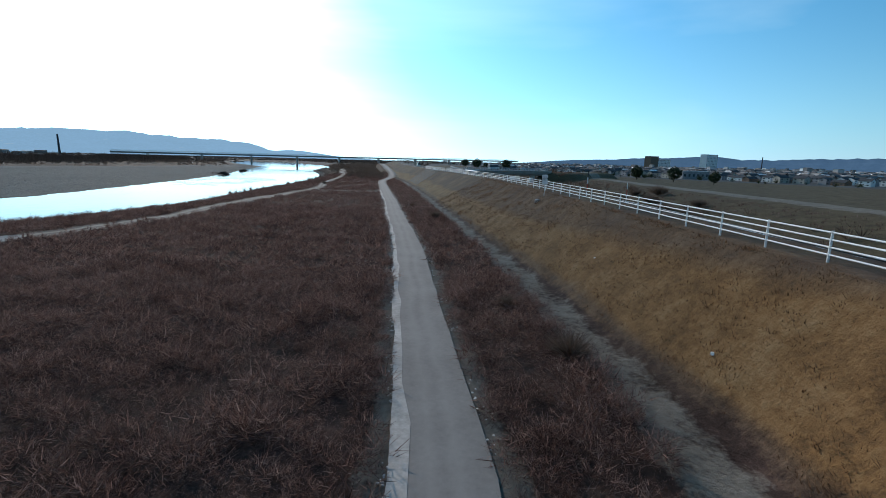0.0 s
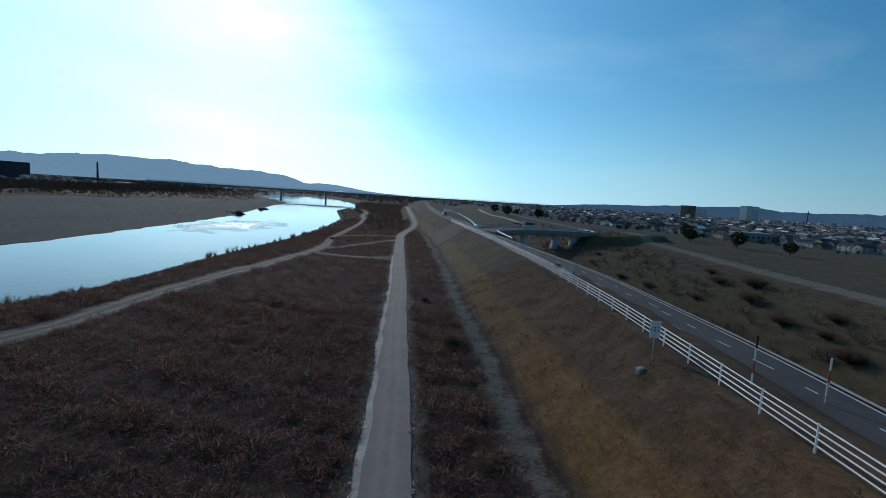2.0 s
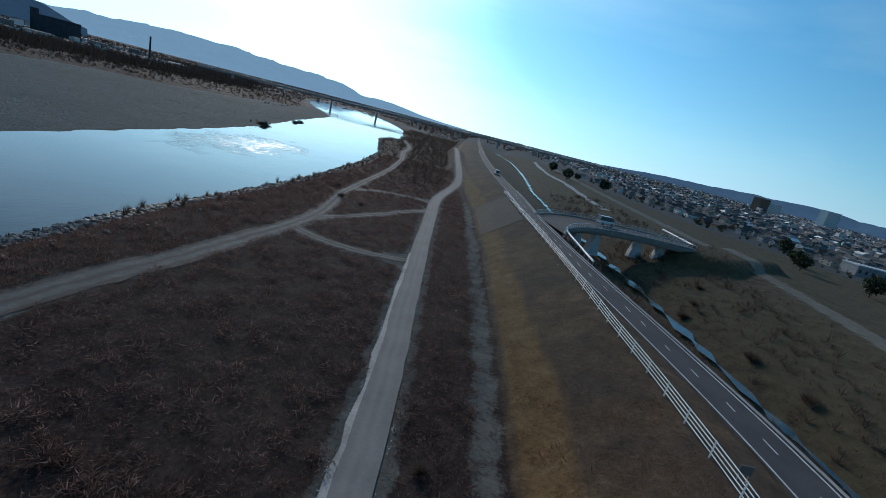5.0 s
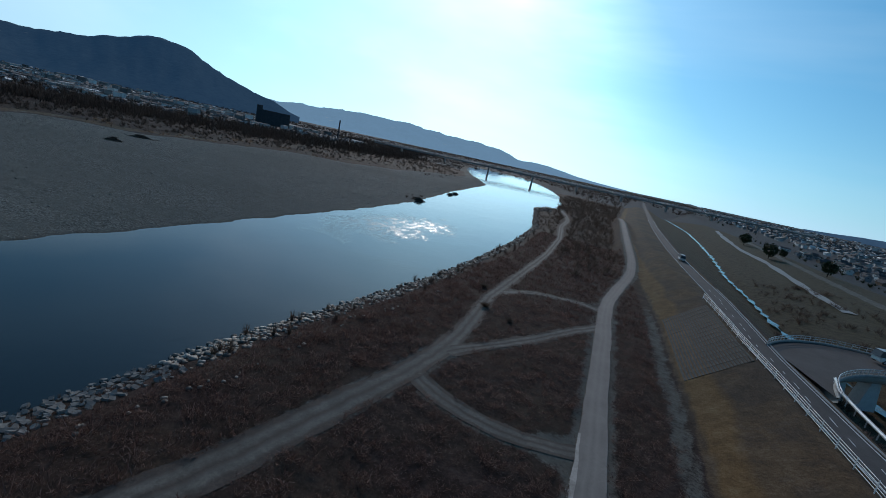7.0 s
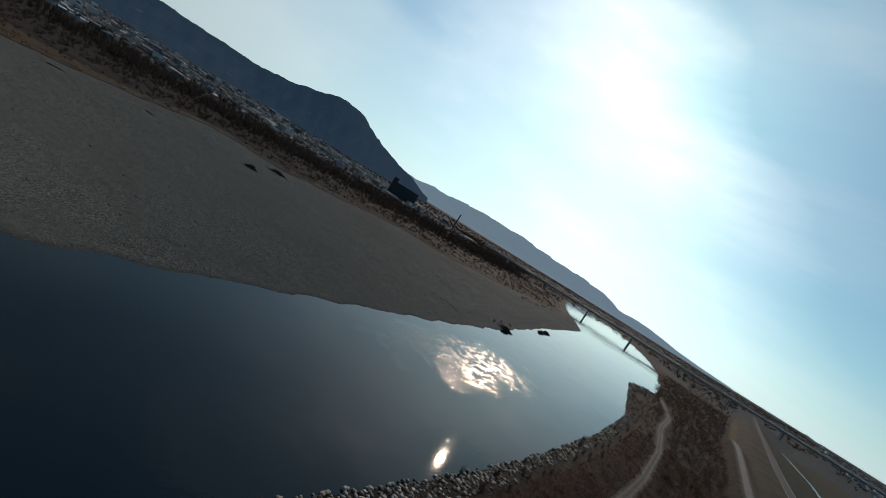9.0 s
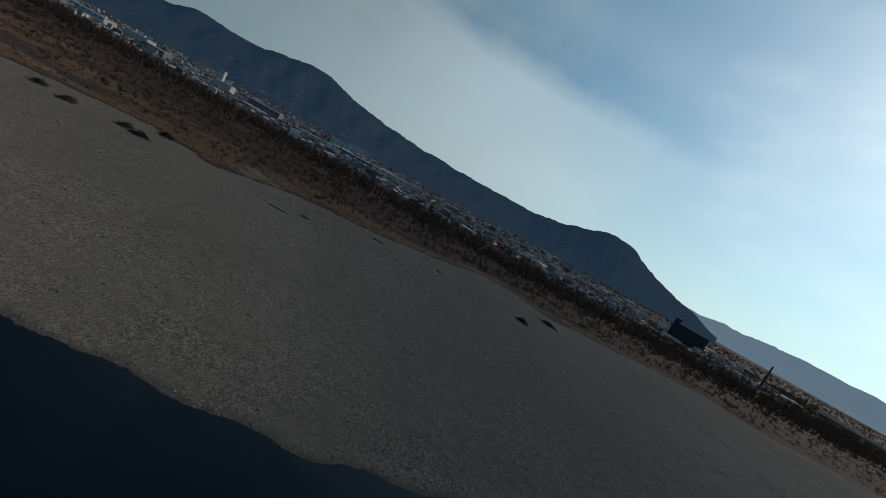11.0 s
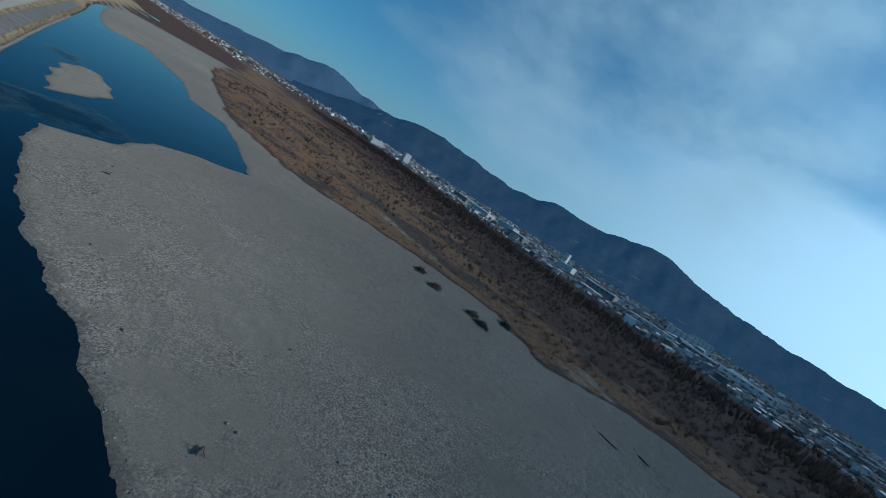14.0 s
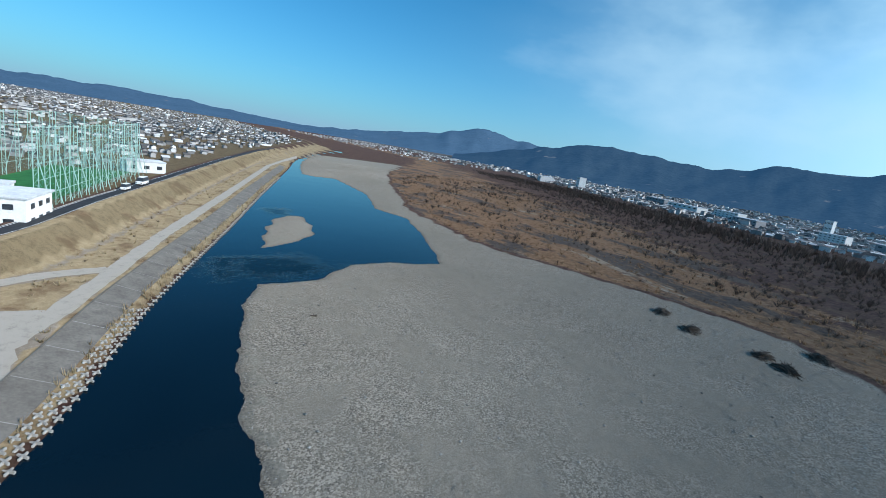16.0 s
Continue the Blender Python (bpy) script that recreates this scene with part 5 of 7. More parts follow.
ARMOUR = plain("sea_worn_concrete", (0.20, 0.19, 0.17), (0.42, 0.40, 0.36), 0.9, 0.92, relief=0.5)
SLOPE_CONCRETE = plain("river_slope_concrete", (0.10, 0.090, 0.078), (0.19, 0.173, 0.15), 0.35, 0.9, relief=0.5)
armour = armour_mesh()
count = 0
for i in range(0, len(shore_pts), 1):
    y = ys_shore[i]
    if not -330 < y < 21:
        continue
    for r_ in range(3 if y > -28 else 1):
        if (i + r_) % 2:
            continue
        gap = 0.05 + r_ * 0.9
        x, yy = on_bank(i, gap)
        m = pose(x, yy, bank_z(max(gap, 0)) + 0.12 + random.uniform(-0.05, 0.06), random.uniform(-6, 6), -5 + random.uniform(-6, 6), 105 + random.uniform(-9, 9)) @ Matrix.Diagonal((0.78, 0.78, 0.78, 1))
        if count < 300:
            if y > -260:
                o = new("armour_block", armour)
                o.matrix_basis = m
                tagged(o, "cross-shaped pale concrete armour block at the waterline", "concrete block", "armour blocks")
                count += 1

panel_i = [i for i in range(len(shore_pts)) if -330 < ys_shore[i] < 24]
revet = tagged(new("revetment"), "sloping grey concrete river revetment in large panels", "revetment", kind="structure")
for a in range(0, len(panel_i) - 8, 8):
    i0, i1 = panel_i[a], panel_i[a + 8]
    vs = []
    for i, sh in ((i0, 0.04), (i1, -0.04)):
        for gap in (2.5, 7.2):
            x, y = on_bank(i, gap)
            vs.append((x, y + sh, bank_z(gap) + 0.10))
    lo = [(x, y, z - 0.3) for x, y, z in vs]
    me = mesh_from("panel", vs + lo, [(0, 2, 3, 1), (0, 1, 5, 4), (2, 6, 7, 3), (0, 4, 6, 2), (1, 3, 7, 5)], [SLOPE_CONCRETE])
    o = new("panel", me)
    o.parent = revet
top_line = np.array([on_bank(i, 7.3) for i in panel_i])
tagged(new("kerb_revetment", ribbon("kerb_revetment", top_line, 0.14, 0.12, SLOPE_CONCRETE, level=lambda y: np.full(np.shape(y), 0.0), cross=1)), "pale concrete coping along the revetment's top", "kerb", kind="structure")


# ---------------------------------------------------------------- plants
def blades(places, tall, wide, n, lean, seed):
    """Tufts of n triangular blades at places (x, y, z, size)."""
    rng = np.random.RandomState(seed)
    p = np.asarray(places)
    k = len(p)
    base = np.repeat(p, n, axis=0)
    a = rng.uniform(0, 2 * math.pi, k * n)
    r = rng.uniform(0.0, 1.0, k * n) ** 0.6 * 0.36 * base[:, 3]
    h = tall * base[:, 3] * rng.uniform(0.55, 1.15, k * n)
    l = lean * h * rng.uniform(0.2, 1.2, k * n)
    w = wide * base[:, 3] * rng.uniform(0.6, 1.3, k * n)
    c, s = np.cos(a), np.sin(a)
    root = base[:, :3] + np.column_stack([r * c, r * s, -0.05 + 0 * r])
    tip = root + np.column_stack([l * c, l * s, h])
    side = np.column_stack([-s * w / 2, c * w / 2, 0 * w])
    return np.stack([root - side, root + side, tip], 1)


def sow(n, x0, x1, y0, y1, seed, keep):
    rng = np.random.RandomState(seed)
    x, y = rng.uniform(x0, x1, n), rng.uniform(y0, y1, n)
    ok = keep(x, y)
    return x[ok], y[ok], rng


def clear_of_ways(x, y, path=1.6, track=1.6):
    d = far_from(x, y, [tuple(p) for p in path_pts[::4]]) > path
    for line, w in ((track_a, track), (track_b, 1.2), (track_c, 1.0), (track_d, 1.1)):
        d &= far_from(x, y, line) > np.where(y > 125, 1.0, w)
    d &= ~inside(x, y, plaza)
    d &= np.hypot(x + 18.6, (y - 113) * 0.8) > 2.4
    return d


def grass(name, n, area, seed, keep, size, tall, wide, k, lean, mat, label, patchy=0.0):
    x, y, rng = sow(n, *area, seed, keep)
    if patchy:
        ok = waves(x, y * (0.45 if name == "marsh_reeds" else 1), 2.6 if patchy == 0.3 else 22 if name == "marsh_reeds" else 9, seed + 40) + rng.normal(0, 0.35, len(x)) > -patchy
        x, y = x[ok], y[ok]
    s = rng.uniform(*size, len(x)) * np.clip(1 + 0.4 * waves(x, y, 6, seed + 50) + 0.6 * waves(x, y, 1.9, seed + 51), 0.25, 2.3)
    pts = np.column_stack([x, y, height(x, y), s])
    return tagged(new(name, tri_mesh(name, blades(pts, tall, wide, k, lean, seed), mat)), label, "grass", kind="stuff")


def fluff(places, tall, wide, n, reach, seed):
    """Bushy dry tussocks: n fine slivers that fill and bristle from a low dome at each place."""
    rng = np.random.RandomState(seed)
    p = np.repeat(np.asarray(places), n, axis=0)
    k = len(p)
    d = rng.normal(0, 1, (k, 3))
    d[:, 2] = np.abs(d[:, 2]) * 0.8 + 0.1
    d /= np.linalg.norm(d, axis=1, keepdims=True)
    r = rng.uniform(0.25, 1.0, k) ** 0.5
    at = d * (r * p[:, 3])[:, None] * (reach, reach, tall)
    along = d + rng.normal(0, 0.55, (k, 3))
    along /= np.linalg.norm(along, axis=1, keepdims=True)
    size = p[:, 3] * rng.uniform(0.5, 1.3, k)
    side = np.cross(along, rng.normal(0, 1, (k, 3)))
    side /= np.linalg.norm(side, axis=1, keepdims=True) + 1e-9
    root = p[:, :3] + at
    w = (side * (wide * size)[:, None]) / 2
    return np.stack([root - w, root + w, root + along * (0.26 * size)[:, None]], 1)


def tussocks(name, n, area, seed, keep, size, tall, wide, k, reach, label):
    x, y, rng = sow(n, *area, seed, keep)
    ok = waves(x, y, 2.2, seed + 40, 2) + rng.normal(0, 0.4, len(x)) > -1.0
    x, y = x[ok], y[ok]
    s = rng.uniform(*size, len(x)) * np.clip(1 + 0.4 * waves(x, y, 6, seed + 50) + 0.6 * waves(x, y, 1.9, seed + 51), 0.25, 2.3)
    pts = np.column_stack([x, y, height(x, y), s])
    return tagged(new(name, tri_mesh(name, fluff(pts, tall, wide, k, reach, seed), DRY_GRASS)), label, "grass", kind="stuff")


plain_side = lambda x, y: (x < toe_x(y) - 2.0) & (x > np.interp(y, [p[1] for p in near_shore[:26]], [p[0] for p in near_shore[:26]]) + 5) & clear_of_ways(x, y)
tussocks("weeds_close", 15500, (-46, 9, 3, 30), 20, plain_side, (0.5, 1.35), 0.5, 0.014, 60, 0.36, "soft reddish brown dry weeds beside the path")
tussocks("weeds_near", 19000, (-52, 9, 30, 72), 21, plain_side, (0.5, 1.3), 0.42, 0.035, 26, 0.34, "reddish brown dry weeds covering the flood plain")
tussocks("weeds_middle", 21000, (-60, 4, 72, 150), 22, plain_side, (0.5, 1.15), 0.42, 0.036, 24, 0.42, "brown dry weeds on the flood plain beyond")
grass("weeds_far", 22000, (-75, -12, 150, 245), 23, plain_side, (0.5, 1.2), 0.42, 0.08, 8, 1.1, DRY_GRASS, "brown dry weeds between the dirt tracks")
grass("levee_turf", 40000, (-5, 14, 2, 90), 24, lambda x, y: (x > toe_x(y) + 0.2) & (x < rail_x(y) - 0.2), (0.4, 1.0), 0.15, 0.03, 9, 1.1, SHORT_GRASS, "short tan turf on the levee slope")
grass("bank_weeds", 11000, (-62, -32, 40, 175), 25, lambda x, y: (water_gap(x, y) > 1.8) & (water_gap(x, y) < 15) & ((water_gap(x, y) > 4.2) | (waves(x, y, 6, 97) > 0.1)) & (far_from(x, y, track_a) > 1.9), (0.5, 1.2), 0.42, 0.04, 15, 1.0, DRY_GRASS, "brown weeds and brambles on the stony bank")
grass("river_reeds", 26000, (-168, -60, -330, 14), 26, lambda x, y: (x > mid_x(y)) & (water_gap(x, y) > 0.7) & (water_gap(x, y) < 2.9) & ((y < -16) | (water_gap(x, y) > 1.9)), (0.6, 1.1), 1.1, 0.13, 7, 0.35, STRAW, "tall pale straw reeds at the foot of the revetment", 0.5)
grass("straw_meadow", 16000, (-130, 0, -260, 14), 27, lambda x, y: (x > mid_x(y)) & ((y < -6) | (x < -40)) & (water_gap(x, y) > 7.7) & (x < toe_x(y) - 0.3) & clear_of_ways(x, y, 1.7, 2.0), (0.5, 1.2), 0.5, 0.16, 6, 0.8, STRAW, "pale straw grass on the upstream terrace", 0.2)
grass("marsh_reeds", 42000, (-480, -165, -420, 330), 28, lambda x, y: (x < veg_x(y) - 1) & (x > belt_near(y) - 25) & (x - belt_near(y) + 30 * waves(x, y, 40, 121) > 30), (0.8, 2.0), 0.5, 0.11, 8, 0.9, MARSH, "tan and orange marsh reeds on the far bank", -0.05)
grass("slope_weeds", 13000, (6, 56, 30, 190), 29, lambda x, y: (x > rail_x(y) + road_off(y) + 5) & (x < ridge_x(y) - 2) & (far_from(x, y, stream) > 1.5), (0.5, 1.1), 0.34, 0.05, 8, 0.9, DRY_GRASS, "brown weeds on the land side of the levee")


def shrub_tris(rng, at, tall, spread, n, wide):
    """Bare shrub: forked twigs that rise and spread from the root."""
    out = []
    a = rng.uniform(0, 2 * math.pi, n)
    lean = rng.uniform(0.05, 1.0, n) ** 0.7 * spread
    h = tall * rng.uniform(0.45, 1.0, n) * (1 - 0.35 * (lean / spread) ** 2)
    start = rng.uniform(0.0, 0.5, n)
    tip = np.column_stack([lean * np.cos(a), lean * np.sin(a), h])
    root = tip * start[:, None] * 0.8
    side = np.cross(tip - root, rng.normal(0, 1, (n, 3)))
    side = side / (np.linalg.norm(side, axis=1, keepdims=True) + 1e-9) * wide / 2
    return np.stack([root - side, root + side, tip], 1) + np.array(at)


def thicket(name, places, n, wide, mat, label, seed, category="bushes"):
    rng = np.random.RandomState(seed)
    tris = np.concatenate([shrub_tris(rng, (x, y, z), t, s, n, wide * t) for x, y, z, t, s in places])
    return tagged(new(name, tri_mesh(name, tris, mat)), label, category, kind="stuff")


def places_in(n, area, keep, seed, tall, spread):
    x, y, rng = sow(n, *area, seed, keep)
    t = rng.uniform(*tall, len(x))
    return list(zip(x, y, height(x, y), t, t * rng.uniform(*spread, len(x))))


belt = places_in(22000, (-640, -290, -760, 640), lambda x, y: (x < belt_near(y) + 12 * waves(x, y, 60, 61)) & (x > belt_x(y) - 25 + 15 * waves(x, y, 90, 62)) & ((x < belt_x(y) + 45) | (waves(x, y, 28, 60) > -0.3)), 31, (2.6, 5.0), (0.4, 0.65))
belt = [(x, y, z, t * (0.8 + 0.95 * float(step(80, 25, x - belt_x(y)))), s) for x, y, z, t, s in belt]
thicket("woodland_belt", belt, 26, 0.038, WILLOW, "belt of bare brown trees along the far bank", 41, "trees")
marsh_shrubs = places_in(6500, (-470, -170, -480, 420), lambda x, y: (x < veg_x(y) - 4) & (x > belt_near(y)) & (waves(x, y * 0.45, 30, 63) + 0.5 * waves(x, y, 14, 68) > 0.05), 32, (0.7, 2.4), (0.5, 0.8))
thicket("marsh_shrubs", marsh_shrubs, 22, 0.034, WILLOW, "scattered bare shrubs in the marsh", 42)
big_shrubs = places_in(4200, (-440, -170, -420, 330), lambda x, y: (x < veg_x(y) - 12) & (x > belt_near(y) - 10) & (waves(x, y, 50, 96) + 1.1 * step(130, 10, x - belt_near(y)) > 0.2), 40, (1.8, 4.2), (0.5, 0.8))
thicket("marsh_bushes", big_shrubs, 44, 0.024, WILLOW, "grey-brown bare willow bushes standing in the marsh", 51)
edge_shrubs = places_in(900, (-330, -150, -330, 420), lambda x, y: (np.abs(veg_x(y) - x - 2.5) < 2.5) & (waves(x, y, 16, 64) > -0.1), 33, (0.5, 1.4), (0.6, 1.0))
thicket("marsh_edge_scrub", edge_shrubs, 20, 0.05, TWIG, "dark scrub and flood wrack along the marsh edge", 43)
wood = places_in(5600, (-150, -26, 180, 580), lambda x, y: (x < toe_x(y) - 3) & (x > np.interp(y, [165, 195, 212, 280, 318, 560], [-40, -45, -54, -66, -80, -146])) & (y > 182) & (far_from(x, y, [tuple(p) for p in path_pts[::4]]) > 3)
                 & (far_from(x, y, track_a) > 2.5) & (waves(x, y, 30, 65) > -0.35 - 0.4 * (y > 225)), 34, (1.2, 4.2), (0.45, 0.75))
thicket("riverside_wood", wood, 24, 0.03, TWIG, "dark bare thicket beside the dirt track", 44, "trees")
land_shrubs = places_in(2600, (8, 60, 30, 280), lambda x, y: (x > rail_x(y) + road_off(y) + 7) & (x < ridge_x(y) - 8) & (far_from(x, y, stream) > 1.6) & (waves(x, y, 18, 66) > -0.05), 35, (0.8, 2.4), (0.5, 0.9))
thicket("landside_shrubs", land_shrubs, 30, 0.035, TWIG, "brown bare shrubs between levee and stream", 45)
far_bank = places_in(9000, (-700, -240, 60, 1000), lambda x, y: (x < veg_x(y) - 8) & (x > veg_x(y) - 170) & (waves(x, y, 70, 67) > -0.5), 36, (1.5, 4.5), (0.5, 0.8))
far_bank = [(x, y, z, t * (0.7 + 0.5 * float(step(50, 110, veg_x(y) - x))), s) for x, y, z, t, s in far_bank]
thicket("far_bank_scrub", far_bank, 22, 0.05, WILLOW, "low dark scrub on the far bank downstream", 46)
tall_wood = places_in(5200, (-760, -330, 120, 980), lambda x, y: (x < veg_x(y) - 95 + 20 * waves(x, y, 80, 69)) & (x > veg_x(y) - 300) & (waves(x, y, 60, 70) > -0.45), 39, (4.5, 9.0), (0.4, 0.6))
thicket("far_woods", tall_wood, 26, 0.04, WILLOW, "dark belt of tall bare trees on the far bank", 50, "trees")
plain_scrub = places_in(6500, (-330, 60, 385, 1700), lambda x, y: (x < toe_x(y) - 2) & (water_gap(x, y) > 30), 37, (1.5, 4.5), (0.5, 0.8))
thicket("plain_scrub", plain_scrub, 16, 0.05, TWIG, "dark scrub on the flood plain towards the bridge", 47)


def bush(name, at, tall, spread, n, seed, label, wide=0.02, category="bush", group=""):
    """A bare bush as a thing: stems and a crown of fine twigs."""
    e = thing(name, at, label, category, group)
    rng = np.random.RandomState(seed)
    bm = bmesh.new()
    for _ in range(7):
        a, l = rng.uniform(0, 6.28), rng.uniform(0.15, 0.5)
        beam(bm, (0, 0, -0.1), (l * spread * math.cos(a), l * spread * math.sin(a), tall * rng.uniform(0.4, 0.7)), 0.05 * tall / 2, 0.015, n=5)
    part("stems", bm, BARK, e)
    part("crown", tri_mesh("crown", shrub_tris(rng, (0, 0, 0), tall, spread, n, wide * tall), TWIG), None, e)
    return e


# the few bushes that stand apart, near the flight's line
proto = bush("bush", (-1.6, 62.0, 0.0), 1.5, 1.6, 1000, 3, "dark bare rounded bush beside the worn track", 0.012, group="bare bushes")
for x, y, k in ((5.2, 17.5, 0.95), (3.4, 24, 0.6), (-6, 78, 0.6), (-38, 140, 0.8), (-43, 150, 0.8), (-33, 138, 0.6), (33, 110, 1.0), (39, 82, 1.5), (36, 98, 1.0), (43, 105, 1.5), (46, 114, 1.2), (30, 140, 0.9), (34, 150, 0.9)):
    copy_thing(proto, pose(x, y, ground_z(x, y), 0, 0, x * 37 % 360) @ Matrix.Diagonal((k, k, k, 1)))
dense = bush("bramble_bush", (34, 56, ground_z(34, 56)), 2.6, 2.6, 1700, 13, "big dark tangled bramble bush below the levee road", 0.016, group="bramble bushes")
for x, y, k in ((30, 48, 0.9), (38, 70, 0.8), (41, 92, 0.9), (44, 80, 0.7), (31, 120, 0.6), (29, 40, 1.0), (40, 76, 0.55), (46, 100, 1.0), (27, 135, 0.6)):
    copy_thing(dense, pose(x, y, ground_z(x, y), 0, 0, x * 53 % 360) @ Matrix.Diagonal((k, k, k, 1)))
shore_b = bush("shore_bush", (-48.6, 66, -1.3), 1.9, 0.7, 70, 8, "thin bare willow shoots on the stony bank", 0.018, group="bank willows")
for i in range(90):
    j = int(np.argmin(np.abs(ys_shore - (46 + i * 2.1 + 1.5 * math.sin(i * 2.2)))))
    gap = 2.6 + 2.0 * math.sin(i * 1.7) + 0.9 * math.sin(i * 4.1)
    x, y = on_bank(j, gap)
    k = (0.4 + 0.6 * abs(math.sin(i * 3.3))) * (0.7 if y < 100 else 1.1)
    copy_thing(shore_b, pose(x, y, bank_z(gap) - 0.05, 0, 0, i * 77 % 360) @ Matrix.Diagonal((k, k, k, 1)))


def tree(name, at, tall, seed, label):
    """A leafy evergreen: trunk, limbs and a crown of many small clumps."""
    rng = np.random.RandomState(seed)
    e = thing(name, at, label, "tree", "evergreen trees")
    bm = bmesh.new()
    beam(bm, (0, 0, -0.2), (0.1, 0, tall * 0.55), tall * 0.06, tall * 0.03, n=7)
    for _ in range(7):
        a = rng.uniform(0, 6.28)
        beam(bm, (0.05, 0, tall * rng.uniform(0.2, 0.45)), (tall * 0.3 * math.cos(a), tall * 0.3 * math.sin(a), tall * rng.uniform(0.5, 0.8)), tall * 0.025, 0.02, n=5)
    part("trunk", bm, BARK, e)
    n = 900
    d = rng.normal(0, 1, (n, 3))
    d /= np.linalg.norm(d, axis=1, keepdims=True)
    c = d * (rng.uniform(0.5, 1.0, n) ** 0.5)[:, None] * (tall * 0.42, tall * 0.42, tall * 0.38) * (1 + 0.25 * np.sin(d[:, :1] * 5 + seed) * np.cos(d[:, 1:2] * 4)) + (0, 0, tall * 0.6)
    t = rng.normal(0, tall * 0.05, (n, 3, 3))
    part("crown", tri_mesh("crown", c[:, None] + t, LEAF), None, e)
    return e


LEAF = islands("evergreen_leaves", [(0.012, 0.018, 0.010), (0.03, 0.042, 0.02), (0.055, 0.07, 0.032)], wander=0.3)
t0 = tree("tree", (23, 374, ground_z(23, 374)), 8, 1, "dark round evergreen tree by the second levee")
for x, y, k in ((43, 344, 0.9), (16, 444, 1.0), (90, 220, 0.7), (98, 200, 0.8), (104, 180, 0.6), (96, 235, 0.7), (110, 270, 0.8), (32, 397, 0.6)):
    copy_thing(t0, pose(x, y, ground_z(x, y), 0, 0, x * 31 % 360) @ Matrix.Diagonal((k, k, k, 1)))


# ---------------------------------------------------------------- gravel bar: driftwood and stones
def driftwood(at, turn, length, seed, label, stump=False):
    e = thing("driftwood", at, label, "driftwood", "driftwood on the gravel", turn)
    if stump:
        e.matrix_basis = e.matrix_basis @ Matrix.Diagonal((1.5, 1.5, 1.35, 1))
    rng = np.random.RandomState(seed)
    bm = bmesh.new()
    beam(bm, (-length / 2, 0, 0.15), (length / 2, 0.1, 0.25), 0.42, 0.22, n=7)
    part("trunk", bm, DRIFT, e)
    for k in range(6 if stump else 3):
        bm = bmesh.new()
        x0 = rng.uniform(-length * 0.4, length * 0.4)
        beam(bm, (x0, 0, 0.2), (x0 + rng.uniform(-0.9, 0.9), rng.uniform(-1.2, 1.2), rng.uniform(0.1, 1.0)), 0.14, 0.04, n=5)
        part("branch", bm, DRIFT, e)
    if stump:
        # a low heap of flood-laid sticks, most of them along the flow
        n = 420
        c = np.column_stack([rng.normal(0, length * 0.30, n), rng.normal(0, 0.62, n), np.zeros(n)])
        c[:, 2] = rng.uniform(0, 1, n) * 1.15 * np.exp(-(c[:, 0] / (length * 0.42)) ** 2 - (c[:, 1] / 1.0) ** 2) + 0.05
        a = rng.normal(0, 0.65, n)
        d = np.column_stack([np.cos(a), np.sin(a), rng.normal(0, 0.22, n)]) * rng.uniform(0.25, 0.95, n)[:, None]
        w = np.cross(d, rng.normal(0, 1, (n, 3)))
        w = w / np.linalg.norm(w, axis=1, keepdims=True) * rng.uniform(0.04, 0.09, n)[:, None]
        part("twig_tangle", tri_mesh("twig_tangle", np.stack([c - d - w, c - d + w, c + d], 1), DRIFT), None, e)
    return e


gz = lambda x, y: ground_z(x, y) - 0.02
for i, (x, y, turn, l, stump) in enumerate(((-201, 0.5, 20, 3.4, True), (-204, 16, -10, 2.4, True), (-202, 22, 60, 3.0, True), (-196, 69, 75, 5.5, False), (-203, 77, 60, 3.5, False), (-226, 103, 70, 4.5, False),
                                            (-226, 131, 20, 4.5, False), (-212, 167, 10, 3.0, True), (-90.5, 109, 75, 4.2, False), (-140, 314, 40, 3.2, True), (-137, 303, 10, 2.2, True), (-110, -20.5, 0, 1.2, False), (-103, 50, 30, 1.3, False),
                                            (-232, 187, 40, 4, True), (-205, -11, 30, 3.0, True), (-221, 21, 50, 3.4, True), (-121, 246, 20, 3.0, True))):
    driftwood((x, y, gz(x, y)), radians(turn), l, i, "dark bleached drift log with broken branches on the gravel" if not stump else "dark tangle of drifted roots and twigs on the gravel", stump)
bx, by, rng = sow(2600, -300, -80, -80, 330, 71, lambda x, y: (x > veg_x(y) + 3) & (water_gap(x, y) > 2))
scatter("bar_cobbles", rock_protos[8:], [(x, y, z, s) for x, y, z, s in zip(bx, by, height(bx, by) + 0.02, rng.uniform(0.12, 0.38, len(bx)))], STONES, "scattered grey cobbles on the gravel bar", "stones")
ex, ey, rng = sow(7000, -112, -84, -60, 110, 72, lambda x, y: (water_gap(x, y) > 0.2) & (water_gap(x, y) < 1.8) & (x < mid_x(y)))
scatter("waterline_pebbles", rock_protos[8:], [(x, y, z, s) for x, y, z, s in zip(ex, ey, height(ex, ey), rng.uniform(0.10, 0.24, len(ex)))], STONES, "pale pebbles along the bar's waterline", "stones")

# brush on the upstream terrace
terrace = places_in(1100, (-140, 0, -300, 20), lambda x, y: (x < toe_x(y) - 1) & (x > mid_x(y)) & (water_gap(x, y) > 7.8) & clear_of_ways(x, y, 2.0, 2.4) & ((waves(x, y, 26, 95) > 0.25) | (water_gap(x, y) < 8.8)), 38, (0.5, 1.3), (0.6, 1.1))
thicket("terrace_scrub", terrace, 40, 0.03, TWIG, "low brown brush on the straw-coloured terrace", 49)

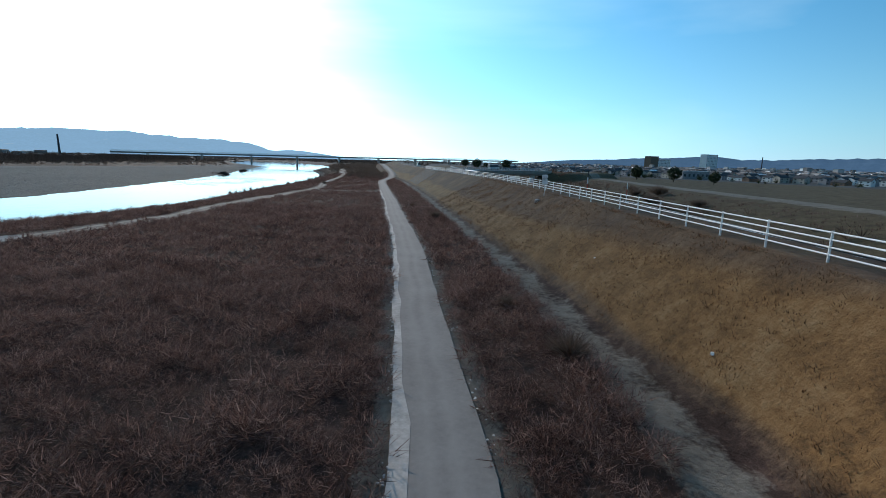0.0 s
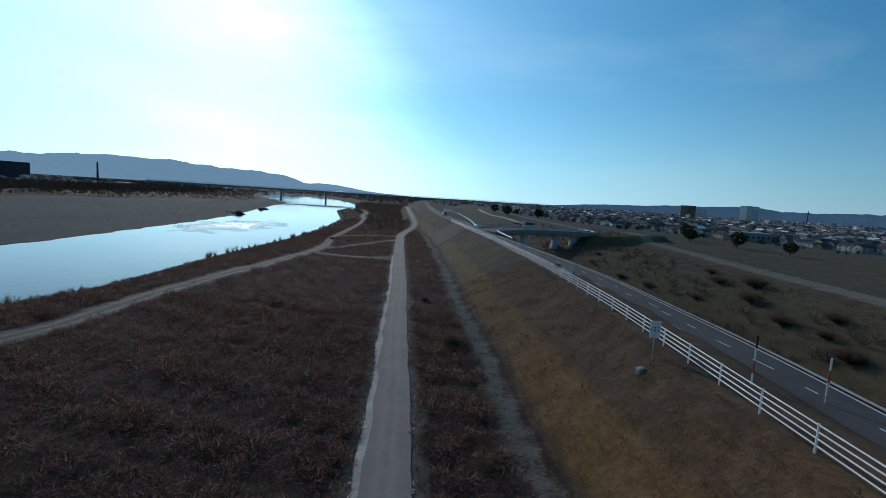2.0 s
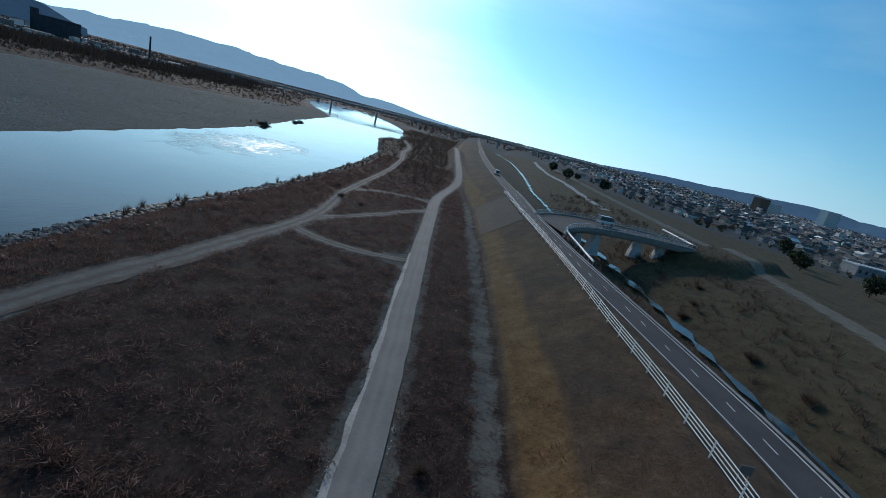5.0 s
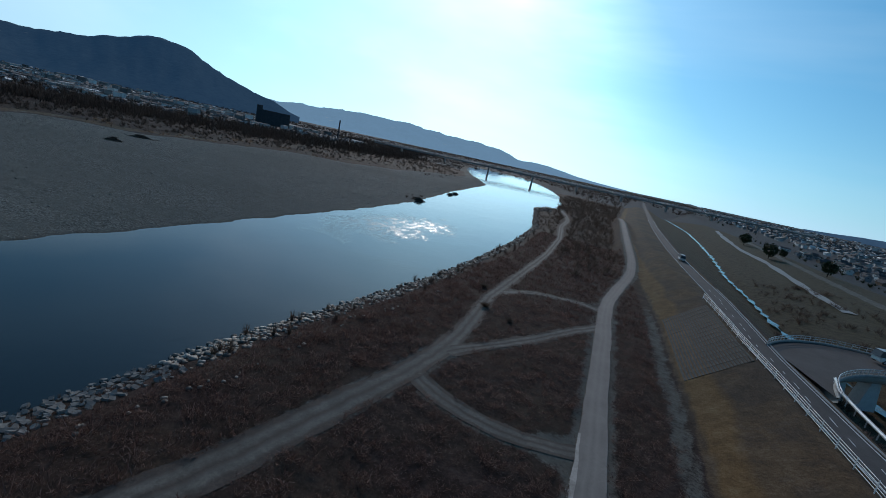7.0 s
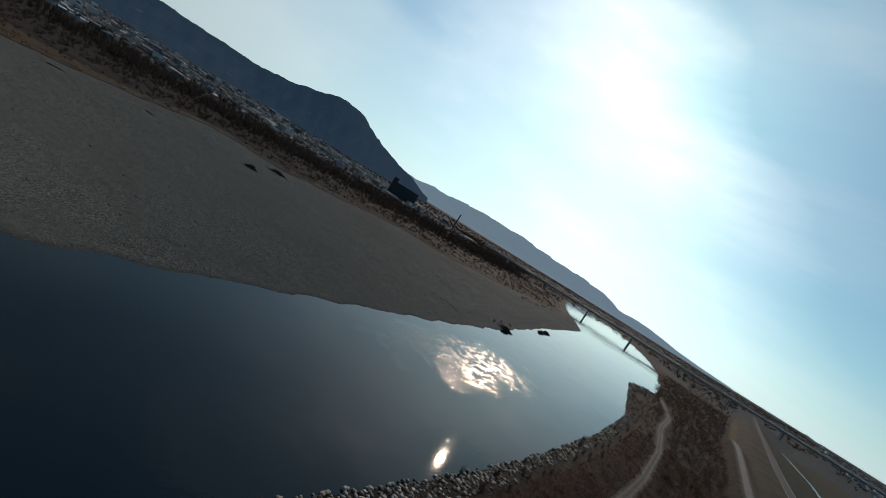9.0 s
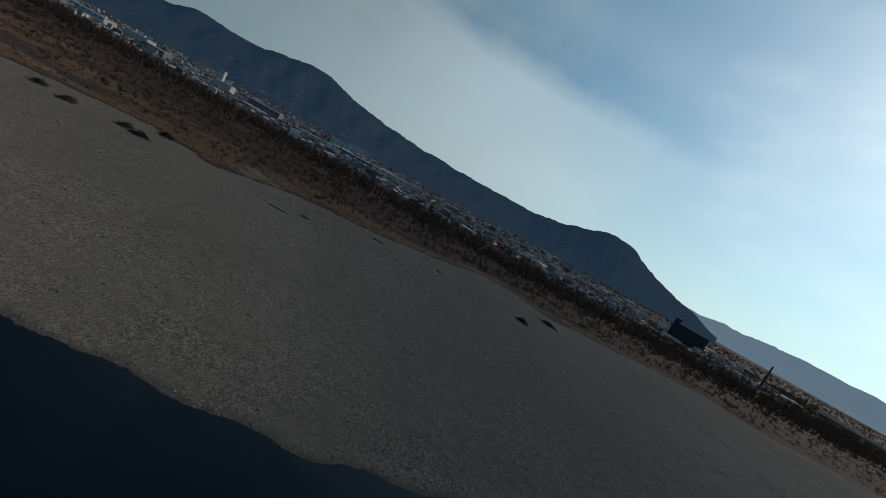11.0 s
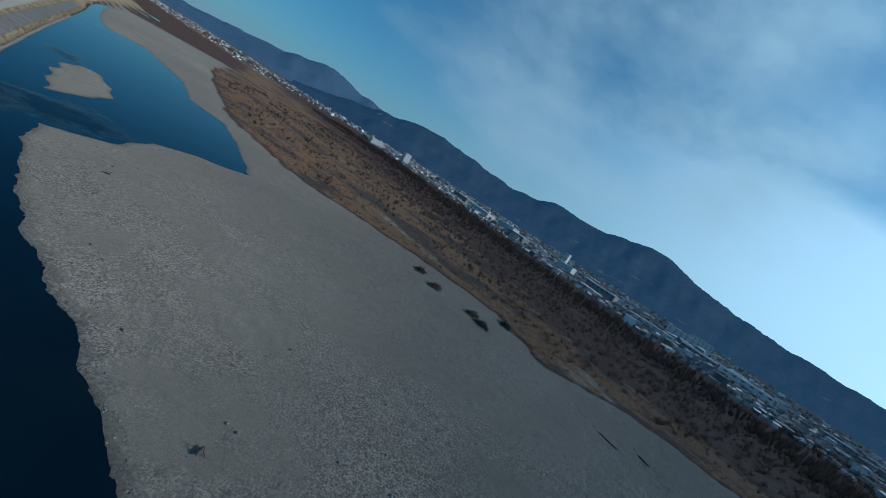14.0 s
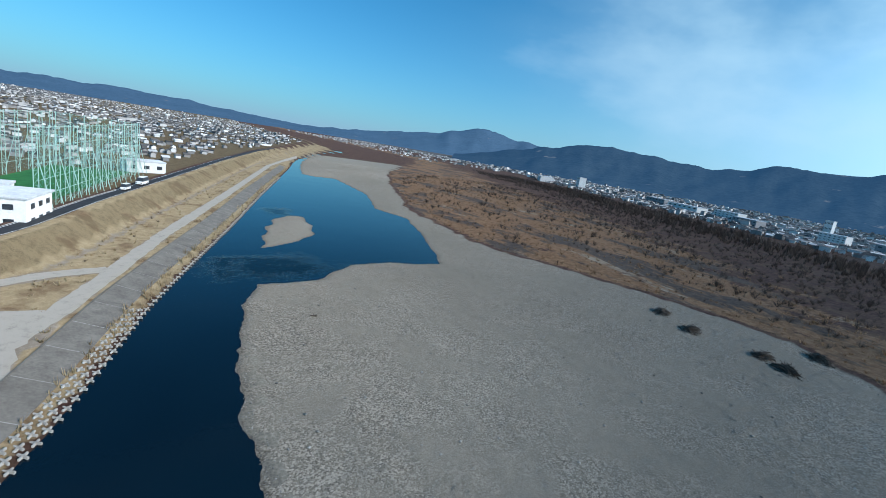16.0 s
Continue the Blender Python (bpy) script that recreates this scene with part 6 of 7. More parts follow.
# crumbled pale edging along the path
ed_rng = np.random.RandomState(55)
crumbs = []
for i in range(len(path_pts) - 1):
    if 0 < path_pts[i][1] < 110:
        for side, chance in ((-1, 44), (1, 12)):
            for _ in range(chance):
                u = ed_rng.rand()
                x, y = path_pts[i] * (1 - u) + path_pts[i + 1] * u
                if waves(np.array([side * 3.0]), np.array([y]), 5, 56)[0] > -0.1:
                    crumbs.append((x + side * (1.36 + abs(ed_rng.normal(0, 0.16)) - 0.06), y, 0.04, ed_rng.uniform(0.025, 0.085)))
CRUMB = islands("pale_crumbs", [(0.28, 0.27, 0.25), (0.42, 0.41, 0.385), (0.56, 0.55, 0.52)], 0.9, 0.3)
scatter("path_edge_rubble", rock_protos[8:], crumbs, CRUMB, "crumbled pale stones along the path's edge", "stones", flat=0.4)

# scraps of white litter on the slope
for x, y, turn in ((2.4, 116.5, 20), (-8, 102, 70), (9.2, 27.5, 10), (9.4, 15.0, 50)):
    bm = bmesh.new()
    bmesh.ops.create_grid(bm, x_segments=4, y_segments=4, size=0.06)
    lr = random.Random(int(x * 10))
    for v in bm.verts:
        v.co = Vector((v.co.x * 1.3, v.co.y, 0.05 + lr.uniform(-0.03, 0.04)))
    scrap = new("litter_scrap", bpy.data.meshes.new("litter_scrap"))
    bm.to_mesh(scrap.data)
    bm.free()
    scrap.data.materials.append(WHITE_PAINT)
    scrap.matrix_basis = pose(x, y, ground_z(x, y) + 0.02, 8, -20, turn)
    tagged(scrap, "crumpled scrap of white litter in the turf", "litter", "litter scraps")

# weathered pale joints between the revetment's panels
JOINT = plain("pale_joint_mortar", (0.20, 0.19, 0.175), (0.32, 0.305, 0.28), 1.2, 0.95)
for a in range(0, len(panel_i) - 8, 8):
    i = panel_i[a]
    (xa, ya), (xb, yb) = on_bank(i, 2.6), on_bank(i, 7.1)
    me = mesh_from("joint", [(xa, ya - 0.07, bank_z(2.6) + 0.115), (xa, ya + 0.07, bank_z(2.6) + 0.115), (xb, yb + 0.07, bank_z(7.1) + 0.115), (xb, yb - 0.07, bank_z(7.1) + 0.115)], [(0, 1, 2, 3)], [JOINT])
    o = new("joint", me)
    o.parent = revet

# woods and groves of the plain beyond the bridge
distant = places_in(9000, (-1500, 500, 640, 2900), lambda x, y: ((x < toe_x(y) - 2) & (water_gap(x, y) > 12)) | (y > 900), 56, (3.0, 8.0), (0.6, 1.0))
thicket("distant_woods", distant, 14, 0.09, WILLOW, "dark bare woods on the plain beyond the bridge", 57, "trees")
# dark hedges at the town's near edge, and garden trees along the far levee
hedge = places_in(900, (20, 240, 90, 560), lambda x, y: np.abs(x - np.interp(y, [60, 150, 200, 240, 300, 380, 520], [215, 182, 150, 122, 86, 58, 34]) - 8) < 12, 52, (1.5, 4.0), (0.5, 0.8))
thicket("town_hedges", hedge, 40, 0.05, LEAF, "dark hedges and garden trees at the town's edge", 53, "trees")
levee_trees = places_in(2600, (-760, -420, -900, 620), lambda x, y: (x < belt_x(y) - 45) & (x > belt_x(y) - 190), 54, (2.0, 4.5), (0.4, 0.6))
thicket("far_levee_trees", levee_trees, 26, 0.05, TWIG, "bare garden trees among houses beyond the far bank", 55, "trees")

# the stony headland below the bend
hx, hy, rng = sow(900, -115, -78, 338, 400, 103, lambda x, y: (water_gap(x, y) > -0.4) & (water_gap(x, y) < 9))
scatter("headland_stones", rock_protos[8:], [(x, y, z, s) for x, y, z, s in zip(hx, hy, height(hx, hy) + 0.1, rng.uniform(0.5, 1.4, len(hx)))], STONES, "dark tumbled stones on the river headland", "stones")
head = places_in(2200, (-130, -50, 240, 450), lambda x, y: (water_gap(x, y) > 1.5) & (water_gap(x, y) < 40) & (far_from(x, y, track_a) > 2.0) & (x < toe_x(y) - 4), 104, (0.6, 2.2), (0.5, 0.8))
thicket("headland_scrub", head, 30, 0.03, TWIG, "brown scrub on the stony headland", 105)


# ---------------------------------------------------------------- buildings
WALLS = islands("house_walls", [(0.09, 0.088, 0.086), (0.22, 0.214, 0.205), (0.48, 0.472, 0.46), (0.82, 0.815, 0.80)], 0.8, 0.05)
ROOFS = islands("roof_tiles", [(0.028, 0.030, 0.034), (0.06, 0.062, 0.066), (0.11, 0.10, 0.095), (0.22, 0.2, 0.19)], 0.85, 0.05)
ROOF_TILE = plain("grey_roof_tile", (0.035, 0.037, 0.042), (0.085, 0.086, 0.09), 1.2, 0.88, relief=0.6, deep=0.04)
BEIGE = plain("beige_render", (0.36, 0.33, 0.28), (0.50, 0.46, 0.40), 0.6, 0.85)
GREY_WALL = plain("grey_siding", (0.24, 0.24, 0.245), (0.36, 0.36, 0.36), 0.6, 0.8)
DARK_WALL = plain("dark_tower_wall", (0.06, 0.065, 0.075), (0.11, 0.115, 0.125), 0.2, 0.85)
BROWN_WALL = plain("brown_siding", (0.15, 0.10, 0.07), (0.25, 0.18, 0.13), 0.6, 0.85)
TIN = plain("pale_tin_roof", (0.40, 0.41, 0.42), (0.62, 0.63, 0.64), 0.3, 0.85)


def gable_roof(w, d, h, rise, eave=0.5):
    bm = bmesh.new()
    pts = [(-w / 2 - eave, -d / 2 - eave, h - 0.15), (w / 2 + eave, -d / 2 - eave, h - 0.15), (w / 2 + eave, d / 2 + eave, h - 0.15), (-w / 2 - eave, d / 2 + eave, h - 0.15),
           (-w / 2 - eave, 0, h + rise), (w / 2 + eave, 0, h + rise)]
    v = [bm.verts.new(p) for p in pts]
    u = [bm.verts.new((p[0], p[1], p[2] - 0.22)) for p in pts]
    for f in ((0, 1, 5, 4), (2, 3, 4, 5)):
        bm.faces.new([v[i] for i in f])
        bm.faces.new([u[i] for i in reversed(f)])
    for a, b in ((0, 1), (2, 3), (1, 5), (5, 2), (3, 4), (4, 0)):
        bm.faces.new([v[a], u[a], u[b], v[b]])
    return bm


def gable_body(w, d, h, rise):
    bm = bmesh.new()
    v = [bm.verts.new(p) for p in [(-w / 2, -d / 2, -1), (w / 2, -d / 2, -1), (w / 2, d / 2, -1), (-w / 2, d / 2, -1), (-w / 2, -d / 2, h), (w / 2, -d / 2, h), (w / 2, d / 2, h), (-w / 2, d / 2, h),
                                   (-w / 2, 0, h + rise * 0.92), (w / 2, 0, h + rise * 0.92)]]
    for f in ((0, 1, 5, 4), (2, 3, 7, 6), (1, 2, 6, 9, 5), (3, 0, 4, 8, 7)):
        bm.faces.new([v[i] for i in f])
    return bm


def window_part(parent, x, y, z, w, h, along):
    bm = bmesh.new()
    if along == "x":
        box(bm, x - w / 2, x + w / 2, y - 0.05, y + 0.05, z, z + h)
    else:
        box(bm, x - 0.05, x + 0.05, y - w / 2, y + w / 2, z, z + h)
    return part("window", bm, GLASS, parent)


def house(at, w, d, h, rise, wall, label, turn=0.0):
    e = thing("house", at, label, "house", "houses of the town", turn)
    part("wall", gable_body(w, d, h, rise), wall, e)
    part("roof", gable_roof(w, d, h, rise), ROOF_TILE, e, "grey tiled gable roof")
    for s in (-1, 1):
        for z in (0.9, 3.6):
            if z + 1.2 < h:
                for k in (-0.28, 0.25):
                    window_part(e, k * w, s * d / 2, z, 1.7, 1.2, "x")
        window_part(e, s * w / 2, 0.6, 3.6 if h > 5 else 1.0, 1.3, 1.1, "y")
    return e


protos = [house((0, 0, 0), 10, 8, 5.6, 2.2, WHITE_WALL, "two-storey white house with a grey tiled roof"),
          house((0, 0, 0), 12, 8.5, 5.8, 2.4, BEIGE, "two-storey beige house with a grey tiled roof"),
          house((0, 0, 0), 9, 7.5, 5.4, 2.0, GREY_WALL, "two-storey grey house with a tiled roof"),
          house((0, 0, 0), 13, 9, 3.2, 2.6, BROWN_WALL, "low brown wooden house with a tiled roof"),
          house((0, 0, 0), 16, 9, 4.2, 1.8, WHITE_WALL, "long low white workshop with a tiled roof")]
rng = np.random.RandomState(77)
taken = []
n_house = 0
spots = []
for _ in range(5000):
    y = 110 + 430 * rng.uniform(0, 1) ** 1.4
    x = float(edge_x(y)) + rng.uniform(0, 1) ** 1.5 * 120
    spots.append((x, y))
for _ in range(1200):
    spots.append((lambda y: (float(rail_x(y)) + 16 + rng.uniform(0, 160), y))(rng.uniform(-560, -190)))
for x, y in spots:
    if n_house >= 290:
        break
    if any((x - a) ** 2 + (y - b) ** 2 < 7.2 ** 2 for a, b in taken):
        continue
    taken.append((x, y))
    p = protos[(0, 1, 1, 2, 2, 2, 3, 3, 4)[rng.randint(9)]]
    copy_thing(p, pose(x, y, ground_z(x, y), 0, 0, 18 + 90 * rng.randint(2) + rng.normal(0, 4)) @ Matrix.Diagonal((*(3 * [0.46 if y > 0 else 0.34]), 1)))
    n_house += 1
for k, p in enumerate(protos):
    x, y = ((190, 222), (214, 182), (166, 246), (234, 150), (150, 270))[k]
    p.matrix_basis = pose(x, y, ground_z(x, y), 0, 0, 20 + 90 * (k % 2)) @ Matrix.Diagonal((0.46, 0.46, 0.46, 1))

# the wider town, past counting
V_, F_, M_ = [], [], []


def add_house(x, y, z, w, d, h, rise, a):
    k = 0.34 if x > mid_x(y) and y < 0 else 0.42 if y < 400 and x < mid_x(y) else 0.48
    w, d, h, rise = k * w, k * d, k * h, k * rise
    c, s = math.cos(a), math.sin(a)
    n = len(V_)
    e = 0.5
    for px, py, pz in ((-w / 2, -d / 2, -1), (w / 2, -d / 2, -1), (w / 2, d / 2, -1), (-w / 2, d / 2, -1), (-w / 2, -d / 2, h), (w / 2, -d / 2, h), (w / 2, d / 2, h), (-w / 2, d / 2, h), (-w / 2, 0, h + rise), (w / 2, 0, h + rise),
                       (-w / 2 - e, -d / 2 - e, h - .1), (w / 2 + e, -d / 2 - e, h - .1), (w / 2 + e, d / 2 + e, h - .1), (-w / 2 - e, d / 2 + e, h - .1), (-w / 2 - e, 0, h + rise + .15), (w / 2 + e, 0, h + rise + .15)):
        V_.append((x + px * c - py * s, y + px * s + py * c, z + pz))
    for f in ((0, 1, 5, 4), (2, 3, 7, 6), (1, 2, 6, 9, 5), (3, 0, 4, 8, 7)):
        F_.append(tuple(n + i for i in f))
        M_.append(0)
    # More roofs coloured white on the far bank, to imitate sunlit glints.
    pale = 0 if rng.rand() < (0.34 if x < mid_x(y) and y < 150 else 0.16) else 1
    for f in ((10, 11, 15, 14), (12, 13, 14, 15)):
        F_.append(tuple(n + i for i in f))
        M_.append(pale)


zones = [(lambda: (lambda y: (float(edge_x(y)) + 60 + abs(rng.normal(0, 650)), y))(130 + 2600 * rng.uniform(0, 1) ** 1.6), 6500),
         (lambda: (lambda y: (float(belt_x(y)) - 70 - abs(rng.normal(0, 430)), y))(rng.uniform(-1500, 700)), 9500),
         (lambda: (lambda y: (float(rail_x(y)) + 25 + abs(rng.normal(0, 800)), y))(-185 - abs(rng.normal(0, 900))), 7500), (lambda: (abs(rng.normal(0, 300)) - 5, rng.uniform(-420, -60)), 1100),
         (lambda: (rng.uniform(-1100, -330), rng.uniform(-2600, -900)), 900), (lambda: (rng.uniform(-320, 1500), rng.uniform(-2900, -1000)), 1800)]
for make, n in zones:
    pts = np.array([make() for _ in range(n)])
    zs = height(pts[:, 0], pts[:, 1])
    for (x, y), z in zip(pts, zs):
        if -65 < y < 60 and x > 0 or (-80 < x < -8 and -182 < y < -30) or z < -0.5:
            continue
        big = rng.rand()
        if big < 0.08 and ((y > 0 and 0 < x < edge_x(y) + 330) or (-150 < x < 160 and -460 < y < 0)):
            big = 0.5
        if big < 0.05:
            add_house(x, y, z, rng.uniform(24, 48), rng.uniform(14, 24), rng.uniform(6, 11), 1.0, radians(18 + 90 * rng.randint(2)))
        elif big < 0.08:
            add_house(x, y, z, rng.uniform(18, 30), rng.uniform(10, 13), rng.uniform(10, 20), 0.3, radians(18 + 90 * rng.randint(2)))
        else:
            add_house(x, y, z, rng.uniform(8, 13), rng.uniform(7, 10), rng.uniform(4.5, 6.5), rng.uniform(1.5, 2.6), radians(18 + 90 * rng.randint(2) + rng.normal(0, 5)))
tm = mesh_from("town", V_, F_, [WALLS, ROOFS])
tm.polygons.foreach_set("material_index", M_)
tagged(new("town", tm), "dense town of small houses with dark tiled roofs", "town", kind="stuff")
gx_, gy_, rng2 = sow(6000, -1200, 1400, -1600, 2200, 91, lambda x, y: ((x > edge_x(y) + 20) & (y > 90)) | ((x < belt_x(y) - 95) & (y < 650)) | ((x > rail_x(y) + 25) & (y < -190)))
thicket("town_trees", [(x, y, z, t * 0.6, t * 0.3) for x, y, z, t in zip(gx_, gy_, height(gx_, gy_), rng2.uniform(3, 8, len(gx_)))], 14, 0.10, LEAF, "dark garden trees among the houses", 48, "trees")


def block_building(name, at, w, d, h, wall, label, category, turn=0.0, storeys=3, bays=5, roof=None):
    e = thing(name, at, label, category, "", turn)
    part("wall", box(bmesh.new(), -w / 2, w / 2, -d / 2, d / 2, -1.0, h), wall, e)
    bm = bmesh.new()
    box(bm, -w / 2 - 0.25, w / 2 + 0.25, -d / 2 - 0.25, d / 2 + 0.25, h, h + 0.5)
    part("roof", bm, roof or TIN, e)
    for i in range(storeys):
        z = h * (i + 0.35) / storeys
        for j in range(bays):
            x = w * ((j + 0.5) / bays - 0.5)
            for s in (-1, 1):
                window_part(e, x, s * (d / 2 + 0.02), z, w / bays * 0.42, h / storeys * 0.34, "x")
    return e


for x, y, w, d, h, wall, turn, lab in ((-747, -351, 57, 20, 9, WHITE_WALL, 77, "long white factory hall on the far bank"), (-744, -286, 38, 16, 11, WHITE_WALL, 77, "white factory block with rows of windows"),
                                       (-708, -242, 32, 18, 8, GREY_WALL, 81, "grey factory hall with a pale roof"), (-720, -164, 8, 7, 23, WHITE_WALL, 85, "slender white tower beside the factories"),
                                       (-692, -146, 25, 14, 10, WHITE_WALL, 85, "white office block by the tower"), (-693, -88, 44, 18, 9, GREY_WALL, 87, "wide grey hall with a tin roof"),
                                       (-888, 3, 53, 14, 12, WHITE_WALL, 93, "long white three-storey school block"), (-683, -13, 57, 14, 5, WHITE_WALL, 95, "low white shed along the far levee"),
                                       (-683, 45, 42, 16, 8, GREY_WALL, 97, "grey warehouse on the far bank"), (-719, 98, 59, 18, 8, WHITE_WALL, 99, "long white warehouse on the far bank"),
                                       (-1128, 11, 48, 16, 13, WHITE_WALL, 93, "white block at the foot of the hills"), (-801, -436, 46, 20, 9, GREY_WALL, 75, "grey hall among the houses"),
                                       (-774, -597, 28, 13, 21, WHITE_WALL, 55, "pair of tall white apartment slabs"), (-763, -689, 57, 27, 10, WHITE_WALL, 55, "wide white store building"),
                                       (-770, 199, 38, 14, 7, GREY_WALL, 103, "grey shed by the fields")):
    block_building("factory", (x, y, ground_z(x, y)), w, d, h, wall, lab, "building", radians(turn), 2 if h < 10 else 4, 6)
block_building("apartment_building", (-522, 492, ground_z(-522, 492) - 0.3), 38, 14, 21, DARK_WALL, "dark slab of flats above the far bank's trees", "building", radians(52), 6, 8, DARK_WALL)
block_building("stair_tower", (-534, 478, ground_z(-522, 492) - 0.3), 7, 8, 26, DARK_WALL, "dark stair tower at the end of the flats", "building", radians(52), 6, 1, DARK_WALL)
block_building("apartment_building", (715, 1276, ground_z(715, 1276)), 52, 18, 40, WHITE_WALL, "tall white apartment block in the town", "building", radians(30), 10, 8)
block_building("apartment_building", (594, 1296, ground_z(594, 1296)), 60, 16, 24, WHITE_WALL, "long white hospital block in the town", "building", radians(30), 6, 10)
block_building("hotel", (511, 1168, ground_z(511, 1168)), 30, 18, 30, BROWN_WALL, "brown hotel tower among the houses", "building", radians(30), 7, 5)
block_building("warehouse", (138, 262, ground_z(138, 262)), 16, 8, 4, GREY_WALL, "long grey shed at the town's edge", "building", radians(8), 1, 6)
block_building("warehouse", (205, 168, ground_z(205, 168)), 14, 9, 6, WHITE_WALL, "white warehouse with a tin roof", "building", radians(14), 2, 6)
for x, y, h, r, lab in ((-519, 610, 30, 1.5, "tall thin dark chimney on the far bank"), (830, 1230, 36, 1.6, "tall thin chimney beyond the town")):
    bm = bmesh.new()
    beam(bm, (0, 0, -1), (0, 0, h), r * 2, r * 1.3, n=12)
    c = new("chimney", bpy.data.meshes.new("chimney"))
    bm.to_mesh(c.data)
    bm.free()
    c.data.materials.append(DARK_WALL)
    c.location = (x, y, ground_z(x, y))
    tagged(c, lab, "chimney")


# ---------------------------------------------------------------- the river bridge
def bridge():
    o, d = np.array((-324.0, 753.0)), np.array((0.902, 0.431))
    e = thing("bridge", (o[0], o[1], 0), "long steel girder bridge with lattice railing over the river", "bridge", "", math.atan2(d[1], d[0]))
    part("girder", box(bmesh.new(), -190, 520, -3.2, 3.2, 8.8, 10.6), plain("painted_girder", (0.2, 0.25, 0.26), (0.3, 0.36, 0.37), 0.1, 0.5), e, "grey-green steel girder")
    part("deck", box(bmesh.new(), -190, 520, -5.2, 5.2, 10.6, 11.1), CONCRETE, e)
    for s in (-5.1, 5.1):
        for z in (12.0, 13.2):
            bm = bmesh.new()
            beam(bm, (-190, s, z), (520, s, z), 0.22)
            part("rail", bm, STEEL, e)
        bm = bmesh.new()
        for i in range(177):
            x = -190 + i * 4
            beam(bm, (x, s, 11.1), (x, s, 13.2), 0.18)
            beam(bm, (x, s, 11.1), (x + 4, s, 13.2), 0.12)
        part("lattice", bm, STEEL, e)
    for k in range(-2, 8):
        bm = bmesh.new()
        box(bm, k * 72 - 1.3, k * 72 + 1.3, -3.0, 3.0, -4, 8.0, 0.3)
        box(bm, k * 72 - 1.6, k * 72 + 1.6, -4.4, 4.4, 8.0, 8.8, 0.2)
        part("pier", bm, CONCRETE, e)
    return e


bridge()


# ---------------------------------------------------------------- driving range behind the levee
def net_material():
    m, nt, b = nodes_of("green_net")
    b.inputs["Base Color"].default_value = (0.20, 0.42, 0.33, 1)
    b.inputs["Roughness"].default_value = 0.8
    clear = nt.nodes.new("ShaderNodeBsdfTransparent")
    mx = nt.nodes.new("ShaderNodeMixShader")
    f = noise_at(nt, coord(nt), 0.3, 2.0)
    nt.links.new(maths(nt, "MULTIPLY_ADD", f, 0.07), mx.inputs[0])
    mx.inputs[0].links[0].from_node.inputs[2].default_value = 0.06
    nt.links.new(clear.outputs[0], mx.inputs[1])
    nt.links.new(b.outputs[0], mx.inputs[2])
    nt.links.new(mx.outputs[0], nt.nodes["Material Output"].inputs["Surface"])
    return m


NET = net_material()
PITCH = plain("range_turf", (0.02, 0.10, 0.03), (0.045, 0.17, 0.05), 0.3, 0.9)
pitch = new("range_turf", mesh_from("range_turf", [(-54, -84, 3.12), (-30, -84, 3.12), (-42, -174, 3.12), (-68, -174, 3.12)], [(0, 1, 2, 3)], [PITCH]))
tagged(pitch, "bright green artificial turf of a driving range", "turf", kind="structure")


def lattice_pole(at, tall, turn):
    e = thing("net_pole", at, "pale green lattice steel pole holding the range net", "pole", "net poles", turn)
    for s in (-0.55, 0.55):
        bm = bmesh.new()
        beam(bm, (s, 0, -0.5), (s * 0.75, 0, tall), 0.2, n=6)
        part("upright", bm, GREEN_STEEL, e)
    bm = bmesh.new()
    n = 12
    for i in range(n):
        z0, z1 = tall * i / n, tall * (i + 1) / n
        beam(bm, (-0.55, 0, z0), (0.5, 0, z1), 0.07)
        beam(bm, (0.55, 0, z0), (-0.5, 0, z0), 0.07)
    part("bracing", bm, GREEN_STEEL, e)
    bm = bmesh.new()
    beam(bm, (0.5, 0, tall * 0.62), (3.4, 0, 0.0), 0.2, n=6)
    part("stay", bm, GREEN_STEEL, e)
    return e


near_row = [(-57 - 13.5 * k / 15, -80 - 93 * k / 15) for k in range(16)]
far_row = [(-29 - 13 * k / 10, -84 - k * 9) for k in range(11)]
end_row = [(-70 + 4.5 * k, -176) for k in range(7)]
first = lattice_pole((*near_row[0], 3.0), 21, 0.0)
first.matrix_basis = pose(*near_row[0], 3.0, 0, 0, 180)
for row, turn in ((near_row[1:], 180), (far_row, 0), (end_row, 90)):
    for x, y in row:
        copy_thing(first, pose(x, y, 3.0, 0, 0, turn))
nets = thing("range_net", (near_row[0][0], near_row[0][1], 3.0), "thin green netting and cables hung between the poles", "net")
for row in (near_row, far_row, end_row):
    for k, ((xa, ya), (xb, yb)) in enumerate(zip(row[:-1], row[1:])):
        ox, oy = near_row[0]
        me = mesh_from("net_panel", [(xa - ox, ya - oy, 0.2), (xb - ox, yb - oy, 0.2), (xb - ox, yb - oy, 20.6), (xa - ox, ya - oy, 20.6)], [(0, 1, 2, 3)], [NET])
        part("net_panel", me, None, nets)
    for z in (4, 8, 12, 16, 20.6):
        part("cable", tube("cable", [(x - ox, y - oy, z) for x, y in row], 0.06, GREEN_STEEL), None, nets)

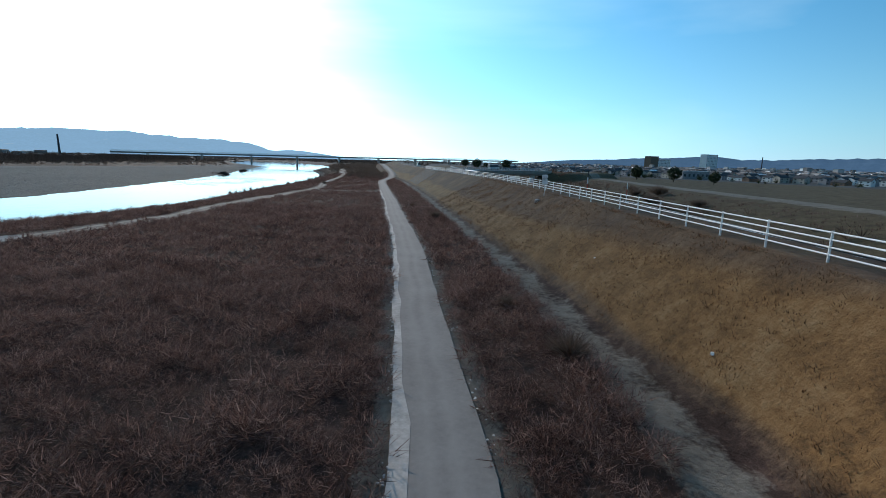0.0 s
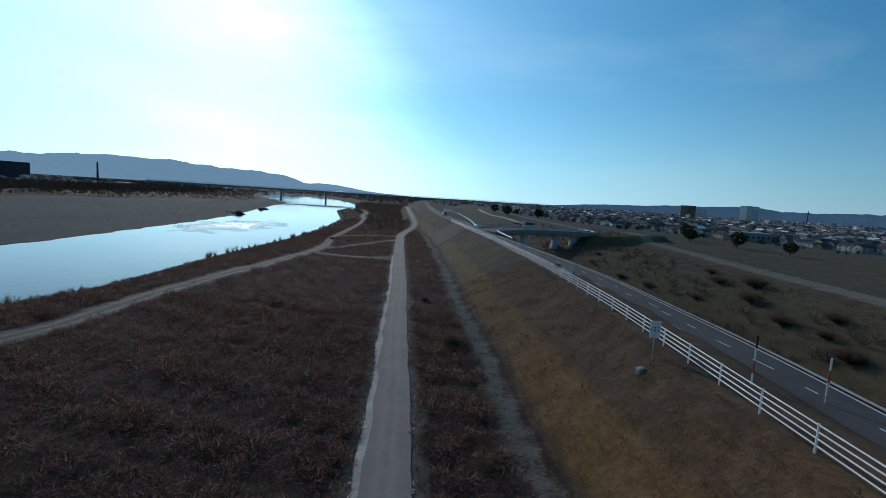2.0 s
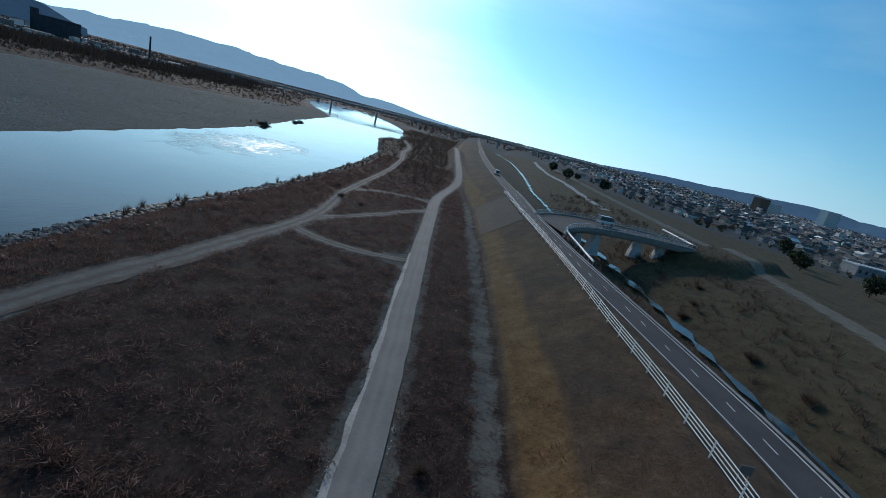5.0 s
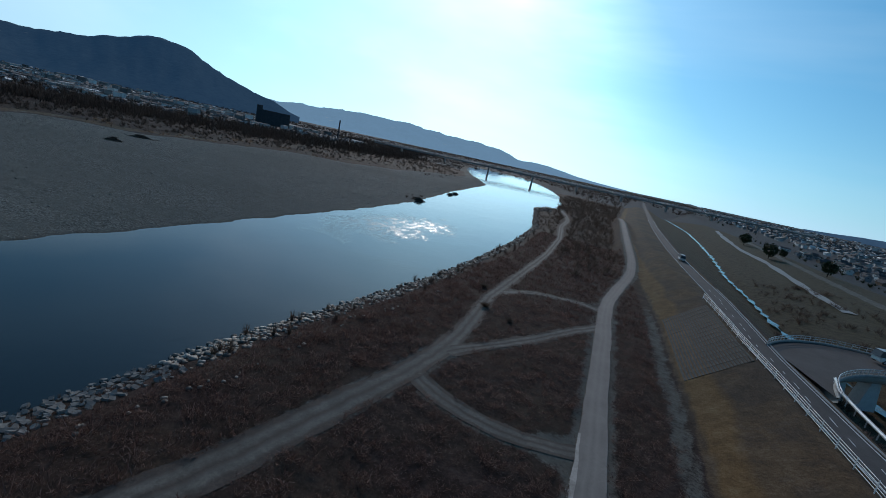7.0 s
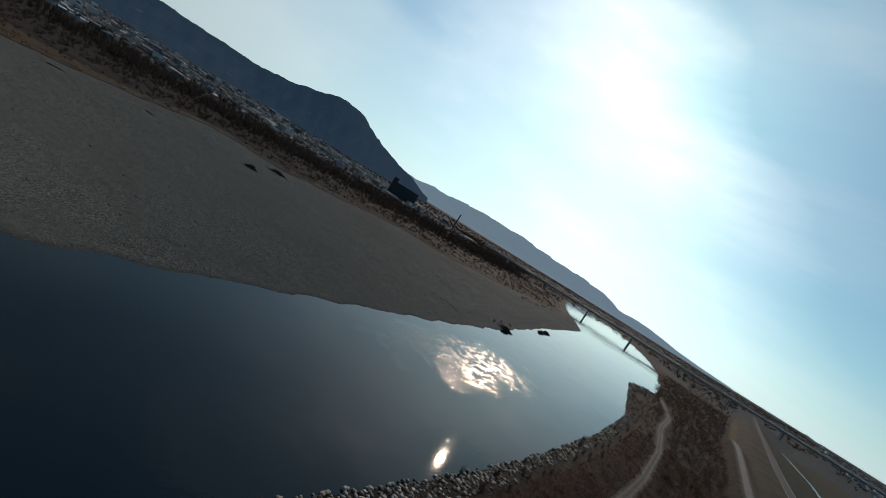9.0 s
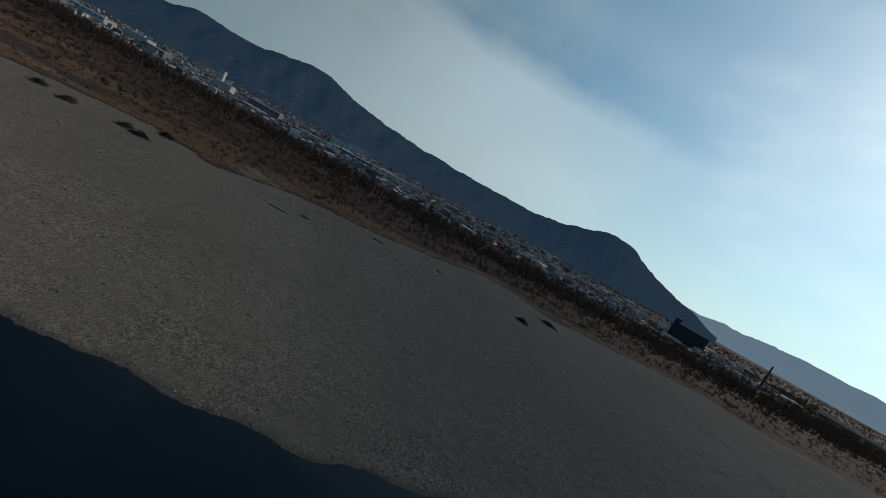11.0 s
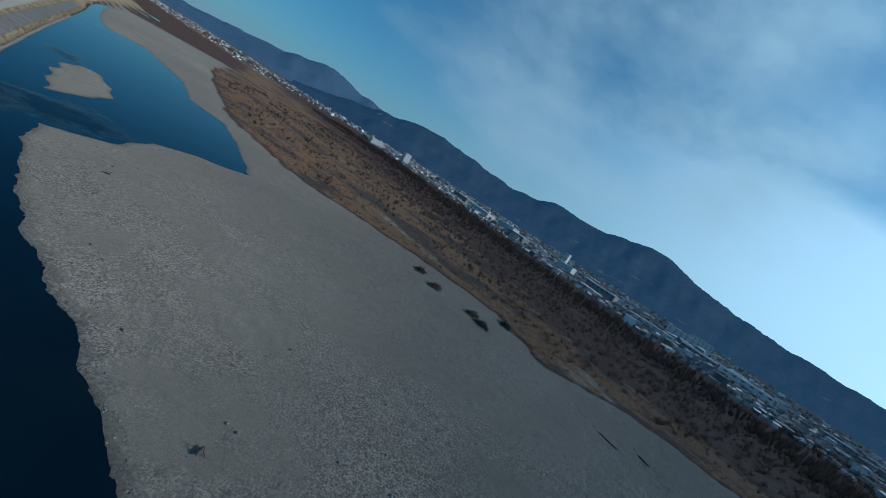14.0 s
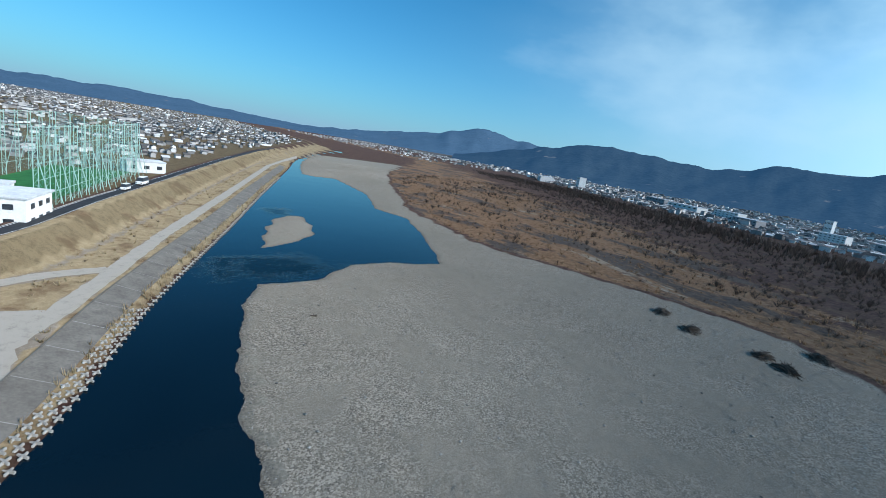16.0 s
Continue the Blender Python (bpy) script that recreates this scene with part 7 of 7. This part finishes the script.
club = thing("clubhouse", (-51, -71, 3.0), "white two-storey clubhouse with dark windows beside the car park", "building", "", radians(-8))
part("wall", box(bmesh.new(), -9, 10, -6, 7, -0.8, 6.6, 0.05), WHITE_WALL, club)
part("roof", box(bmesh.new(), -9.4, 10.4, -6.4, 7.4, 6.6, 7.0), TIN, club)
part("annexe", box(bmesh.new(), 10, 26, -2, 6, -0.8, 4.2, 0.05), WHITE_WALL, club)
part("annexe_roof", gable_roof(14, 9, 3.4, 1.8), ROOF_TILE, club).matrix_basis = pose(17, 4.5, 0)
for z in (1.0, 4.2):
    for y in (-3.5, 0.2, 4.0):
        window_part(club, -9.02, y, z, 1.8, 1.2, "y")
    for x in (-6, -2, 2, 6):
        window_part(club, x, 7.02, z, 1.8, 1.2, "x")
block_building("shed", (-72, -181, 3.0), 15, 9, 4.6, WHITE_WALL, "low white shed with a tin roof past the range", "building", radians(20), 1, 3)
tee = block_building("tee_building", (-40, -82, 3.0), 24, 5, 6.5, WHITE_WALL, "two-tier white tee building of the range", "building", 0, 2, 10)
lot = new("car_park", mesh_from("car_park", [(-54, -61, 3.06), (-32, -61, 3.06), (-30, -42, 3.06), (-50, -42, 3.06)], [(0, 1, 2, 3)], [ASPHALT]))
lanes(lot.data, 1, 3)
tagged(lot, "asphalt car park behind the levee", "car park", kind="structure")


# ---------------------------------------------------------------- vehicles
def car(at, paint, label, turn, van=False):
    e = thing("car" if not van else "van", at, label, "car" if not van else "van", "parked cars" if not van else "", turn)
    bm = box(bmesh.new(), -0.85, 0.85, -2.1, 2.1, 0.32, 0.92 if not van else 1.1, 0.12)
    part("body", bm, paint, e)
    bm = bmesh.new()
    y0, y1, zt = (-1.3, 1.0, 1.45) if not van else (-2.0, 1.3, 2.0)
    zb = 0.9 if not van else 1.05
    v = [bm.verts.new(p) for p in ((-0.8, y0 - 0.35, zb), (0.8, y0 - 0.35, zb), (0.8, y1 + 0.55, zb), (-0.8, y1 + 0.55, zb), (-0.66, y0, zt), (0.66, y0, zt), (0.66, y1, zt), (-0.66, y1, zt))]
    for f in ((0, 1, 5, 4), (1, 2, 6, 5), (2, 3, 7, 6), (3, 0, 4, 7)):
        bm.faces.new([v[i] for i in f])
    part("window_glass", bm, GLASS, e)
    part("roof", box(bmesh.new(), -0.68, 0.68, y0 - 0.02, y1 + 0.02, zt, zt + 0.06, 0.02), paint, e)
    for x in (-0.78, 0.78):
        for y in (-1.3, 1.3):
            bm = bmesh.new()
            bmesh.ops.create_cone(bm, cap_ends=True, segments=12, radius1=0.32, radius2=0.32, depth=0.22, matrix=Matrix.Translation((x, y, 0.32)) @ Matrix.Rotation(math.pi / 2, 4, "Y"))
            w = part("wheel", bm, RUBBER, e)
            bm = bmesh.new()
            bmesh.ops.create_cone(bm, cap_ends=True, segments=10, radius1=0.19, radius2=0.16, depth=0.24, matrix=Matrix.Translation((x * 1.012, y, 0.32)) @ Matrix.Rotation(math.pi / 2, 4, "Y"))
            part("rim", bm, STEEL, w)
    for x in (-0.55, 0.55):
        part("headlight", box(bmesh.new(), x - 0.18, x + 0.18, 2.08, 2.13, 0.62, 0.78), GLASS, e)
    return e


DARK_PAINT = plain("dark_car_paint", (0.015, 0.016, 0.02), (0.03, 0.03, 0.035), 1.0, 0.25, relief=0.0)
SILVER_PAINT = plain("silver_car_paint", (0.40, 0.41, 0.42), (0.52, 0.53, 0.54), 1.0, 0.3, 0.3, relief=0.0)
cars = [car((-50, -46.4, 3.06), WHITE_PAINT, "white saloon car parked on the asphalt lot", radians(80)), car((-50.4, -50, 3.06), DARK_PAINT, "black hatchback parked on the asphalt lot", radians(82)), car((-50.8, -53.6, 3.06), SILVER_PAINT, "silver saloon car parked on the asphalt lot", radians(80))]
for k in range(13):
    c = cars[(k * 7) % 3]
    copy_thing(c, pose(-44 + 5.6 * (k % 3), -58 + 3.4 * (k // 3), 3.06, 0, 0, 84 + (k * 13) % 9))
van = car((float(np.interp(-116, road_pts[:, 1], road_pts[:, 0])), -116, CREST + 0.07), WHITE_PAINT, "white van driving on the levee road", radians(-15), True)
for x, y, z, turn, k, lab in ((float(np.interp(-130, road_pts[:, 1], road_pts[:, 0])), -130, CREST + 0.07, -15, 1.35, "white box truck on the levee road"), (16.5, 168.5, 4.95, -60, 1.0, "white van crossing the viaduct"), (float(np.interp(232, road_pts[:, 1], road_pts[:, 0])), 232, CREST + 0.07, 12, 0.9, "grey van on the levee road")):
    c = copy_thing(van, pose(x, y, z, 0, 0, turn) @ Matrix.Diagonal((k, k, k, 1)))
    tagged(c, lab, "van")
